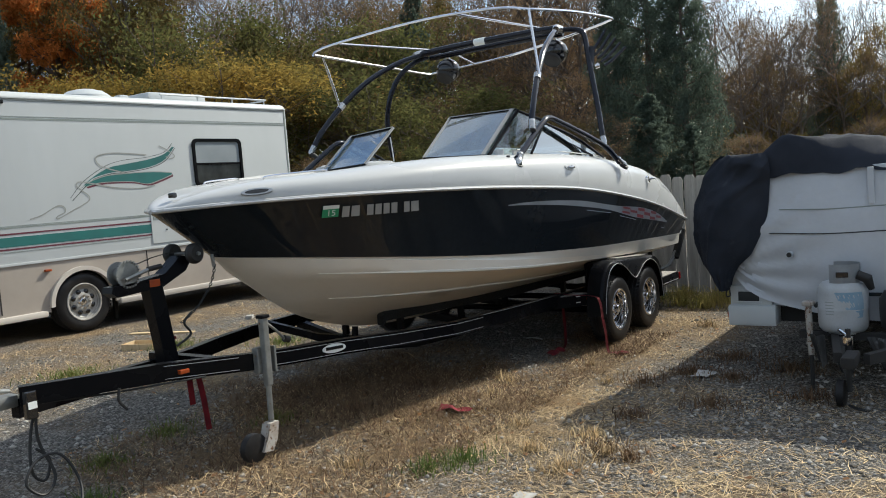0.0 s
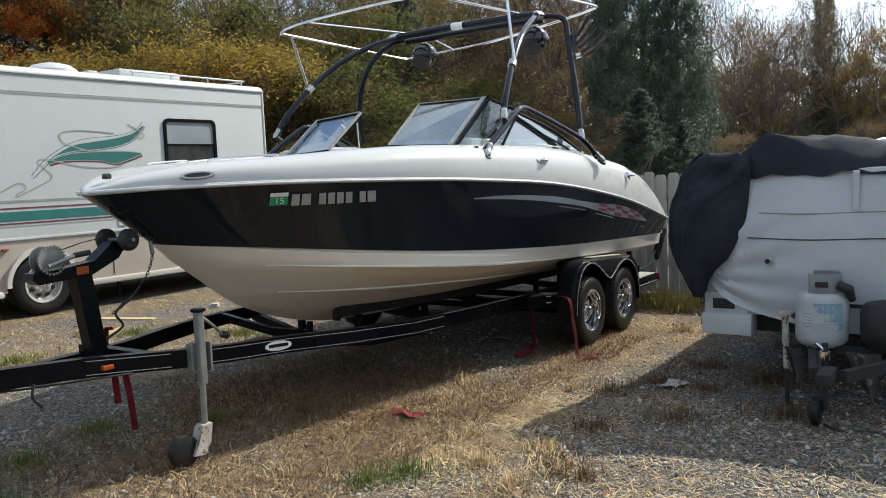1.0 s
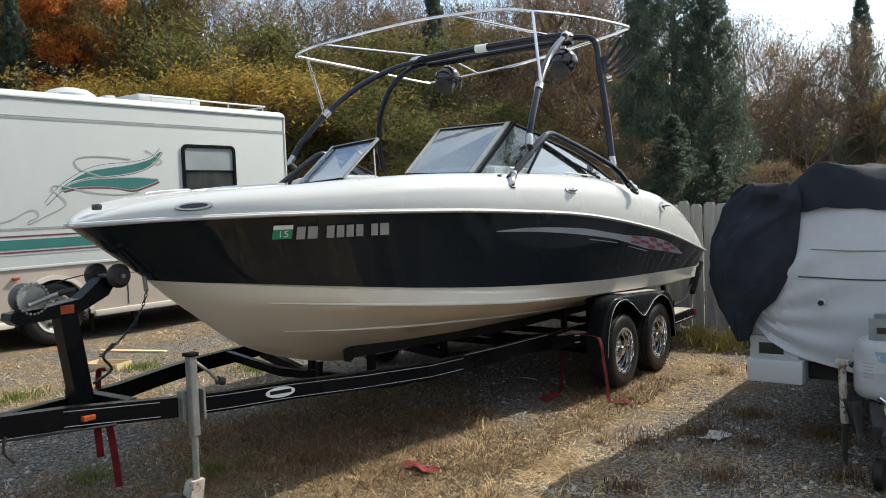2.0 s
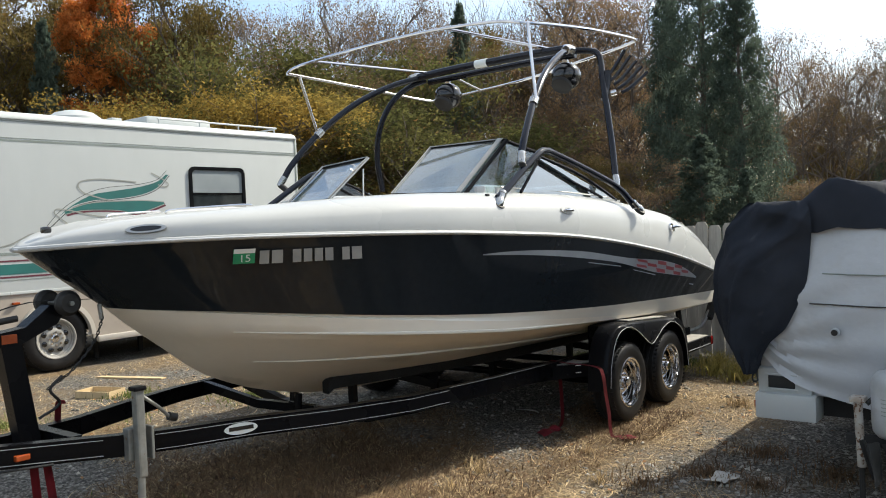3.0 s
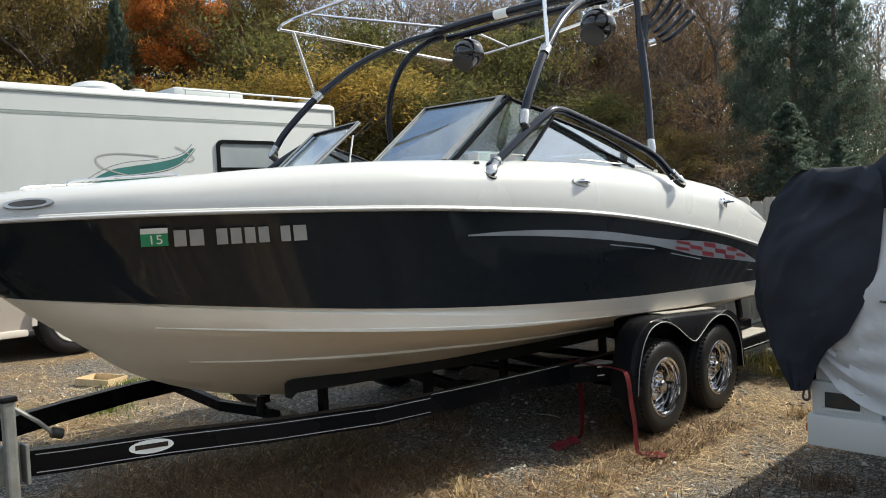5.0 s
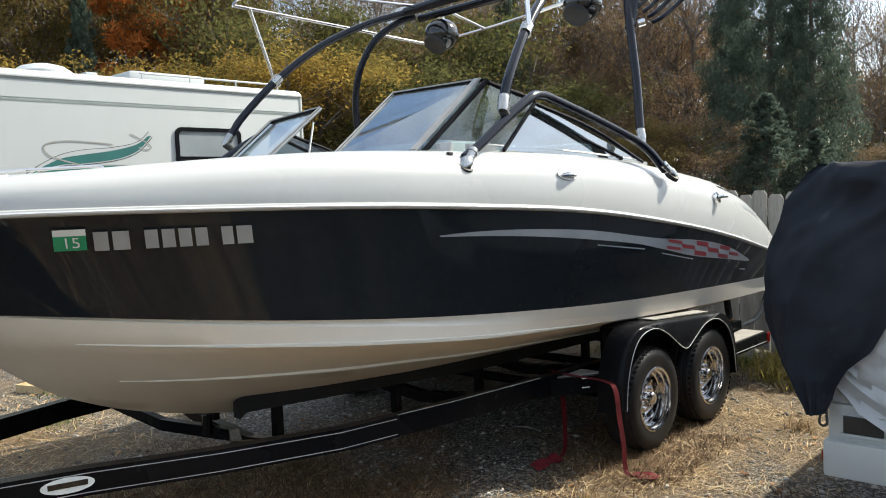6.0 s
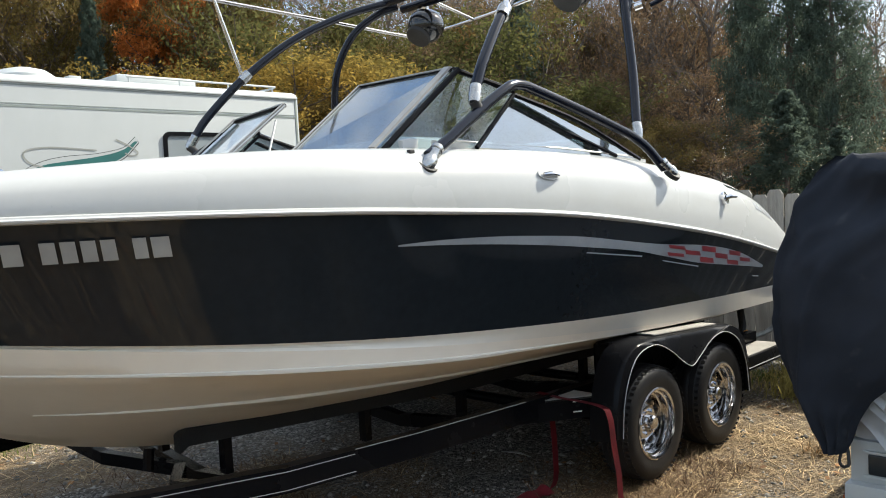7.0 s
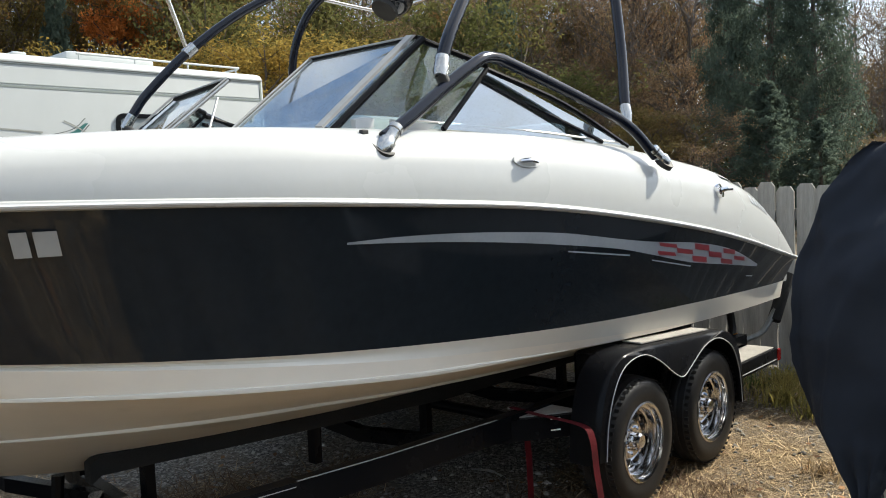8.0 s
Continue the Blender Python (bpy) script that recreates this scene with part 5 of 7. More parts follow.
# fenders and wheels
def fender(sg):
    top_l = [(3.54, .33), (3.56, .50), (3.62, .665), (3.72, .755), (3.86, .782), (4.05, .776), (4.4, .752), (4.75, .73), (4.9, .716), (5.03, .64), (5.10, .48), (5.13, .27)]
    low_l = [(3.59, .33), (3.615, .50), (3.68, .645), (3.78, .73), (3.95, .748), (4.11, .685), (4.24, .605), (4.34, .565), (4.43, .60), (4.60, .682), (4.78, .692), (4.95, .61), (5.04, .46), (5.075, .27)]
    t, b = spline([(x, 0, z) for x, z in top_l], 4), spline([(x, 0, z) for x, z in low_l], 4)
    k = 48
    def pick(c, f):
        x = f * (len(c) - 1)
        i = min(int(x), len(c) - 2)
        return c[i].lerp(c[i + 1], x - i)
    bm = bmesh.new()
    T, L = [pick(t, j / k) for j in range(k + 1)], [pick(b, j / k) for j in range(k + 1)]
    def row(c, v, dz=0):
        return [V(p.x, sg * v, p.z + dz) for p in c]
    mid = [p.lerp(q, 0.15) for p, q in zip(T, L)]
    loft(bm, [row(T, 1.245, .0), row(T, 1.365, .0), row([p.lerp(q, .04) for p, q in zip(T, L)], 1.388), row(mid, 1.40), row(L, 1.405), row(L, 1.39), row(mid, 1.385), row(T, 1.34, -.02), row(T, 1.245, -.02)])
    f = part("fender", bm, M_FRAME_BLACK, trailer, "black double-arched fender", smooth=True)
    W = [p for p in T if p.x > 3.72]
    bm = bmesh.new()
    loft(bm, [row(W, 1.16, -.004), [V(p.x, sg * 1.16, min(p.z - .01, .42)) for p in W], [V(p.x, sg * 1.15, min(p.z - .01, .42)) for p in W], row(W, 1.15, -.004), row(W, 1.16, -.004)])
    loft(bm, [row(W, 1.15, -.002), row(W, 1.25, -.002)])
    part("inner_wall", bm, M_FRAME_BLACK, f, "black inner wheel wall")
    bm = bmesh.new()
    tube(bm, [q + Vector((0, -sg * 0.003, 0)) for q in row(L, 1.407)], 0.0028, 6)
    part("edge_trim", bm, M_PINSTRIPE, f, "thin pale edge trim", smooth=True)
    bm = bmesh.new()
    plate(bm, [V(4.02, sg * 1.25, .782), V(4.02, sg * 1.355, .782), V(4.76, sg * 1.355, .734), V(4.76, sg * 1.25, .734)], V(0, 0, .006))
    part("tread_plate", bm, M_STEP, f, "pale grip tread on fender top")
    bm = bmesh.new()
    plate(bm, [V(3.36, sg * 1.0, .498), V(3.40, sg * 1.03, .498), V(3.70, sg * 1.22, .498), V(3.74, sg * 1.22, .498), V(3.74, sg * 1.0, .498)], V(0, 0, -.10))
    stp = part("front_step", bm, M_FRAME_BLACK, trailer, "black boarding step")
    bm = bmesh.new()
    plate(bm, [V(3.46, sg * 1.03, .504), V(3.70, sg * 1.19, .504), V(3.72, sg * 1.19, .504), V(3.72, sg * 1.03, .504)], V(0, 0, -.005))
    part("grip_pad", bm, M_STEP, stp, "pale grip pad")
    if sg > 0:
        part("marker_light", plate(bmesh.new(), [V(3.655, 1.195, .448), V(3.695, 1.22, .448), V(3.695, 1.22, .472), V(3.655, 1.195, .472)], V(-.008, .012, 0)), M_AMBER, stp, "amber marker light")
        for z in (.432, .486):
            part("label", plate(bmesh.new(), [V(3.56, 1.134, z), V(3.60, 1.159, z), V(3.60, 1.159, z + .006), V(3.56, 1.134, z + .006)], V(-.002, .003, 0)), M_STICKER_WHITE, stp)
    bm = bmesh.new()
    box(bm, 5.14, 6.10, min(-sg * 1.02, -sg * 1.24), max(-sg * 1.02, -sg * 1.24), .30, .395, 0.008)
    rst = part("rear_step", bm, M_FRAME_BLACK, trailer, "black rear step")
    bm = bmesh.new()
    box(bm, 5.20, 6.06, min(-sg * 1.04, -sg * 1.22), max(-sg * 1.04, -sg * 1.22), .395, .402, 0.002)
    part("grip_pad", bm, M_STEP, rst, "pale grip pad")
    bm = bmesh.new()
    for z in (.318,):
        box(bm, 5.40, 6.07, min(-sg * 1.236, -sg * 1.2425), max(-sg * 1.236, -sg * 1.2425), z, z + .006)
    part("pinstripe", bm, M_PINSTRIPE, rst)
    part("tail_light", a_box(6.07, 6.115, min(-sg * 1.12, -sg * 1.25), max(-sg * 1.12, -sg * 1.25), .31, .39, 0.006), M_RED_LENS, rst, "red tail light")


for sg in (1, -1):
    fender(sg)


def road_wheel(at, r, w, parent, sg, name="wheel", lugs=6, spokes=8, rim_r=0.56, lift=0.0, shine=None):
    """Tyre, dished rim and hub; its outer face looks along -y when sg is 1."""
    c = Vector(at)
    q = -sg
    bm = bmesh.new()
    h = w / 2
    prof = [(r * rim_r, -h * .86), (r * .74, -h), (r * .88, -h * .97), (r * .955, -h * .82), (r * .99, -h * .62), (r * .985, -h * .60), (r, -h * .3), (r * .985, -h * .26), (r, -h * .2), (r, h * .2), (r * .985, h * .26), (r, h * .3), (r * .985, h * .60), (r * .99, h * .62), (r * .955, h * .82), (r * .88, h * .97), (r * .74, h), (r * rim_r, h * .86)]
    lathe(bm, prof + prof[:1], c, 'Y', 44, False)
    wh = part(name, bm, M_TYRE, parent, "black road tyre", smooth=True)
    bm = bmesh.new()
    # tread shoulder blocks
    for k in range(52):
        a = 2 * math.pi * k / 52
        for e in (-1, 1):
            p = c + Vector((math.cos(a) * r * .975, e * h * .80, math.sin(a) * r * .975))
            rr, ta = Vector((math.cos(a), 0, math.sin(a))), Vector((-math.sin(a), 0, math.cos(a)))
            vs = [p + rr * i * .0012 * (r / .305) + Vector((0, j * h * .13, 0)) + ta * l_ * .0085 * (r / .305) for i in (-1, 1) for j in (-1, 1) for l_ in (-1, 1)]
            bv = [bm.verts.new(x_) for x_ in vs]
            for f_ in ((0, 1, 3, 2), (4, 6, 7, 5), (0, 4, 5, 1), (2, 3, 7, 6), (0, 2, 6, 4), (1, 5, 7, 3)):
                bm.faces.new([bv[i] for i in f_])
    tagged(part("tyre_shoulder", bm, M_TYRE, wh), kind="stuff")
    bm = bmesh.new()
    o = h * q
    lathe(bm, [(r * .60, o * .90), (r * .625, o * .93), (r * .60, o * .97), (r * .565, o * .92), (r * .555, o * .70), (r * .52, o * .66), (r * .51, o * .34), (r * .475, o * .30), (r * .465, o * .02), (r * .42, -o * .02), (r * .42, -o * .2), (r * .56, -o * .6), (r * .58, o * .88)], c, 'Y', 40, False)
    rim = part("rim", bm, shine or M_CHROME, wh, "chromed steel rim", smooth=True)
    bm = bmesh.new()
    lathe(bm, [(r * (.47 + lift * .1), o * (lift * 1.6 - .02)), (r * .41, o * (.02 + lift)), (r * .31, o * (.30 + lift)), (r * .23, o * (.36 + lift)), (r * .17, o * (.28 + lift)), (.001, o * (.28 + lift))], c, 'Y', 32, False)
    part("wheel_disc", bm, shine or M_CHROME, wh, "chromed wheel centre", smooth=True)
    for k in range(spokes):
        a = 2 * math.pi * (k + .5) / spokes
        bm = bmesh.new()
        p = c + Vector((math.cos(a) * r * .355, o * (.20 + lift), math.sin(a) * r * .355))
        bmesh.ops.create_uvsphere(bm, u_segments=10, v_segments=6, radius=r * .090)
        bmesh.ops.scale(bm, vec=(1, .6, 1), verts=bm.verts[:])
        bmesh.ops.translate(bm, vec=p, verts=bm.verts[:])
        part("vent_hole", bm, M_HEADSET, wh, "dark vent opening", smooth=True)
    bm = bmesh.new()
    lathe(bm, [(r * .13, o * .25), (r * .125, o * .72), (r * .10, o * .80), (.001, o * .81)], c, 'Y', 20, False)
    part("hub_cap", bm, M_CHROME, wh, "bright hub cap", smooth=True)
    for k in range(lugs):
        a = 2 * math.pi * k / lugs
        p = c + Vector((math.cos(a) * r * .20, o * (.34 + lift), math.sin(a) * r * .20))
        part("lug_nut", a_tube([p, p + Vector((0, o * .16, 0))], r * .032, 6), M_CHROME, wh)
    return wh


for s in (3.985, 4.755):
    for sg in (1, -1):
        road_wheel(V(s, sg * 1.285, .312), 0.313, 0.20, trailer, sg)

# red tie-down straps
for pts in ([V(3.50, .95, .53), V(3.52, 1.08, .512), V(3.51, 1.33, .505), V(3.505, 1.39, 0.46), V(3.505, 1.41, 0.31), V(3.505, 1.43, 0.18), V(3.50, 1.45, .012), V(3.52, 1.52, .008)],
            [V(3.55, 1.0, .42), V(3.56, 1.005, .22), V(3.55, 1.0, .03), V(3.42, .98, .010)],
            [V(-.10, .40, .58), V(-.09, .42, .42), V(-.08, .43, .24)],
            [V(-.15, .38, .58), V(-.14, .38, .40)],
            [V(.45, -.52, .64), V(.45, -.55, .66), V(.46, -.60, .62), V(.45, -.60, .5)]):
    bm = bmesh.new()
    c = spline(pts, 6)
    loft(bm, [[p + Vector((-.018, 0.004, 0)) for p in c], [p + Vector((.018, -0.004, 0)) for p in c]])
    bmesh.ops.solidify(bm, geom=bm.faces[:], thickness=0.003)
    part("tie_strap", bm, M_STRAP, trailer, "red webbing strap", smooth=True)
# rear guide post with pad and roller bracket
for sg in (1, -1):
    gp = part("guide_post", a_tube([V(6.05, sg * .95, .40), V(6.2, sg * 1.0, .42), V(6.33, sg * 1.05, .46), V(6.45, sg * 1.10, .62)], 0.02, 8, 4), M_GALV, trailer, "bent guide post", smooth=True)
    part("guide_pad", a_tube([V(6.42, sg * 1.09, .52), V(6.60, sg * 1.13, .84)], 0.045, 12), M_CARPET, gp, "black carpeted guide pad", smooth=True)
    part("strap_ratchet", a_tube([V(6.15, sg * .88, .62), V(6.10, sg * .92, .50), V(6.04, sg * .93, .42)], 0.028, 8), M_RUBBER, gp, "black stern strap", smooth=True)
    part("strap_tag", a_box(6.05, 6.11, min(-sg * .91, -sg * .96), max(-sg * .91, -sg * .96), .43, .47, .01), M_ORANGE_STRAP, gp, "orange webbing tag")

# ---- motorhome ----
YR = 5.78
rv = thing("motorhome", "white motorhome with tan skirt and teal swoosh graphics, parked on gravel", "motorhome", (3.0, YR + 1.2, 0))
X0, X1, Y1 = -1.2, 7.08, YR + 2.42


def rounded_section(y0, y1, z0, z1, r, n=5, bottom=False):
    """A body section in the yz plane with rounded upper corners."""
    pts = [(y0, z0)]
    for c, a0 in (((y0 + r, z1 - r), math.pi), ((y1 - r, z1 - r), math.pi / 2)):
        for k in range(n + 1):
            a = a0 - k * math.pi / 2 / n
            pts.append((c[0] + r * math.cos(a), c[1] + r * math.sin(a)))
    pts.append((y1, z0))
    return pts


bm = bmesh.new()
sec = rounded_section(YR, Y1, 1.0, 3.16, 0.10)
lines = [[Vector((x, YR + 1.21 + (y - YR - 1.21) * k, 1.0 + (z - 1.0) * q)) for y, z in sec] for x, k, q in ((X0, .98, .995), (X0 + .05, 1, 1), (X1 - .06, 1, 1), (X1 - .015, .992, .996), (X1, .97, .985))]
rows_ = loft(bm, lines)
for r_ in (rows_[0], rows_[-1]):
    bm.faces.new(r_)
bmesh.ops.triangulate(bm, faces=[f for f in bm.faces if len(f.verts) > 4])
part("upper_body", bm, M_RV_WHITE, rv, "white fibreglass side and roof", smooth=True)
# skirt with a wheel opening: panels before and behind it
WX, WZ, WR = 3.03, 0.40, 0.405
low = 0.34
edge = WR + .07
xs_ = [X0, 0.0, 1.5, WX - edge - .001] + [WX - edge * math.cos(a) for a in np.linspace(0, math.pi, 25)] + [WX + edge + .001, 4.6, 6.0, X1 - .02]


def skirt_low(x):
    return low if abs(x - WX) > edge else WZ + (WR + .06) * math.sqrt(max(0.0, 1 - ((x - WX) / edge) ** 2))


bm = bmesh.new()
loft(bm, [[Vector((x, YR + dy, 1.0 if top_ else skirt_low(x))) for x in xs_] for dy, top_ in ((.012, True), (.012, False), (.042, False), (.042, True))])
part("skirt_panel", bm, M_RV_TAN, rv, "tan lower skirt")
bm = bmesh.new()
box(bm, X0, WX - .6, YR + .05, Y1 - .01, .42, 1.0)
box(bm, WX + .6, X1 - .02, YR + .05, Y1 - .01, .42, 1.0)
box(bm, WX - .6, WX + .6, YR + .55, Y1 - .01, .42, 1.0)
part("underbody", bm, M_DARK, rv, "dark underbody")
bm = bmesh.new()
ao = [(WX + (WR + .085) * math.cos(a), WZ + (WR + .075) * math.sin(a)) for a in np.linspace(math.pi, 0, 25)]
ai = [(WX + (WR + .03) * math.cos(a), WZ + (WR + .02) * math.sin(a)) for a in np.linspace(math.pi, 0, 25)]
loft(bm, [[Vector((x, YR + .01, z)) for x, z in ao], [Vector((x, YR - .035, z)) for x, z in ao], [Vector((x, YR - .035, z)) for x, z in ai], [Vector((x, YR + .045, z)) for x, z in ai]])
part("wheel_flare", bm, M_RV_TAN_LIGHT, rv, "light tan wheel arch flare", smooth=True)
for xa, xb in ((X0, WX - WR - .12), (WX + WR + .12, X1 - .02)):
    part("lower_trim", a_box(xa, xb, YR - .02, YR + .05, .29, .37, .02), M_RV_TAN_LIGHT, rv, "light tan lower trim", smooth=True)
    part("belt_rail", a_box(xa, xb, YR - .006, YR + .02, .985, 1.02, .006), M_RV_WHITE, rv, "white belt rail")
part("belt_rail", a_box(WX - WR - .12, WX + WR + .12, YR - .006, YR + .02, .985, 1.02, .006), M_RV_WHITE, rv, "white belt rail")
for za, zb, m, nm in ((1.455, 1.470, M_RV_GREY, "upper_stripe"), (1.478, 1.486, M_RV_GREY, "thin_stripe"), (1.375, 1.395, M_MAROON, "maroon_stripe"), (1.225, 1.345, M_TEAL, "teal_stripe"), (1.185, 1.205, M_MAROON, "maroon_stripe"), (1.155, 1.165, M_RV_GREY, "thin_stripe")):
    for xa, xb in ((X0 + .06, 4.17), (5.02, X1 - .07)):
        part(nm, a_box(xa, xb, YR - .004, YR + .004, za, zb), m, rv, "painted side stripe")
for za, zb in ((2.80, 2.822), (2.835, 2.843), (3.035, 3.047)):
    part("roof_stripe", a_box(X0 + .06, X1 - .07, YR - .004, YR + .004, za, zb), M_RV_GREY, rv, "grey-green roof line")
part("drip_rail", a_box(X0, X1 - .03, YR - .018, YR + .01, 3.06, 3.085, .006), M_RV_WHITE, rv, "white drip rail")
part("corner_trim", a_box(X1 - .075, X1 - .045, YR - .006, YR + .01, 1.02, 3.07, .004), M_RV_GREY, rv, "grey corner trim")
pn = part("service_panel", a_box(4.17, 5.0, YR - .012, YR + .004, 1.06, 1.52, .005), M_RV_WHITE, rv, "white appliance access panel")
for k in range(6):
    part("vent_slat", a_box(4.21 + k * .032, 4.227 + k * .032, YR - .016, YR - .011, 1.40, 1.49), M_RV_GREY, pn, "grey vent slat")
part("panel_lock", a_tube([(4.42, YR - .02, 1.25), (4.42, YR - .01, 1.25)], .012, 8), M_HEADSET, pn)
part("side_marker", a_box(2.52, 2.60, YR - .03, YR + .02, .865, .895, .008), M_AMBER, rv, "amber side marker")
part("skirt_seam", a_box(1.92, 1.935, YR + .006, YR + .016, .40, 1.0), M_DARK, rv)
part("skirt_seam", a_box(4.05, 4.062, YR + .006, YR + .016, .40, 1.0), M_DARK, rv)
part("skirt_latch", a_box(5.55, 5.60, YR + .004, YR + .016, .62, .72, .004), M_HEADSET, rv)
# side window
bm = bmesh.new()
def rrect(x0, x1, z0, z1, r, n=5):
    out = []
    for cx, cz, a0 in ((x1 - r, z1 - r, 0), (x0 + r, z1 - r, 90), (x0 + r, z0 + r, 180), (x1 - r, z0 + r, 270)):
        for k in range(n + 1):
            a = radians(a0 + 90 * k / n)
            out.append((cx + r * math.cos(a), cz + r * math.sin(a)))
    return out
o, i = rrect(5.02, 5.99, 1.845, 2.575, .09), rrect(5.07, 5.94, 1.895, 2.525, .06)
loft(bm, [[Vector((x, YR + .005, z)) for x, z in o + o[:1]], [Vector((x, YR - .022, z)) for x, z in o + o[:1]], [Vector((x, YR - .022, z)) for x, z in i + i[:1]], [Vector((x, YR + .005, z)) for x, z in i + i[:1]]])
win = part("side_window", bm, M_FRAME_BLACK, rv, "black framed sliding window with a drawn blind")
part("pane", a_box(5.06, 5.95, YR - .004, YR + .004, 2.20, 2.53), M_BLIND, win, "pane with pale blind behind")
part("pane", a_box(5.06, 5.95, YR - .004, YR + .004, 1.89, 2.18), M_RVGLASS, win, "dark reflecting pane")
part("sash_bar", a_box(5.06, 5.95, YR - .014, YR - .004, 2.175, 2.205, .003), M_FRAME_BLACK, win)
# swoosh graphics
def ribbon(name, pts, w, m, label, y=.003):
    c = spline([(x, 0, z) for x, z in pts], 8)
    up, lo = [], []
    for k, p in enumerate(c):
        d = (c[min(k + 1, len(c) - 1)] - c[max(k - 1, 0)]).normalized()
        n_ = Vector((-d.z, 0, d.x))
        f = k / (len(c) - 1)
        ww = w(f) if callable(w) else w
        up.append(Vector((p.x, YR - y, p.z)) + n_ * ww / 2)
        lo.append(Vector((p.x, YR - y, p.z)) - n_ * ww / 2)
    bm = bmesh.new()
    loft(bm, [up, lo])
    part(name, bm, m, rv, label, fix=False)


def leaf(name, top, bottom, m, label, y):
    """A painted leaf between an upper and a lower curve on the side wall."""
    rows_ = []
    for c in (top, bottom):
        p = spline([(x, 0, z) for x, z in c], 8)
        n_ = 40
        row = []
        for k in range(n_ + 1):
            f = k / n_ * (len(p) - 1)
            i = min(int(f), len(p) - 2)
            q = p[i].lerp(p[i + 1], f - i)
            row.append(Vector((q.x, YR - y, q.z)))
        rows_.append(row)
    bm = bmesh.new()
    loft(bm, rows_)
    part(name, bm, m, rv, label, fix=False)


UP_T = [(2.99, 1.77), (3.14, 1.93), (3.3, 2.05), (3.57, 2.19), (3.84, 2.255), (4.21, 2.29), (4.52, 2.36), (4.68, 2.49)]
UP_B = [(2.99, 1.76), (3.22, 1.96), (3.35, 2.04), (3.6, 2.10), (3.79, 2.11), (4.08, 2.14), (4.33, 2.19), (4.53, 2.28), (4.70, 2.45)]
LO_T = [(3.21, 1.95), (3.35, 2.01), (3.56, 2.06), (3.87, 2.08), (4.28, 2.09), (4.61, 2.07)]
LO_B = [(3.21, 1.93), (3.4, 1.97), (3.63, 1.98), (3.94, 1.97), (4.18, 1.93), (4.4, 1.98), (4.61, 2.05)]
leaf("swoosh_shadow", [(x - .012, z + .018) for x, z in UP_T], [(x + .015, z - .018) for x, z in UP_B], M_OUTLINE, "dark outline of the upper swoosh", .002)
leaf("swoosh_edge", [(x - .008, z + .012) for x, z in UP_T], [(x + .008, z - .010) for x, z in UP_B], M_RV_WHITE, "white inline of the upper swoosh", .003)
leaf("swoosh_leaf", [(3.12, 1.89), (3.3, 2.03), (3.57, 2.165), (3.84, 2.215), (4.21, 2.27), (4.5, 2.345), (4.66, 2.45)], UP_B[1:], M_TEAL, "teal swoosh leaf", .004)
leaf("swoosh_shadow", LO_T, [(x + .03, z - .03) for x, z in LO_B], M_MAROON, "maroon edge of the lower swoosh", .002)
leaf("swoosh_edge", [(x, z + .012) for x, z in LO_T], [(x + .008, z - .010) for x, z in LO_B], M_RIBBON, "champagne inline of the lower swoosh", .003)
leaf("swoosh_leaf", LO_T, LO_B, M_TEAL, "teal swoosh leaf", .004)
ribbon("swoosh_line", [(4.43, 2.47), (4.56, 2.41), (4.69, 2.32), (4.62, 2.28), (4.53, 2.31)], .016, M_RIBBON, "champagne ribbon line", .0055)
ribbon("swoosh_line", [(4.2, 2.34), (3.93, 2.36), (3.66, 2.37), (3.45, 2.34), (3.4, 2.28), (3.46, 2.2), (3.6, 2.15), (3.83, 2.09)], .017, M_RIBBON, "champagne ribbon line", .0055)
ribbon("swoosh_line", [(2.40, 1.55), (2.56, 1.59), (2.77, 1.69), (2.87, 1.68), (2.88, 1.61), (2.77, 1.56), (2.78, 1.53), (3.01, 1.63), (3.21, 1.72), (3.25, 1.79), (3.15, 1.88), (3.08, 1.94), (3.11, 1.99), (3.23, 1.98), (3.43, 1.94), (3.69, 1.89), (4.05, 1.87), (4.3, 1.9)], .015, M_RIBBON, "champagne ribbon line", .0055)
# roof things
bm = bmesh.new()
lathe(bm, [(.34, 3.14), (.33, 3.19), (.24, 3.255), (.12, 3.285), (.001, 3.295)], (3.62, YR + .42, 0), 'Z', 28)
part("roof_dome", bm, M_RV_WHITE, rv, "white roof dome", smooth=True)
bm = bmesh.new()
box(bm, 4.75, 5.85, YR + .55, YR + 1.25, 3.14, 3.34, .06)
part("air_conditioner", bm, M_RV_WHITE, rv, "white roof air conditioner", smooth=True)
part("roof_vent", a_box(4.05, 4.2, YR + .25, YR + .4, 3.15, 3.22, .02), M_RV_WHITE, rv, smooth=True)
part("roof_rail", a_tube([(4.75, YR + .28, 3.26), (6.9, YR + .28, 3.26), (6.95, YR + .4, 3.26), (6.95, YR + 2.1, 3.26)], .013, 8), M_RV_WHITE, rv, "white roof rail", smooth=True)
for x in (4.78, 5.45, 6.15, 6.85):
    part("rail_post", a_tube([(x, YR + .28, 3.14), (x, YR + .28, 3.26)], .011, 8), M_RV_WHITE, rv)
part("clearance_light", a_box(2.1, 2.22, YR - .03, YR + .01, 2.99, 3.04, .01), M_HEADSET, rv)
wh = road_wheel((WX, YR + .125, WZ), WR, .24, rv, 1, "road_wheel", 8, 8, .6, .40, M_WHEEL)
road_wheel((WX, Y1 - .16, WZ), WR, .24, rv, -1, "road_wheel", 8, 8, .6, .40, M_WHEEL)
for x in (-.3,):
    road_wheel((x, YR + .16, WZ), WR, .24, rv, 1, "road_wheel", 8, 8, .6, .40, M_WHEEL)
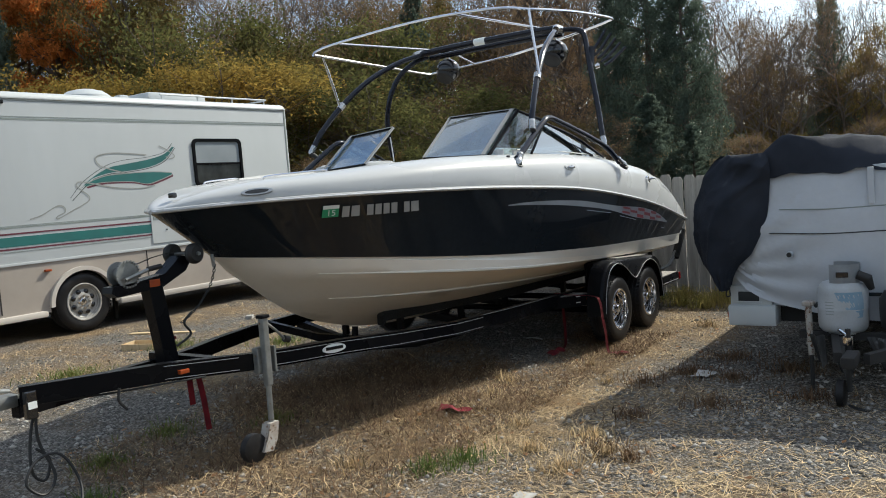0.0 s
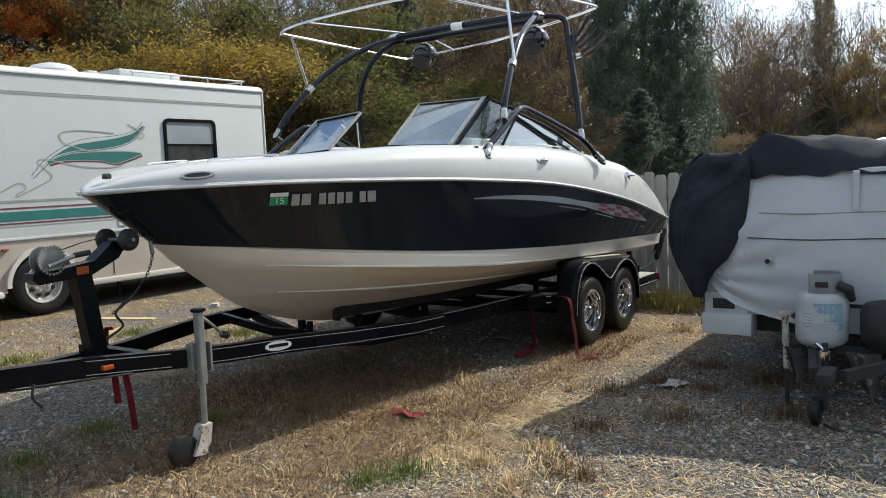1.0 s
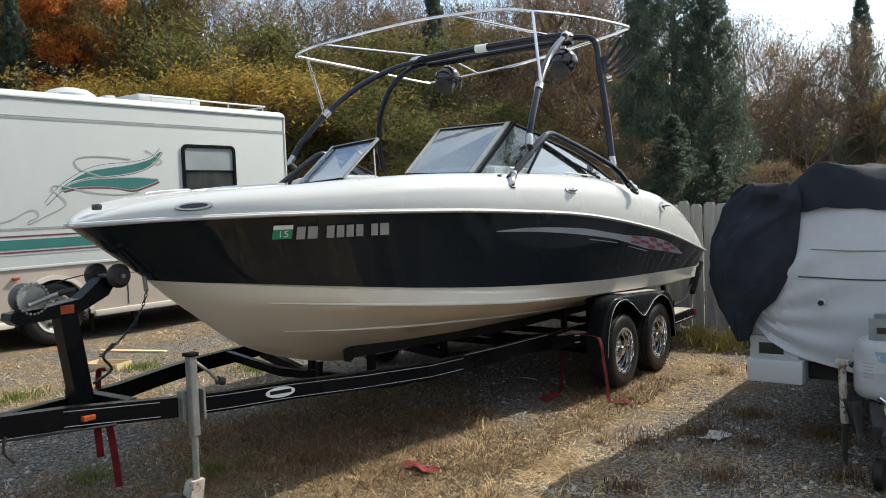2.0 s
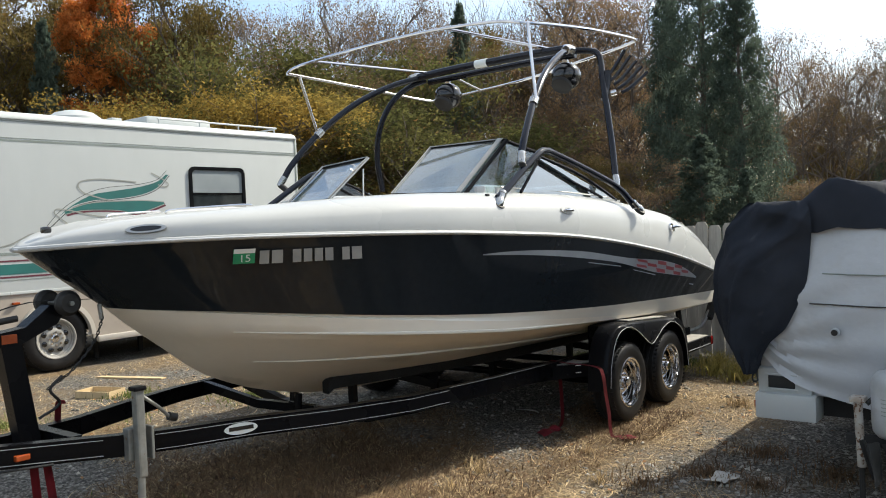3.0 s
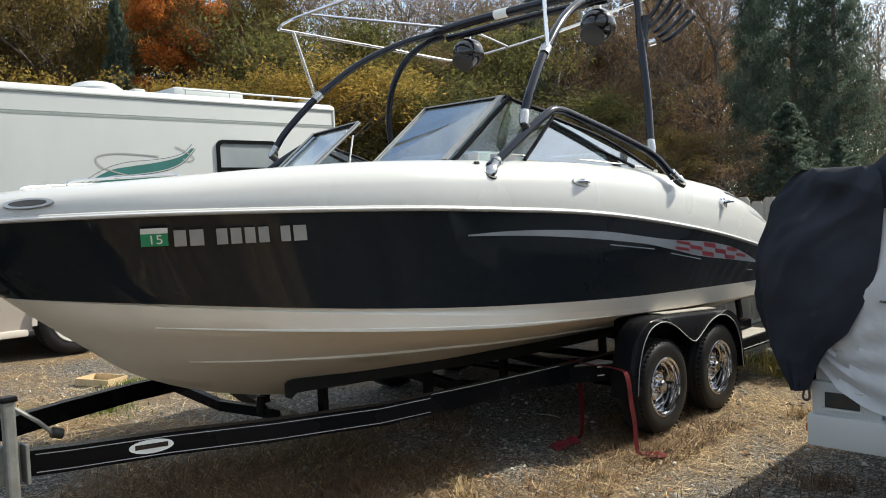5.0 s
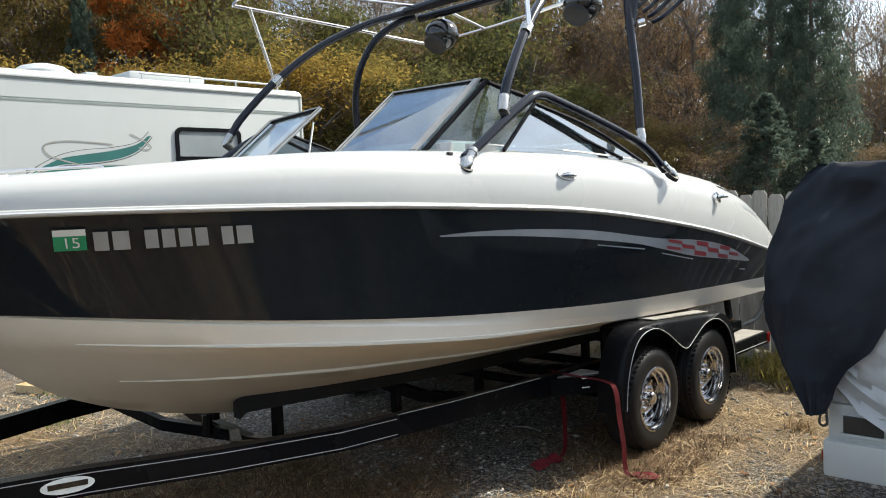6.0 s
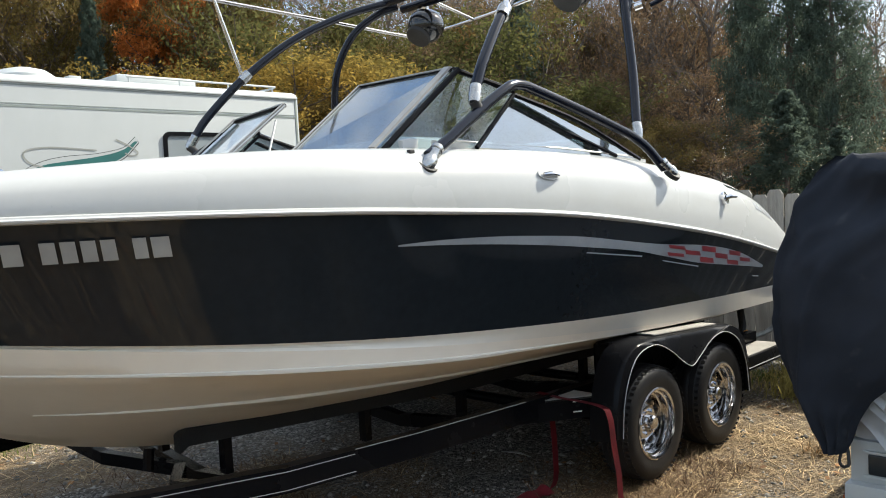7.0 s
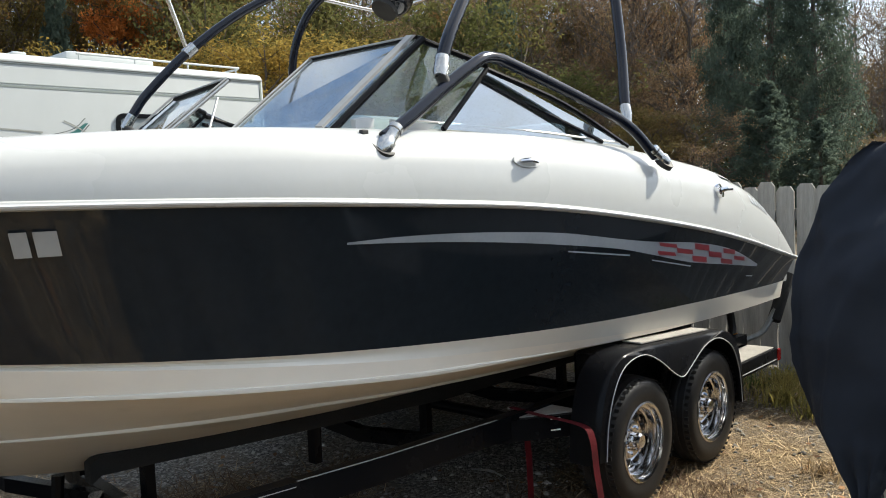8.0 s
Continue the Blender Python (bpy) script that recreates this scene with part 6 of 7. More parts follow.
for x, z0 in ((3.75, .02), (4.4, .02)):
    part("levelling_leg", a_box(x, x + .06, YR + .45, YR + .5, z0, .45, .01), M_DARK, rv)

# ---- covered camper trailer ----
camper = thing("camper_trailer", "white camper trailer under a plastic sheet and black tarp", "camper", V(4.8, 3.75, 0))
CS, CL, CR, CE = 3.05, 2.66, 4.88, 6.7
bm = bmesh.new()
box(bm, CS, CE, -CR, -CL, .52, 1.46, .05)
part("body", bm, M_SHEET, camper, "white camper body", smooth=True)
bm = bmesh.new()
box(bm, CS - .06, CS + .35, -(CL + .33), -(CL - .01), .385, .535, .015)
box(bm, CS - .02, CS + .35, -(CL + .30), -CL, .53, .68, .012)
fb_ = part("front_skirt", bm, M_RV_WHITE, camper, "white front corner step", smooth=True)
part("vent_slot", a_box(CS - .026, CS - .019, -(CL + .21), -(CL + .06), .565, .635, .004), M_RVGLASS, fb_, "dark vent slot")
for z0, z1 in ((.552, .562), (.638, .648)):
    part("vent_frame", a_box(CS - .03, CS - .019, -(CL + .225), -(CL + .045), z0, z1, .003), M_RV_WHITE, fb_, "white vent frame")
part("corner_light", a_box(CS - .045, CS - .005, -(CL + .004), -(CL - .018), .445, .485, .003), M_AMBER, fb_, "small amber lamp")
bm = bmesh.new()
box(bm, CS + .1, CE, -CR + .05, -CL - .05, .40, .53)
part("chassis", bm, M_DARK, camper, "dark chassis")


def wrinkle(p, k, amp):
    return amp * (noise.noise(Vector((p.x * k, p.y * k, p.z * k * .6))) + .5 * noise.noise(Vector((p.x * k * 2.3 + 4, p.y * k * 2.3, p.z * k * 1.4))))


# white sheet hanging over the front, its lower edge sagging
bm = bmesh.new()
lines = []
NV, NZ = 46, 34
for j in range(NZ + 1):
    f = j / NZ
    row = []
    for i in range(NV + 1):
        g = i / NV
        v = CL + .03 + g * (CR - CL - .02)
        zb = interp(v, (2.66, 2.78, 2.9, 3.05, 3.2, 3.4, 3.7, 4.2, 4.9), (.80, .66, .585, .535, .50, .46, .44, .45, .5))
        zt = 1.49 + .05 * g
        z = zt + (zb - zt) * f
        bulge = .05 + .05 * math.sin(math.pi * min(1, f * 1.05)) - .02 * f
        p = V(CS - bulge, v, z)
        low_ = max(0, f - .55) / .45
        da, dr = math.atan2(z - .78, v - 2.60), math.hypot(z - .78, v - 2.60)
        fold = .020 * math.sin(da * 19 + 2 * noise.noise(p * 2.5)) * max(0, 1 - dr / .85) ** .8 * min(1, dr / .12)
        p.x -= wrinkle(p, 2.2, .012) + fold
        row.append(p)
    lines.append(row)
top_row = [p + Vector((.35, 0, .05)) for p in lines[0]]
loft(bm, [[p + Vector((1.6, 0, .06)) for p in lines[0]], top_row] + lines)
sheet_ = part("plastic_sheet", bm, M_SHEET, camper, "taut white plastic sheet, gathered at its lower corner", smooth=True)
for z, x0, x1, m in ((1.065, 2.98, 4.85, M_HEADSET), (1.235, 3.05, 4.85, M_RV_GREY)):
    pts = []
    for v in np.linspace(x0, x1, 24):
        f = (1.5 - z) / (1.5 - .5)
        pts.append(V(CS - .052 - .05 * math.sin(math.pi * f) + .02 * f - .006, v, z + .006 * math.sin(v * 7)))
    part("seam", a_tube(pts, .0045, 6), m, sheet_, "dark horizontal seam")
part("batten", a_box(CS - .10, CS - .075, -3.66, -3.62, 1.25, 1.5, .006), M_SHEET, sheet_, "vertical batten under the sheet")
drain = part("drain_cap", a_tube([V(CS - .125, 3.11, .915), V(CS - .08, 3.11, .915)], .017, 14), M_RUBBER, camper, "dark round outlet", smooth=True)
part("drain_rim", a_tube([V(CS - .116, 3.11, .915), V(CS - .09, 3.11, .915)], .024, 16), M_SHEET, drain, smooth=True)
part("trim_strip", a_box(CS - .105, CS - .09, -3.9, -3.28, .625, .65, .004), M_RVGLASS, camper, "dark trim strip")

# black tarp: a bag tied over the front corner, its outline leaning in to a gathered end
BAG_Z = (.655, .70, .76, .84, .92, 1.04, 1.10, 1.20, 1.30, 1.45, 1.53, 1.60, 1.64)
BAG_L = (2.61, 2.575, 2.535, 2.48, 2.455, 2.425, 2.415, 2.41, 2.415, 2.482, 2.535, 2.60, 2.67)
BAG_R = (2.680, 2.70, 2.72, 2.765, 2.85, 2.91, 2.935, 2.97, 2.985, 3.0, 3.0, 2.99, 2.96)


def bag_row(z, shrink=0.0):
    """The bag's plan at a height: from its free edge on the camper's front round to the side wall."""
    lf, rt = interp(z, BAG_Z, BAG_L), interp(z, BAG_Z, BAG_R)
    back = interp(z, (.655, .8, 1.0, 1.2), (.12, .35, .8, 1.0))
    bulge = interp(z, (.655, .8, 1.1, 1.4, 1.6, 1.64), (.03, .075, .10, .09, .03, .0))
    w = rt - lf
    plan = [(2.955, rt), (2.945 - bulge * .7, rt - .18 * w), (2.935 - bulge, rt - .45 * w), (2.945 - bulge * .8, lf + .26 * w), (3.0 - bulge * .3, lf + .07 * w), (3.08, lf), (3.08 + .30 * back, lf + .03 + .02 * back), (3.08 + .85 * back, min(2.64, lf + .13)), (3.08 + 1.25 * back, 2.67)]
    return [(s_ + (3.3 - s_) * shrink, v_ + (2.85 - v_) * shrink) for s_, v_ in plan]


bm = bmesh.new()
lines = []
for j in range(97):
    f = j / 96
    z = .655 + (1.64 - .655) * min(1, f / .84)
    cap = max(0, (f - .84) / .16)
    pl = spline([(*q, 0) for q in bag_row(z, .75 * cap)], 12)
    row = []
    for k, q in enumerate(pl):
        g = k / (len(pl) - 1)
        p = V(q.x, q.y, z - .05 * cap)
        n_ = Vector((p.x - 3.5, p.y + 2.85, 0)).normalized()
        top_ = max(0, min(1, (z - 1.25) / .35)) * (1 - .5 * cap)
        gather = max(0, min(1, (.86 - z) / .2))
        # creases fan out from the tied corners
        fan = math.atan2(1.70 - z, g - .62)
        crease = (.5 - abs(math.sin(fan * 4.2 + 1.8 * noise.noise(p * 1.7)))) * .045 * min(1, .25 + top_)
        crease += .012 * math.sin(g * 60) * gather
        # long pulls from the gathered end up to the shoulder, and soft rumples between them
        pull = math.sin(g * 21 + (z - .7) * 5.5 + 2.6 * noise.noise(p * 2.1))
        crease += .020 * max(0, pull) ** 5 * (1 - .6 * top_) * min(1, (z - .6) * 3)
        crease += (.014 + .022 * top_) * (.25 - abs(noise.noise(Vector((p.x * 5, p.y * 5, p.z * 9 + p.y * 6)))))
        p += n_ * (wrinkle(p, 2.4, .020) + crease + (.02 + .07 * top_) * (.28 - abs(noise.noise(p * 3.6 + Vector((0, 0, g * 2))))))
        p.z += top_ * .06 * (.3 - abs(noise.noise(p * 4.4))) + cap * .05 * (.3 - abs(noise.noise(p * 7)))
        row.append(p)
    lines.append(row)
loft(bm, lines)
tp = part("black_tarp", bm, M_TARP_BLACK, camper, "black fabric tarp bagged over the corner", smooth=True)
bm = bmesh.new()
lines = []
for i in range(41):
    g = i / 40
    v = 2.82 + g * 2.10
    row = []
    for j in range(22):
        h = j / 21
        ridge = interp(v, (2.8, 2.86, 2.97, 3.11, 3.3, 3.55, 4.0, 4.9), (1.56, 1.59, 1.66, 1.745, 1.735, 1.69, 1.66, 1.66))
        if h < .3:
            a = h / .3
            p = V(CS - .085 + .05 * a * a + .25 * a * max(0, min(1, (v - 3.2) / .4)), v, 1.455 + .03 * g + (ridge - 1.455) * math.sin(a * 1.57))
        else:
            a = (h - .3) / .7
            p = V(CS - .035 + .25 * max(0, min(1, (v - 3.2) / .4)) + 1.3 * a, v, ridge + .03 * g - .05 * a)
        p.x -= wrinkle(p, 3.2, .035)
        p.z += wrinkle(p + Vector((3, 3, 0)), 3.4, .03) + .05 * (.35 - abs(noise.noise(p * 5.2))) + .014 * math.sin(v * 11 + p.x * 4)
        row.append(p)
    lines.append(row)
loft(bm, lines)
part("tarp_top", bm, M_TARP_BLACK, camper, "black tarp lying creased along the roof edge", smooth=True)
part("tie_loop", a_tube([V(2.95, 2.665, .67), V(2.93, 2.66, .63), V(2.925, 2.67, .612), V(2.93, 2.688, .618), V(2.94, 2.685, .645), V(2.95, 2.68, .67)], .0055, 6, 4), M_WIRE, tp, "small black tie loop", smooth=True)
bm = bmesh.new()
box(bm, 3.9, 6.6, -CR + .1, -3.6, 1.5, 1.72, .08)
part("roof_box", bm, M_SHEET, camper, "white roof section", smooth=True)

# drawbar with jack, coupler and post
for a, b in ((V(CS + .1, 3.34, .43), V(2.20, 3.52, .39)), (V(CS + .1, 4.3, .43), V(2.20, 3.68, .39))):
    part("drawbar", beam(bmesh.new(), [a, b], .045, .065), M_DARK, camper, "dark drawbar")
part("front_cross", beam(bmesh.new(), [V(2.75, 3.2, .415), V(2.75, 4.0, .415)], .05, .05), M_DARK, camper)
part("coupler", a_box(2.02, 2.26, -3.64, -3.56, .33, .40, .015), M_DARK, camper, smooth=True)
tj = part("tongue_jack", a_tube([V(2.40, 3.55, .10), V(2.40, 3.55, .50)], .017, 10), M_DARK, camper, "dark tongue jack", smooth=True)
part("jack_collar", a_tube([V(2.40, 3.55, .40), V(2.40, 3.55, .45)], .03, 12), M_CHROME, tj, "bright collar", smooth=True)
part("jack_lever", a_tube([V(2.40, 3.55, .455), V(2.38, 3.50, .50)], .012, 8), M_CHROME, tj, smooth=True)
bm = bmesh.new()
lathe(bm, [(.02, -.03), (.06, -.03), (.085, -.02), (.085, .02), (.06, .03), (.02, .03)], V(2.40, 3.50, .086), 'Y', 20)
part("jack_wheel", bm, M_TYRE, tj, "black jack wheel", smooth=True)
part("stabiliser_leg", a_tube([V(2.742, 3.27, .0), V(2.74, 3.27, .28)], .014, 8), M_DARK, camper, "dark inner leg", smooth=True)
stb = part("stabiliser_post", a_tube([V(2.74, 3.27, .25), V(2.735, 3.265, .42), V(2.73, 3.26, .60)], .022, 10), M_RUST, camper, "rusty white stabiliser post", smooth=True)
part("post_head", a_box(2.69, 2.77, -3.30, -3.225, .59, .62, .01), M_RUST, stb)
part("hose", a_tube([V(2.74, 3.30, .58), V(2.76, 3.335, .61), V(2.77, 3.34, .55), V(2.78, 3.35, .42)], .013, 8, 4), M_WIRE, camper, smooth=True)
part("cable", a_tube([V(2.36, 3.55, .02), V(2.30, 3.65, .012), V(2.35, 3.85, .012), V(2.2, 4.2, .012)], .008, 6, 4), M_WIRE, camper, smooth=True)
M_GRIMY = mat("grimy_plastic", (0.055, 0.054, 0.05), (0.025, 0.024, 0.022), 4, 0.5, 0.7, fine=0.2, fscale=30, bump=.2, spot=(.20, .20, .195), spot_at=.60)
# loose plastic hanging under the drawbar in torn strips
for v0, wide, drop in ((3.32, .10, .20), (3.46, .16, .27), (3.72, .20, .24), (3.98, .12, .16)):
    bm = bmesh.new()
    lines = []
    for i in range(9):
        g = i / 8
        row = []
        for j in range(12):
            h = j / 11
            p = V(2.66 + .03 * math.sin(g * 9) - .07 * h, v0 + (g - .5) * wide * (1 - .55 * h) + .05 * h, .40 - h * drop * (1 - .35 * abs(g - .5)))
            p.x += wrinkle(p, 6, .03)
            row.append(p)
        lines.append(row)
    loft(bm, lines)
    part("plastic_strip", bm, M_GRIMY, camper, "torn grimy plastic hanging below the drawbar", smooth=True)
# gas bottle
tank = thing("propane_tank", "white propane gas bottle with faded blue label on the camper drawbar", "gas bottle", V(2.78, 3.47, .40))
c = V(2.78, 3.47, -.095)
bm = bmesh.new()
prof = [(.09, .505), (.13, .515), (.150, .54), (.156, .58), (.156, .665), (.1575, .67), (.156, .675), (.156, .775), (.150, .81), (.128, .84), (.06, .86), (.001, .862)]
lathe(bm, prof, c, 'Z', 32)
part("cylinder", bm, M_TANK, tank, "white steel cylinder", smooth=True)
bm = bmesh.new()
for r in (.10, .094):
    lathe(bm, [(r, .50), (r, .53)], c, 'Z', 24)
part("foot_ring", bm, M_TANK, tank)
bm = bmesh.new()
rows_ = []
for z in (.845, .87, .96, .968):
    rows_.append([c + Vector((.112 * math.cos(a), .112 * math.sin(a), z)) for a in np.linspace(radians(-215), radians(35), 22)])
loft(bm, rows_)
bmesh.ops.solidify(bm, geom=bm.faces[:], thickness=.004)
part("collar", bm, M_TANK, tank, "white handle collar", smooth=True)
part("hand_hole", a_box(c.x - .117, c.x - .110, c.y - .055, c.y + .02, .79, .825, .003), M_HEADSET, tank, "dark hand hole")
part("valve", a_tube([c + Vector((0, 0, .85)), c + Vector((0, 0, .93))], .022, 10), M_GALV, tank, smooth=True)
part("regulator", a_tube([c + Vector((-.06, -.10, .90)), c + Vector((-.05, -.16, .87)), c + Vector((-.03, -.18, .80))], [.03, .035, .02], 12), M_RUBBER, tank, "dark gas regulator", smooth=True)
bm = bmesh.new()
rows_ = []
for z0, a0, a1 in ((.79, 170, 235), (.74, 178, 240), (.68, 195, 240), (.62, 222, 236)):
    rows_.append([c + Vector((.1565 * math.cos(radians(a)), .1565 * math.sin(radians(a)), z0)) for a in np.linspace(a0, a1, 10)])
loft(bm, rows_)
part("label", bm, M_TANK_BLUE, tank, "faded blue wedge label", fix=False)
for k in range(5):
    z = .64 + k * .02
    bm = bmesh.new()
    loft(bm, [[c + Vector((.1562 * math.cos(radians(a)), .1562 * math.sin(radians(a)), zz)) for a in np.linspace(146, 168, 6)] for zz in (z, z + .005)])
    part("small_print", bm, M_RV_GREY, tank, fix=False)
tank2 = thing("gas_bottle", "dark gas bottle strapped beside the white one", "gas bottle", V(2.75, 3.84, .4))
bm = bmesh.new()
lathe(bm, [(.09, .50), (.14, .56), (.15, .62), (.15, .74), (.12, .79), (.04, .81), (.001, .81)], V(2.75, 3.84, -.095), 'Z', 24)
part("cylinder", bm, M_RUBBER, tank2, smooth=True)

# ---- woods ----
RNG = np.random.default_rng(21)


def leaf_cloud(centres, sizes, counts, leaf, squash=(1, 1, 1), droop=0.0):
    """Leaf quads around clump centres; returns vertices and faces."""
    vs = []
    for c, r, n in zip(centres, sizes, counts):
        d = RNG.normal(0, 1, (n, 3))
        d /= np.linalg.norm(d, axis=1)[:, None]
        p = np.array(c) + d * (r * RNG.random(n)[:, None] ** 0.45) * np.array(squash)
        a = RNG.normal(0, 1, (n, 3))
        a /= np.linalg.norm(a, axis=1)[:, None]
        a[:, 2] -= droop
        b = np.cross(a, RNG.normal(0, 1, (n, 3)))
        b /= np.linalg.norm(b, axis=1)[:, None] + 1e-9
        s = leaf * RNG.uniform(.55, 1.25, n)[:, None]
        mid = np.cross(a, b) * s * .18
        vs.append(np.stack([p - a * s, p + b * s * .75 + mid, p + a * s], 1))
    v = np.concatenate(vs).reshape(-1, 3)
    return v, np.arange(len(v)).reshape(-1, 3)


def grow(bm, base, d, length, r, depth, tips, spread=.55, seg=6, up=.25, kids=(2, 4)):
    """Branches by halves; collects the tips."""
    pts, p, dd = [base], base, d.normalized()
    for k in range(2):
        dd = (dd + Vector(RNG.normal(0, .16, 3)) + Vector((0, 0, up * .2))).normalized()
        p = p + dd * (length / 2)
        pts.append(p)
    tube(bm, pts, [r * (1 - .28 * k) for k in range(3)], 4 if depth > 1 else 3, caps=False)
    tips.append((p, depth))
    if depth == 0:
        return
    for k in range(int(RNG.integers(*kids)) + 1):
        a = RNG.uniform(0, 6.283)
        t = RNG.uniform(.45, 1.0)
        i = min(1, int(t * 2))
        q = pts[i].lerp(pts[i + 1], t * 2 - i)
        out = Vector((math.cos(a), math.sin(a), RNG.uniform(0, .7)))
        grow(bm, q, dd * (1 - spread) + out * spread, length * RNG.uniform(.55, .78), r * .5, depth - 1, tips, spread, seg, up, kids)


M_BARK = mat("grey_bark", (0.13, 0.105, 0.085), (0.075, 0.06, 0.05), 3, 0.9, 1.0, stretch=(3, 3, .6), bump=.6, bscale=25)
M_TWIG = mat("grey_twigs", (0.17, 0.145, 0.125), (0.12, 0.10, 0.087), 3, 0.9, 1.0)
LEAF = {
    "olive": mat("olive_autumn_leaves", (0.145, 0.125, 0.045), (0.19, 0.135, 0.05), .5, .8, .9, island=.32, vary=.2, transl=.55, ior=1.2, spot=(.22, .13, .045), spot_at=.58),
    "brown": mat("russet_oak_leaves", (0.24, 0.15, 0.085), (0.20, 0.15, 0.098), .5, .8, .9, island=.35, vary=.2, transl=.55, ior=1.2, spot=(.19, .15, .07), spot_at=.58),
    "gold": mat("golden_leaves", (0.34, 0.215, 0.05), (0.22, 0.175, 0.048), .6, .8, .9, island=.35, vary=.2, transl=.55, ior=1.2, spot=(.14, .125, .04), spot_at=.57),
    "orange": mat("orange_maple_leaves", (0.62, 0.235, 0.06), (0.50, 0.18, 0.05), .6, .8, .9, island=.3, transl=.5, ior=1.2),
    "green": mat("green_undergrowth_leaves", (0.08, 0.092, 0.032), (0.13, 0.115, 0.042), .6, .8, .9, island=.32, vary=.22, transl=.55, ior=1.2, spot=(.20, .12, .05), spot_at=.60),
    "cedar": mat("dark_cedar_needles", (0.086, 0.118, 0.094), (0.105, 0.133, 0.102), .8, .9, 1.0, island=.12, vary=.12, transl=.6, ior=1.12),
    "far": mat("far_wood_leaves", (0.18, 0.145, 0.07), (0.22, 0.155, 0.085), .3, .85, .95, island=.32, transl=.55, ior=1.2, spot=(.095, .105, .04), spot_at=.5),
}


def make_tree(name, h, crown_r, leaf, per_clump, size, category, label, fill=1.0, trunk=.05, depth=3, low=.3, material=None, thin=1.0, limbs=13):
    """A tree at the origin: limbs, and a crown of leaf clumps at the limbs' ends."""
    t = thing(name, label, category, (0, 0, 0), "trees of the wood")
    bm, tips = bmesh.new(), []
    pts = [Vector((0, 0, -.2))]
    d = Vector((0, 0, 1))
    for k in range(6):
        d = (d + Vector(RNG.normal(0, .07, 3))).normalized()
        pts.append(pts[-1] + d * h * .75 / 6)
    tube(bm, pts, [h * trunk * .36 * (1 - .12 * k) for k in range(7)], 8, caps=False)
    for k in range(limbs):
        f = low + (1 - low) * k / (limbs - 1)
        i = min(5, int(f * 6))
        q = pts[i].lerp(pts[i + 1], f * 6 - i)
        a = k * 2.4 + RNG.uniform(-.4, .4)
        reach = crown_r * (0.55 + .55 * math.sin(math.pi * min(1, .25 + .75 * (f - low) / (1 - low))))
        grow(bm, q, Vector((math.cos(a), math.sin(a), RNG.uniform(.25, .9))), reach * .8, h * .011 * thin * (1.2 - .6 * f), depth - 1, tips, .55)
    part("trunk", bm, material or M_BARK, t, "branching trunk", fix=False)
    ends = [p for p, dp in tips if dp <= 1]
    cs = [tuple(p) for p in ends]
    n = max(3, int(per_clump * fill))
    rad = [crown_r * RNG.uniform(.16, .30) for _ in cs]
    v, f = leaf_cloud(cs, rad, [n] * len(cs), size, (1, 1, .8), .15)
    raw("crown", v, f, LEAF[leaf], t, "loose autumn foliage")
    return t


def make_cedar(name, h, r, n=150, fill=1.0, leaf=.055):
    t = thing(name, "tall dark evergreen cedar behind the fence", "cedar", (0, 0, 0), "cedars of the wood")
    bm = bmesh.new()
    tube(bm, [Vector((0, 0, -.2)), Vector((.05, 0, h * .5)), Vector((0, .05, h))], [h * .018, h * .011, .01], 7, caps=False)
    cs, rad, cnt = [], [], []
    for k in range(n):
        f = (k / n) ** .8
        z = h * (.05 + .93 * f)
        rr = r * (1 - f) ** .75 * RNG.uniform(.55, 1.12) + .12
        a = k * 2.399 + RNG.uniform(-.5, .5)
        end = Vector((math.cos(a) * rr, math.sin(a) * rr, z + rr * .18))
        if k % 2 == 0:
            tube(bm, [Vector((0, 0, z - rr * .1)), end * .6 + Vector((0, 0, z * .38)), end], [.03, .02, .008], 3, caps=False)
        for q in (.5, .78, 1.0):
            cs.append((end.x * q, end.y * q, z + rr * .18 * q - (1 - q) * .1))
            rad.append((.18 + .26 * (1 - f)) * r * .42)
            cnt.append(int((80 + 90 * (1 - f)) * fill))
    part("trunk", bm, M_BARK, t, "dark trunk", fix=False)
    v, fc = leaf_cloud(cs, rad, cnt, leaf, (1, 1, .75), .3)
    raw("crown", v, fc, LEAF["cedar"], t, "dense dark needles")
    return t


PROTO = {
    "olive": make_tree("oak_tree", 9, 2.6, "olive", 130, .06, "oak", "broad oak with olive and brown autumn leaves"),
    "brown": make_tree("oak_tree", 9, 2.5, "brown", 62, .052, "oak", "oak with thin russet autumn leaves"),
    "gold": make_tree("hickory_tree", 6, 2.2, "gold", 90, .052, "hickory", "low tree with golden autumn leaves", low=.12),
    "orange": make_tree("maple_tree", 9, 1.25, "orange", 210, .05, "maple", "upright maple in bright orange autumn leaf", low=.15, limbs=24),
    "green": make_tree("shrub", 4.5, 2.0, "green", 80, .05, "shrub", "tall green and yellowing shrub", low=.04, trunk=.04),
    "bare": make_tree("bare_tree", 9.5, 2.3, "brown", 9, .040, "tree", "nearly bare grey tree with few leaves", depth=4, material=M_TWIG, trunk=.022, thin=.5),
    "cedar": make_cedar("cedar_tree", 10, 2.6),
    "young": make_cedar("cedar_tree", 10, 3.0, 80, .55, .12),
}


EYE_REF = (-1.91, -4.24)
FAR = 1.4
used = set()


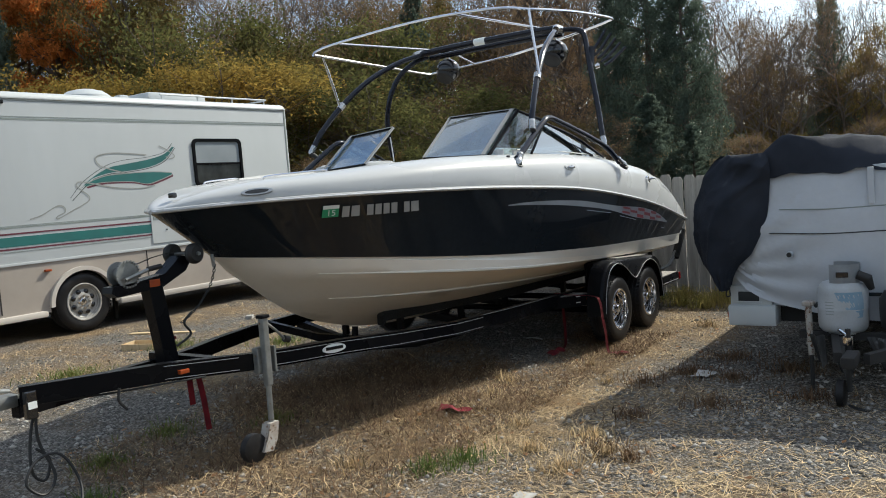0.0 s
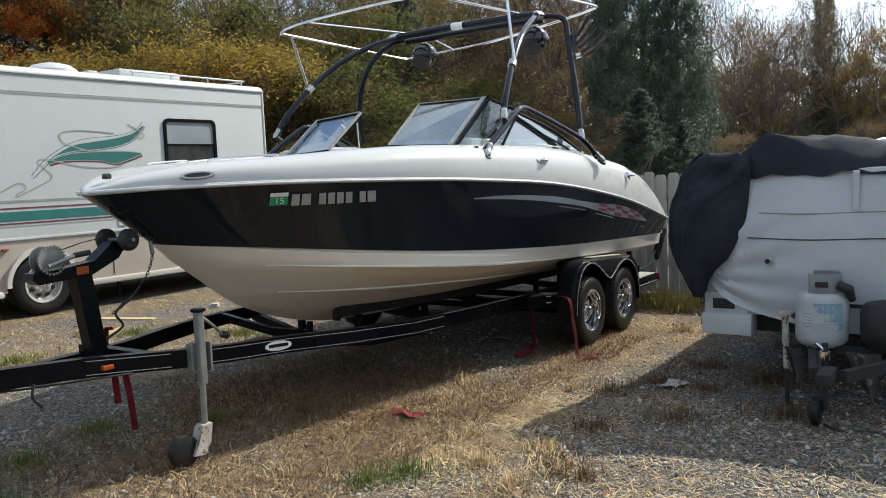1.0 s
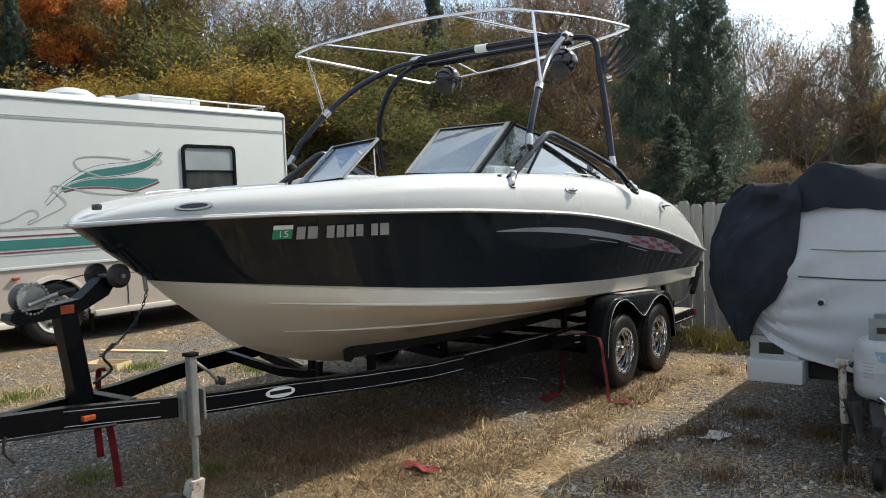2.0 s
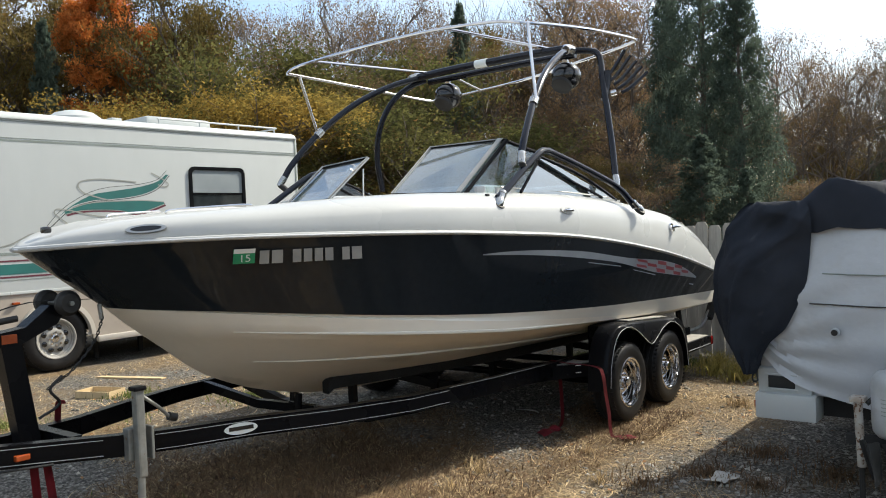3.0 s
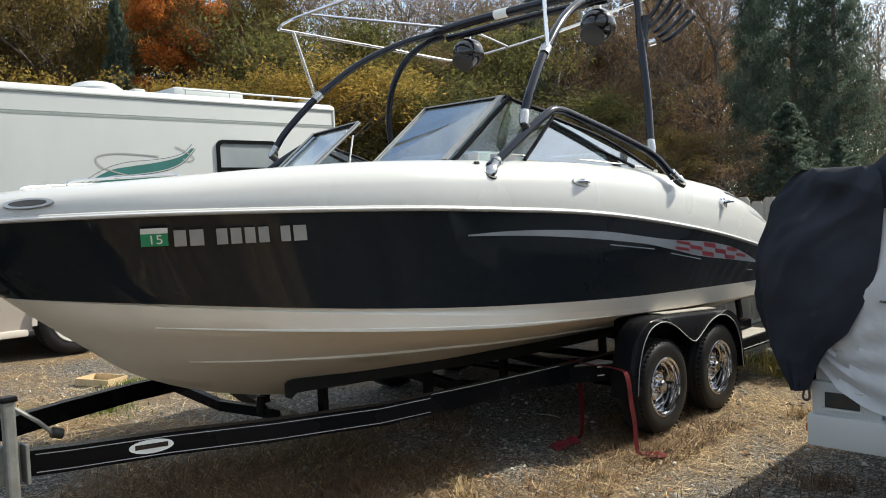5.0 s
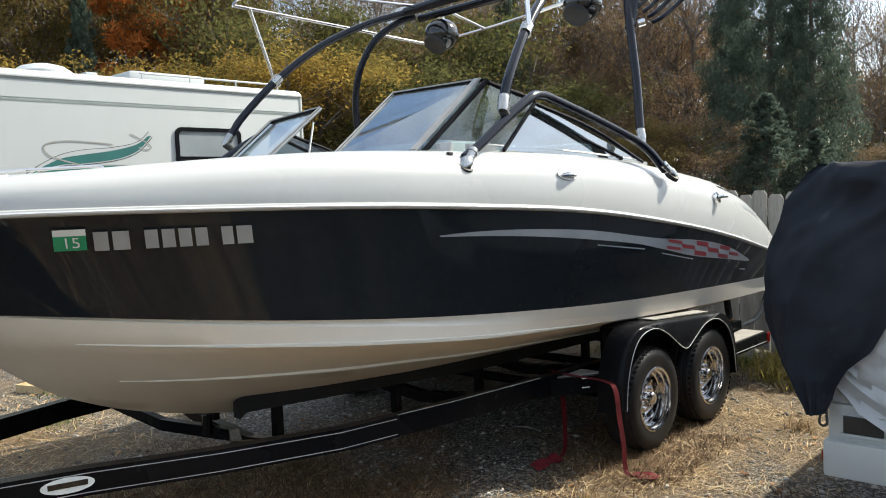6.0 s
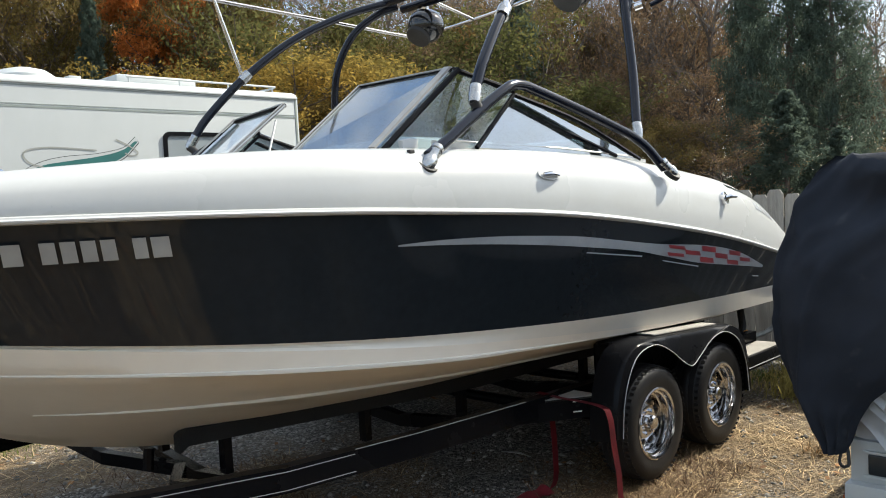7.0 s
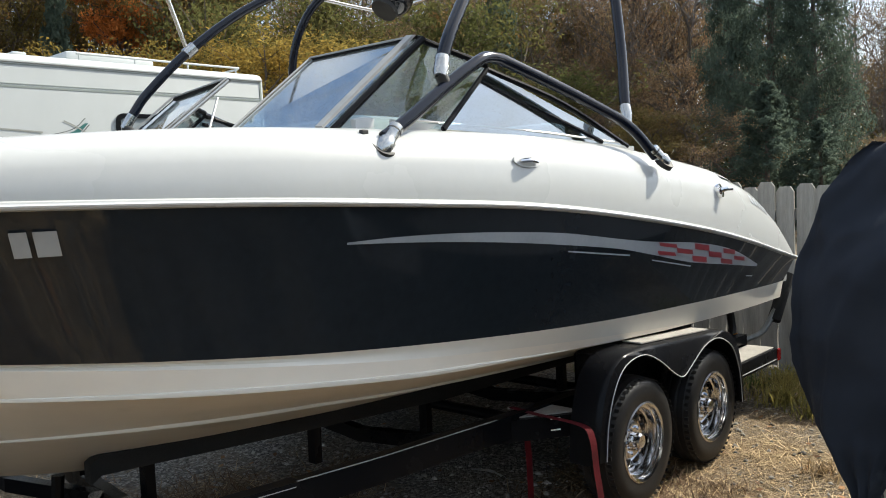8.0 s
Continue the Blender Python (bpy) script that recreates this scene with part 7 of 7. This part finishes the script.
def plant(kind, deg, dist, h, wide=1.0):
    """A tree of a kind in a direction (degrees from +x) and distance from the walk's middle."""
    own = {"olive": 9, "brown": 9, "gold": 6, "orange": 9, "green": 4.5, "bare": 9.5, "cedar": 10, "young": 10}[kind]
    dist, h = dist * FAR, 1.57 + (h - 1.57) * FAR
    x, y = EYE_REF[0] + dist * math.cos(radians(deg)), EYE_REF[1] + dist * math.sin(radians(deg))
    k = h / own
    m = Matrix.LocRotScale((x, y, -.05), Euler((0, 0, RNG.uniform(0, 6.283))), None)
    ob = PROTO[kind]
    if kind not in used:
        used.add(kind)
    else:
        ob = copy_thing(ob, m)
    ob.matrix_basis = m
    ob.scale = (k * wide, k * wide, k)


# tall trees along the skyline, from the motorhome's side round to the camper's
for kind, deg, dist, h, w in (
        ("olive", 73, 30, 12.5, 1.1), ("brown", 69.4, 33, 12.5, 1), ("olive", 67.0, 28, 11.0, .75), ("young", 63.6, 25, 7.8, .45),
        ("orange", 59.4, 28, 11.6, .95), ("olive", 56.9, 26, 10.4, .62), ("olive", 62.4, 30, 10.4, .6), ("olive", 54.6, 27, 9.2, .5), ("olive", 56.0, 30, 9.8, .6), ("bare", 52.0, 30, 8.6, .8),
        ("bare", 49.6, 28, 10.6, .9), ("bare", 47.8, 26, 9.8, .9), ("bare", 46.4, 29, 10.4, .9), ("olive", 48.8, 31, 8.2, .9),
        ("bare", 44.8, 27, 10.4, .9), ("bare", 42.9, 28, 10.8, .9), ("bare", 41.2, 26, 9.6, .9), ("olive", 39.6, 29, 8.9, .8), ("young", 36.6, 25, 8.4, .42),
        ("olive", 42.8, 32, 8.4, 1), ("olive", 34.4, 29, 8.8, .8), ("bare", 33.4, 26, 8.6, 1), ("brown", 31.6, 29, 8.4, .8), ("bare", 37.8, 27, 8.8, .9),
        ("brown", 28.4, 25, 9.6, .7), ("bare", 29.8, 29, 10.6, .9), ("bare", 26.2, 24, 9.8, .9), ("brown", 26.9, 27, 9.4, .7), ("brown", 29.0, 30, 9.6, .7),
        ("cedar", 20.6, 21, 10.6, .64), ("cedar", 18.3, 20, 7.4, .7), ("cedar", 22.8, 22, 7.8, .6), ("brown", 24.8, 25, 8.2, .6),
        ("bare", 16.2, 26, 8.2, .9), ("bare", 15.0, 25, 6.9, .9), ("bare", 13.8, 27, 6.8, .9), ("bare", 12.4, 25, 6.3, .9), ("olive", 12.8, 30, 5.6, .8), ("cedar", 9.2, 27, 7.5, .5), ("bare", 10.8, 26, 6.0, .9),
        ("bare", 8.2, 26, 7.2, .8), ("olive", 6.8, 27, 5.0, .9), ("bare", 4.6, 24, 7.2, .8), ("olive", 2, 26, 7, 1), ("young", -2, 25, 8, 1), ("brown", -8, 24, 8, 1), ("olive", 79, 29, 12, 1.1), ("brown", 88, 28, 12, 1.1)):
    plant(kind, deg, dist, h, w)
for k, deg in enumerate(np.arange(26, 54, 3.5)):
    plant("brown" if deg < 37 else ("olive", "green", "brown", "gold", "green", "brown")[k % 6], float(deg) + RNG.uniform(-.7, .7), 23 + RNG.uniform(-.8, .8), RNG.uniform(5.4, 6.8) * (.8 if deg < 37 else 1), 1.05)
# hedge row of low trees and shrubs in front of them
for k, deg in enumerate(np.arange(-4, 92, 3.6)):
    kind = ("olive", "green", "olive", "gold", "brown", "green")[k % 6]
    if deg < 15:
        kind = ("bare", "olive", "brown")[k % 3]
    elif deg < 24:
        kind = ("young", "brown", "young", "young")[k % 4]
    elif deg < 42:
        kind = ("brown", "olive", "brown", "green")[k % 4]
    if deg > 52:
        kind = ("gold", "gold", "green", "gold", "brown")[k % 5]
    dd = interp(deg, (-10, 12, 30, 40, 55, 75, 95), (17, 17.5, 18, 19.5, 21, 20, 20)) + RNG.uniform(-.8, 1.2)
    hh = interp(deg, (-10, 8, 14, 20, 30, 40, 52, 60, 75), (2.6, 2.3, 2.4, 3.0, 3.7, 4.3, 4.8, 5.2, 5.2)) * RNG.uniform(.85, 1.1)
    plant(kind, float(deg) + RNG.uniform(-.6, .6), dd, hh * (1.2 if kind == "bare" else 1), 1.5 if kind not in ("young", "bare") else 1.2)
for k, deg in enumerate(np.arange(38, 90, 6.0)):
    plant(("green", "brown", "green", "gold")[k % 4], float(deg), interp(deg, (0, 30, 60, 90), (14.6, 15.4, 17.5, 17)) + RNG.uniform(-.4, .4), RNG.uniform(1.8, 2.7), 1.5)


def wood_place(deg, dist):
    return EYE_REF[0] + dist * math.cos(radians(deg)), EYE_REF[1] + dist * math.sin(radians(deg))


def far_wood(name, deg0, deg1, dist, count, per, leaf, top, label, leaves="far"):
    """The depth of the wood behind the single trees: a thick belt of leaf clumps with an uneven crown line."""
    cs, rad = [], []
    for _ in range(count):
        deg = RNG.uniform(deg0, deg1)
        x, y = wood_place(deg, RNG.uniform(*dist) * FAR)
        r = RNG.uniform(.7, 1.5) * FAR
        h = FAR * interp(deg, *top) * (1 + .13 * noise.noise(Vector((deg * .45, 2.7, 0))) + .10 * noise.noise(Vector((deg * 1.3, 8.1, 0))))
        cs.append((x, y, .2 + (h - r) * RNG.random() ** .8))
        rad.append(r)
    v, f = leaf_cloud(cs, rad, [per] * count, leaf * FAR, (1, 1, .9), .1)
    return tagged(raw(name, v, f, LEAF[leaves]), label, "woods", kind="stuff")


far_wood("far_woods", -6, 96, (31, 37), 700, 400, .105, ((-6, 6, 14, 20, 30, 40, 52, 60, 96), (3.6, 3.6, 4.1, 6.4, 8.0, 8.6, 7.9, 8.6, 9.0)), "dense mixed autumn wood filling the distance")
# added belt outside the view, so the black hull mirrors dark leaves, not sky
far_wood("woods_behind", 96, 354, (29, 36), 520, 70, .30, ((96, 354), (9.0, 8.0)), "unseen belt of dark trees added for the hull to reflect", "green")
# bare twigs standing out of the wood's crown line
n_t = 46000
dg, ds = RNG.uniform(-4, 92, n_t), RNG.uniform(29, 36, n_t) * FAR
tx, ty = EYE_REF[0] + ds * np.cos(np.radians(dg)), EYE_REF[1] + ds * np.sin(np.radians(dg))
tz = FAR * np.interp(dg, (-4, 12, 20, 30, 40, 52, 62, 92), (3.9, 4.2, 5.6, 7.2, 7.4, 7.0, 7.0, 8)) + RNG.uniform(-3.4, 2.0, n_t)
d = np.stack([RNG.normal(0, .38, n_t), RNG.normal(0, .38, n_t), np.ones(n_t)], 1) * RNG.uniform(.5, 2.0, n_t)[:, None]
w_ = np.stack([RNG.normal(0, 1, n_t), RNG.normal(0, 1, n_t), np.zeros(n_t)], 1)
w_ *= RNG.uniform(.008, .017, n_t)[:, None] / np.linalg.norm(w_, axis=1)[:, None]
p0 = np.stack([tx, ty, tz], 1)
tagged(raw("bare_twigs", np.stack([p0 - w_, p0 + w_, p0 + d], 1).reshape(-1, 3), np.arange(3 * n_t).reshape(-1, 3), M_TWIG), "grey bare twigs rising from the wood", "twigs", kind="stuff")
# ---- small things on the ground ----
def lying(x, y, z, rz):
    return Matrix.Translation((x, y, z)) @ Matrix.Rotation(rz, 4, 'Z')


tray = thing("wooden_tray", "shallow pale pine tray lying on the gravel", "wooden tray", (2.46, 3.78, ground_height(2.46, 3.78)))
g0 = ground_height(2.46, 3.78)
for nm, x0, x1, y0, y1, z0, z1 in (("tray_base", -.12, .12, -.20, .20, .0, .012), ("tray_side", -.132, -.12, -.20, .20, 0, .07), ("tray_side", .12, .132, -.20, .20, 0, .07), ("tray_end", -.12, .12, -.212, -.20, 0, .07), ("tray_end", -.12, .12, .20, .212, 0, .07)):
    bm = a_box(x0, x1, y0, y1, z0, z1, .002)
    bm.transform(lying(2.46, 3.78, g0 + .004, .34))
    part(nm, bm, M_BOXWOOD, tray)
for x, y, rz, ln in ((3.2, 4.45, .35, .9),):
    bm = a_box(-.045, .045, -ln / 2, ln / 2, 0, .02, .003)
    bm.transform(lying(x, y, ground_height(x, y) + .002, rz))
    tagged(part("plank", bm, M_BOXWOOD), "weathered pale plank lying on the gravel", "plank", "planks on the gravel")
bm = a_box(-.06, .06, -.045, .045, 0, .05, .006)
bm.transform(lying(4.35, 4.1, ground_height(4.35, 4.1), .6))
tagged(part("wood_block", bm, M_PAPER), "small pale block lying on the gravel", "block")


def crumple(name, x, y, w, d, h, material, label, category, seed, n=14):
    """A small crumpled sheet lying on the ground."""
    bm = bmesh.new()
    lines = []
    for i in range(n):
        row = []
        for j in range(n):
            px_, py_ = (i / (n - 1) - .5) * w, (j / (n - 1) - .5) * d
            q = Vector((px_ * 9 + seed, py_ * 9, seed * 2.3))
            px_ += .25 * w * noise.noise(q * .5)
            z = max(0.0, h * (.5 + .9 * noise.noise(q)))
            row.append(Vector((x + px_, y + py_ + .2 * d * noise.noise(q + Vector((4, 4, 0))), ground_height(x, y) + .004 + z)))
        lines.append(row)
    loft(bm, lines)
    return tagged(part(name, bm, material, smooth=True), label, category)


crumple("red_rag", 1.40, -1.18, .10, .26, .05, M_STRAP, "crumpled red cloth strap lying on dry grass", "rag", 1.7)
crumple("paper_scrap", 3.87, -.50, .08, .19, .05, M_STICKER_WHITE, "pale paper scrap under the boat", "paper", 3.1)
crumple("red_strap_heap", 3.40, -.98, .26, .09, .045, M_STRAP, "loose heap of red webbing under the boat", "strap", 5.2)
crumple("strap_end", 3.55, -1.53, .12, .15, .03, M_STRAP, "red strap end beside the tyre", "strap", 6.6)
crumple("plastic_scrap", 2.94, -2.46, .22, .14, .03, M_PAPER, "torn clear plastic scrap on the gravel", "plastic scrap", 8.4)
crumple("leaf_scrap", .29, -2.35, .08, .1, .02, M_PAPER, "pale paper scrap in the weeds", "paper", 9.9)
for k, (x, y, rz, ln) in enumerate(((1.9, -1.35, .5, .22), (1.1, -1.9, 1.2, .18), (2.6, -1.6, -.4, .26), (.8, -2.6, .2, .24), (4.6, -1.75, .9, .3), (1.55, -2.2, 2.0, .2), (6.1, -1.6, 1.7, .5), (.5, -2.9, .7, .2))):
    z = ground_height(x, y) + .008
    a_, b_ = Vector((math.cos(rz), math.sin(rz), 0)) * ln / 2, Vector((0, 0, .006))
    c_ = Vector((x, y, z))
    tagged(part("twig", a_tube([c_ - a_, c_ + b_ + Vector((-a_.y, a_.x, 0)) * .08, c_ + a_], [.004, .0035, .002], 5), M_BOXWOOD), "pale dry twig lying on the ground", "twig", "twigs on the ground")

# ---- fence (pieces last) ----
FX = 7.22
fence = tagged(new("fence"), "weathered grey dog-eared board fence", "fence", kind="structure")
for z in (.35, 1.2):
    part("fence_rail", a_box(FX + .022, FX + .06, -9, 9.5, z, z + .09), M_FENCE, fence)
bw = .145
bm = plate(bmesh.new(), [(0, 0, 0), (0, bw - .008, 0), (0, bw - .008, 1.46), (0, bw - .035, 1.50), (0, .027, 1.50), (0, 0, 1.46)], (.02, 0, 0))
bmesh.ops.recalc_face_normals(bm, faces=bm.faces[:])
board_me = bpy.data.meshes.new("fence_board")
bm.to_mesh(board_me)
bm.free()
board_me.materials.append(M_FENCE)
k = 0
y = -9.0
while y < 9.4:
    b_ = new("fence_board", board_me)
    b_.parent = fence
    b_.location = (FX + RNG.uniform(-.004, .004), y, RNG.uniform(-.035, .02))
    b_.rotation_euler = (RNG.uniform(-.006, .006), RNG.uniform(-.008, .008), 0)
    y += bw + RNG.uniform(-.002, .004)
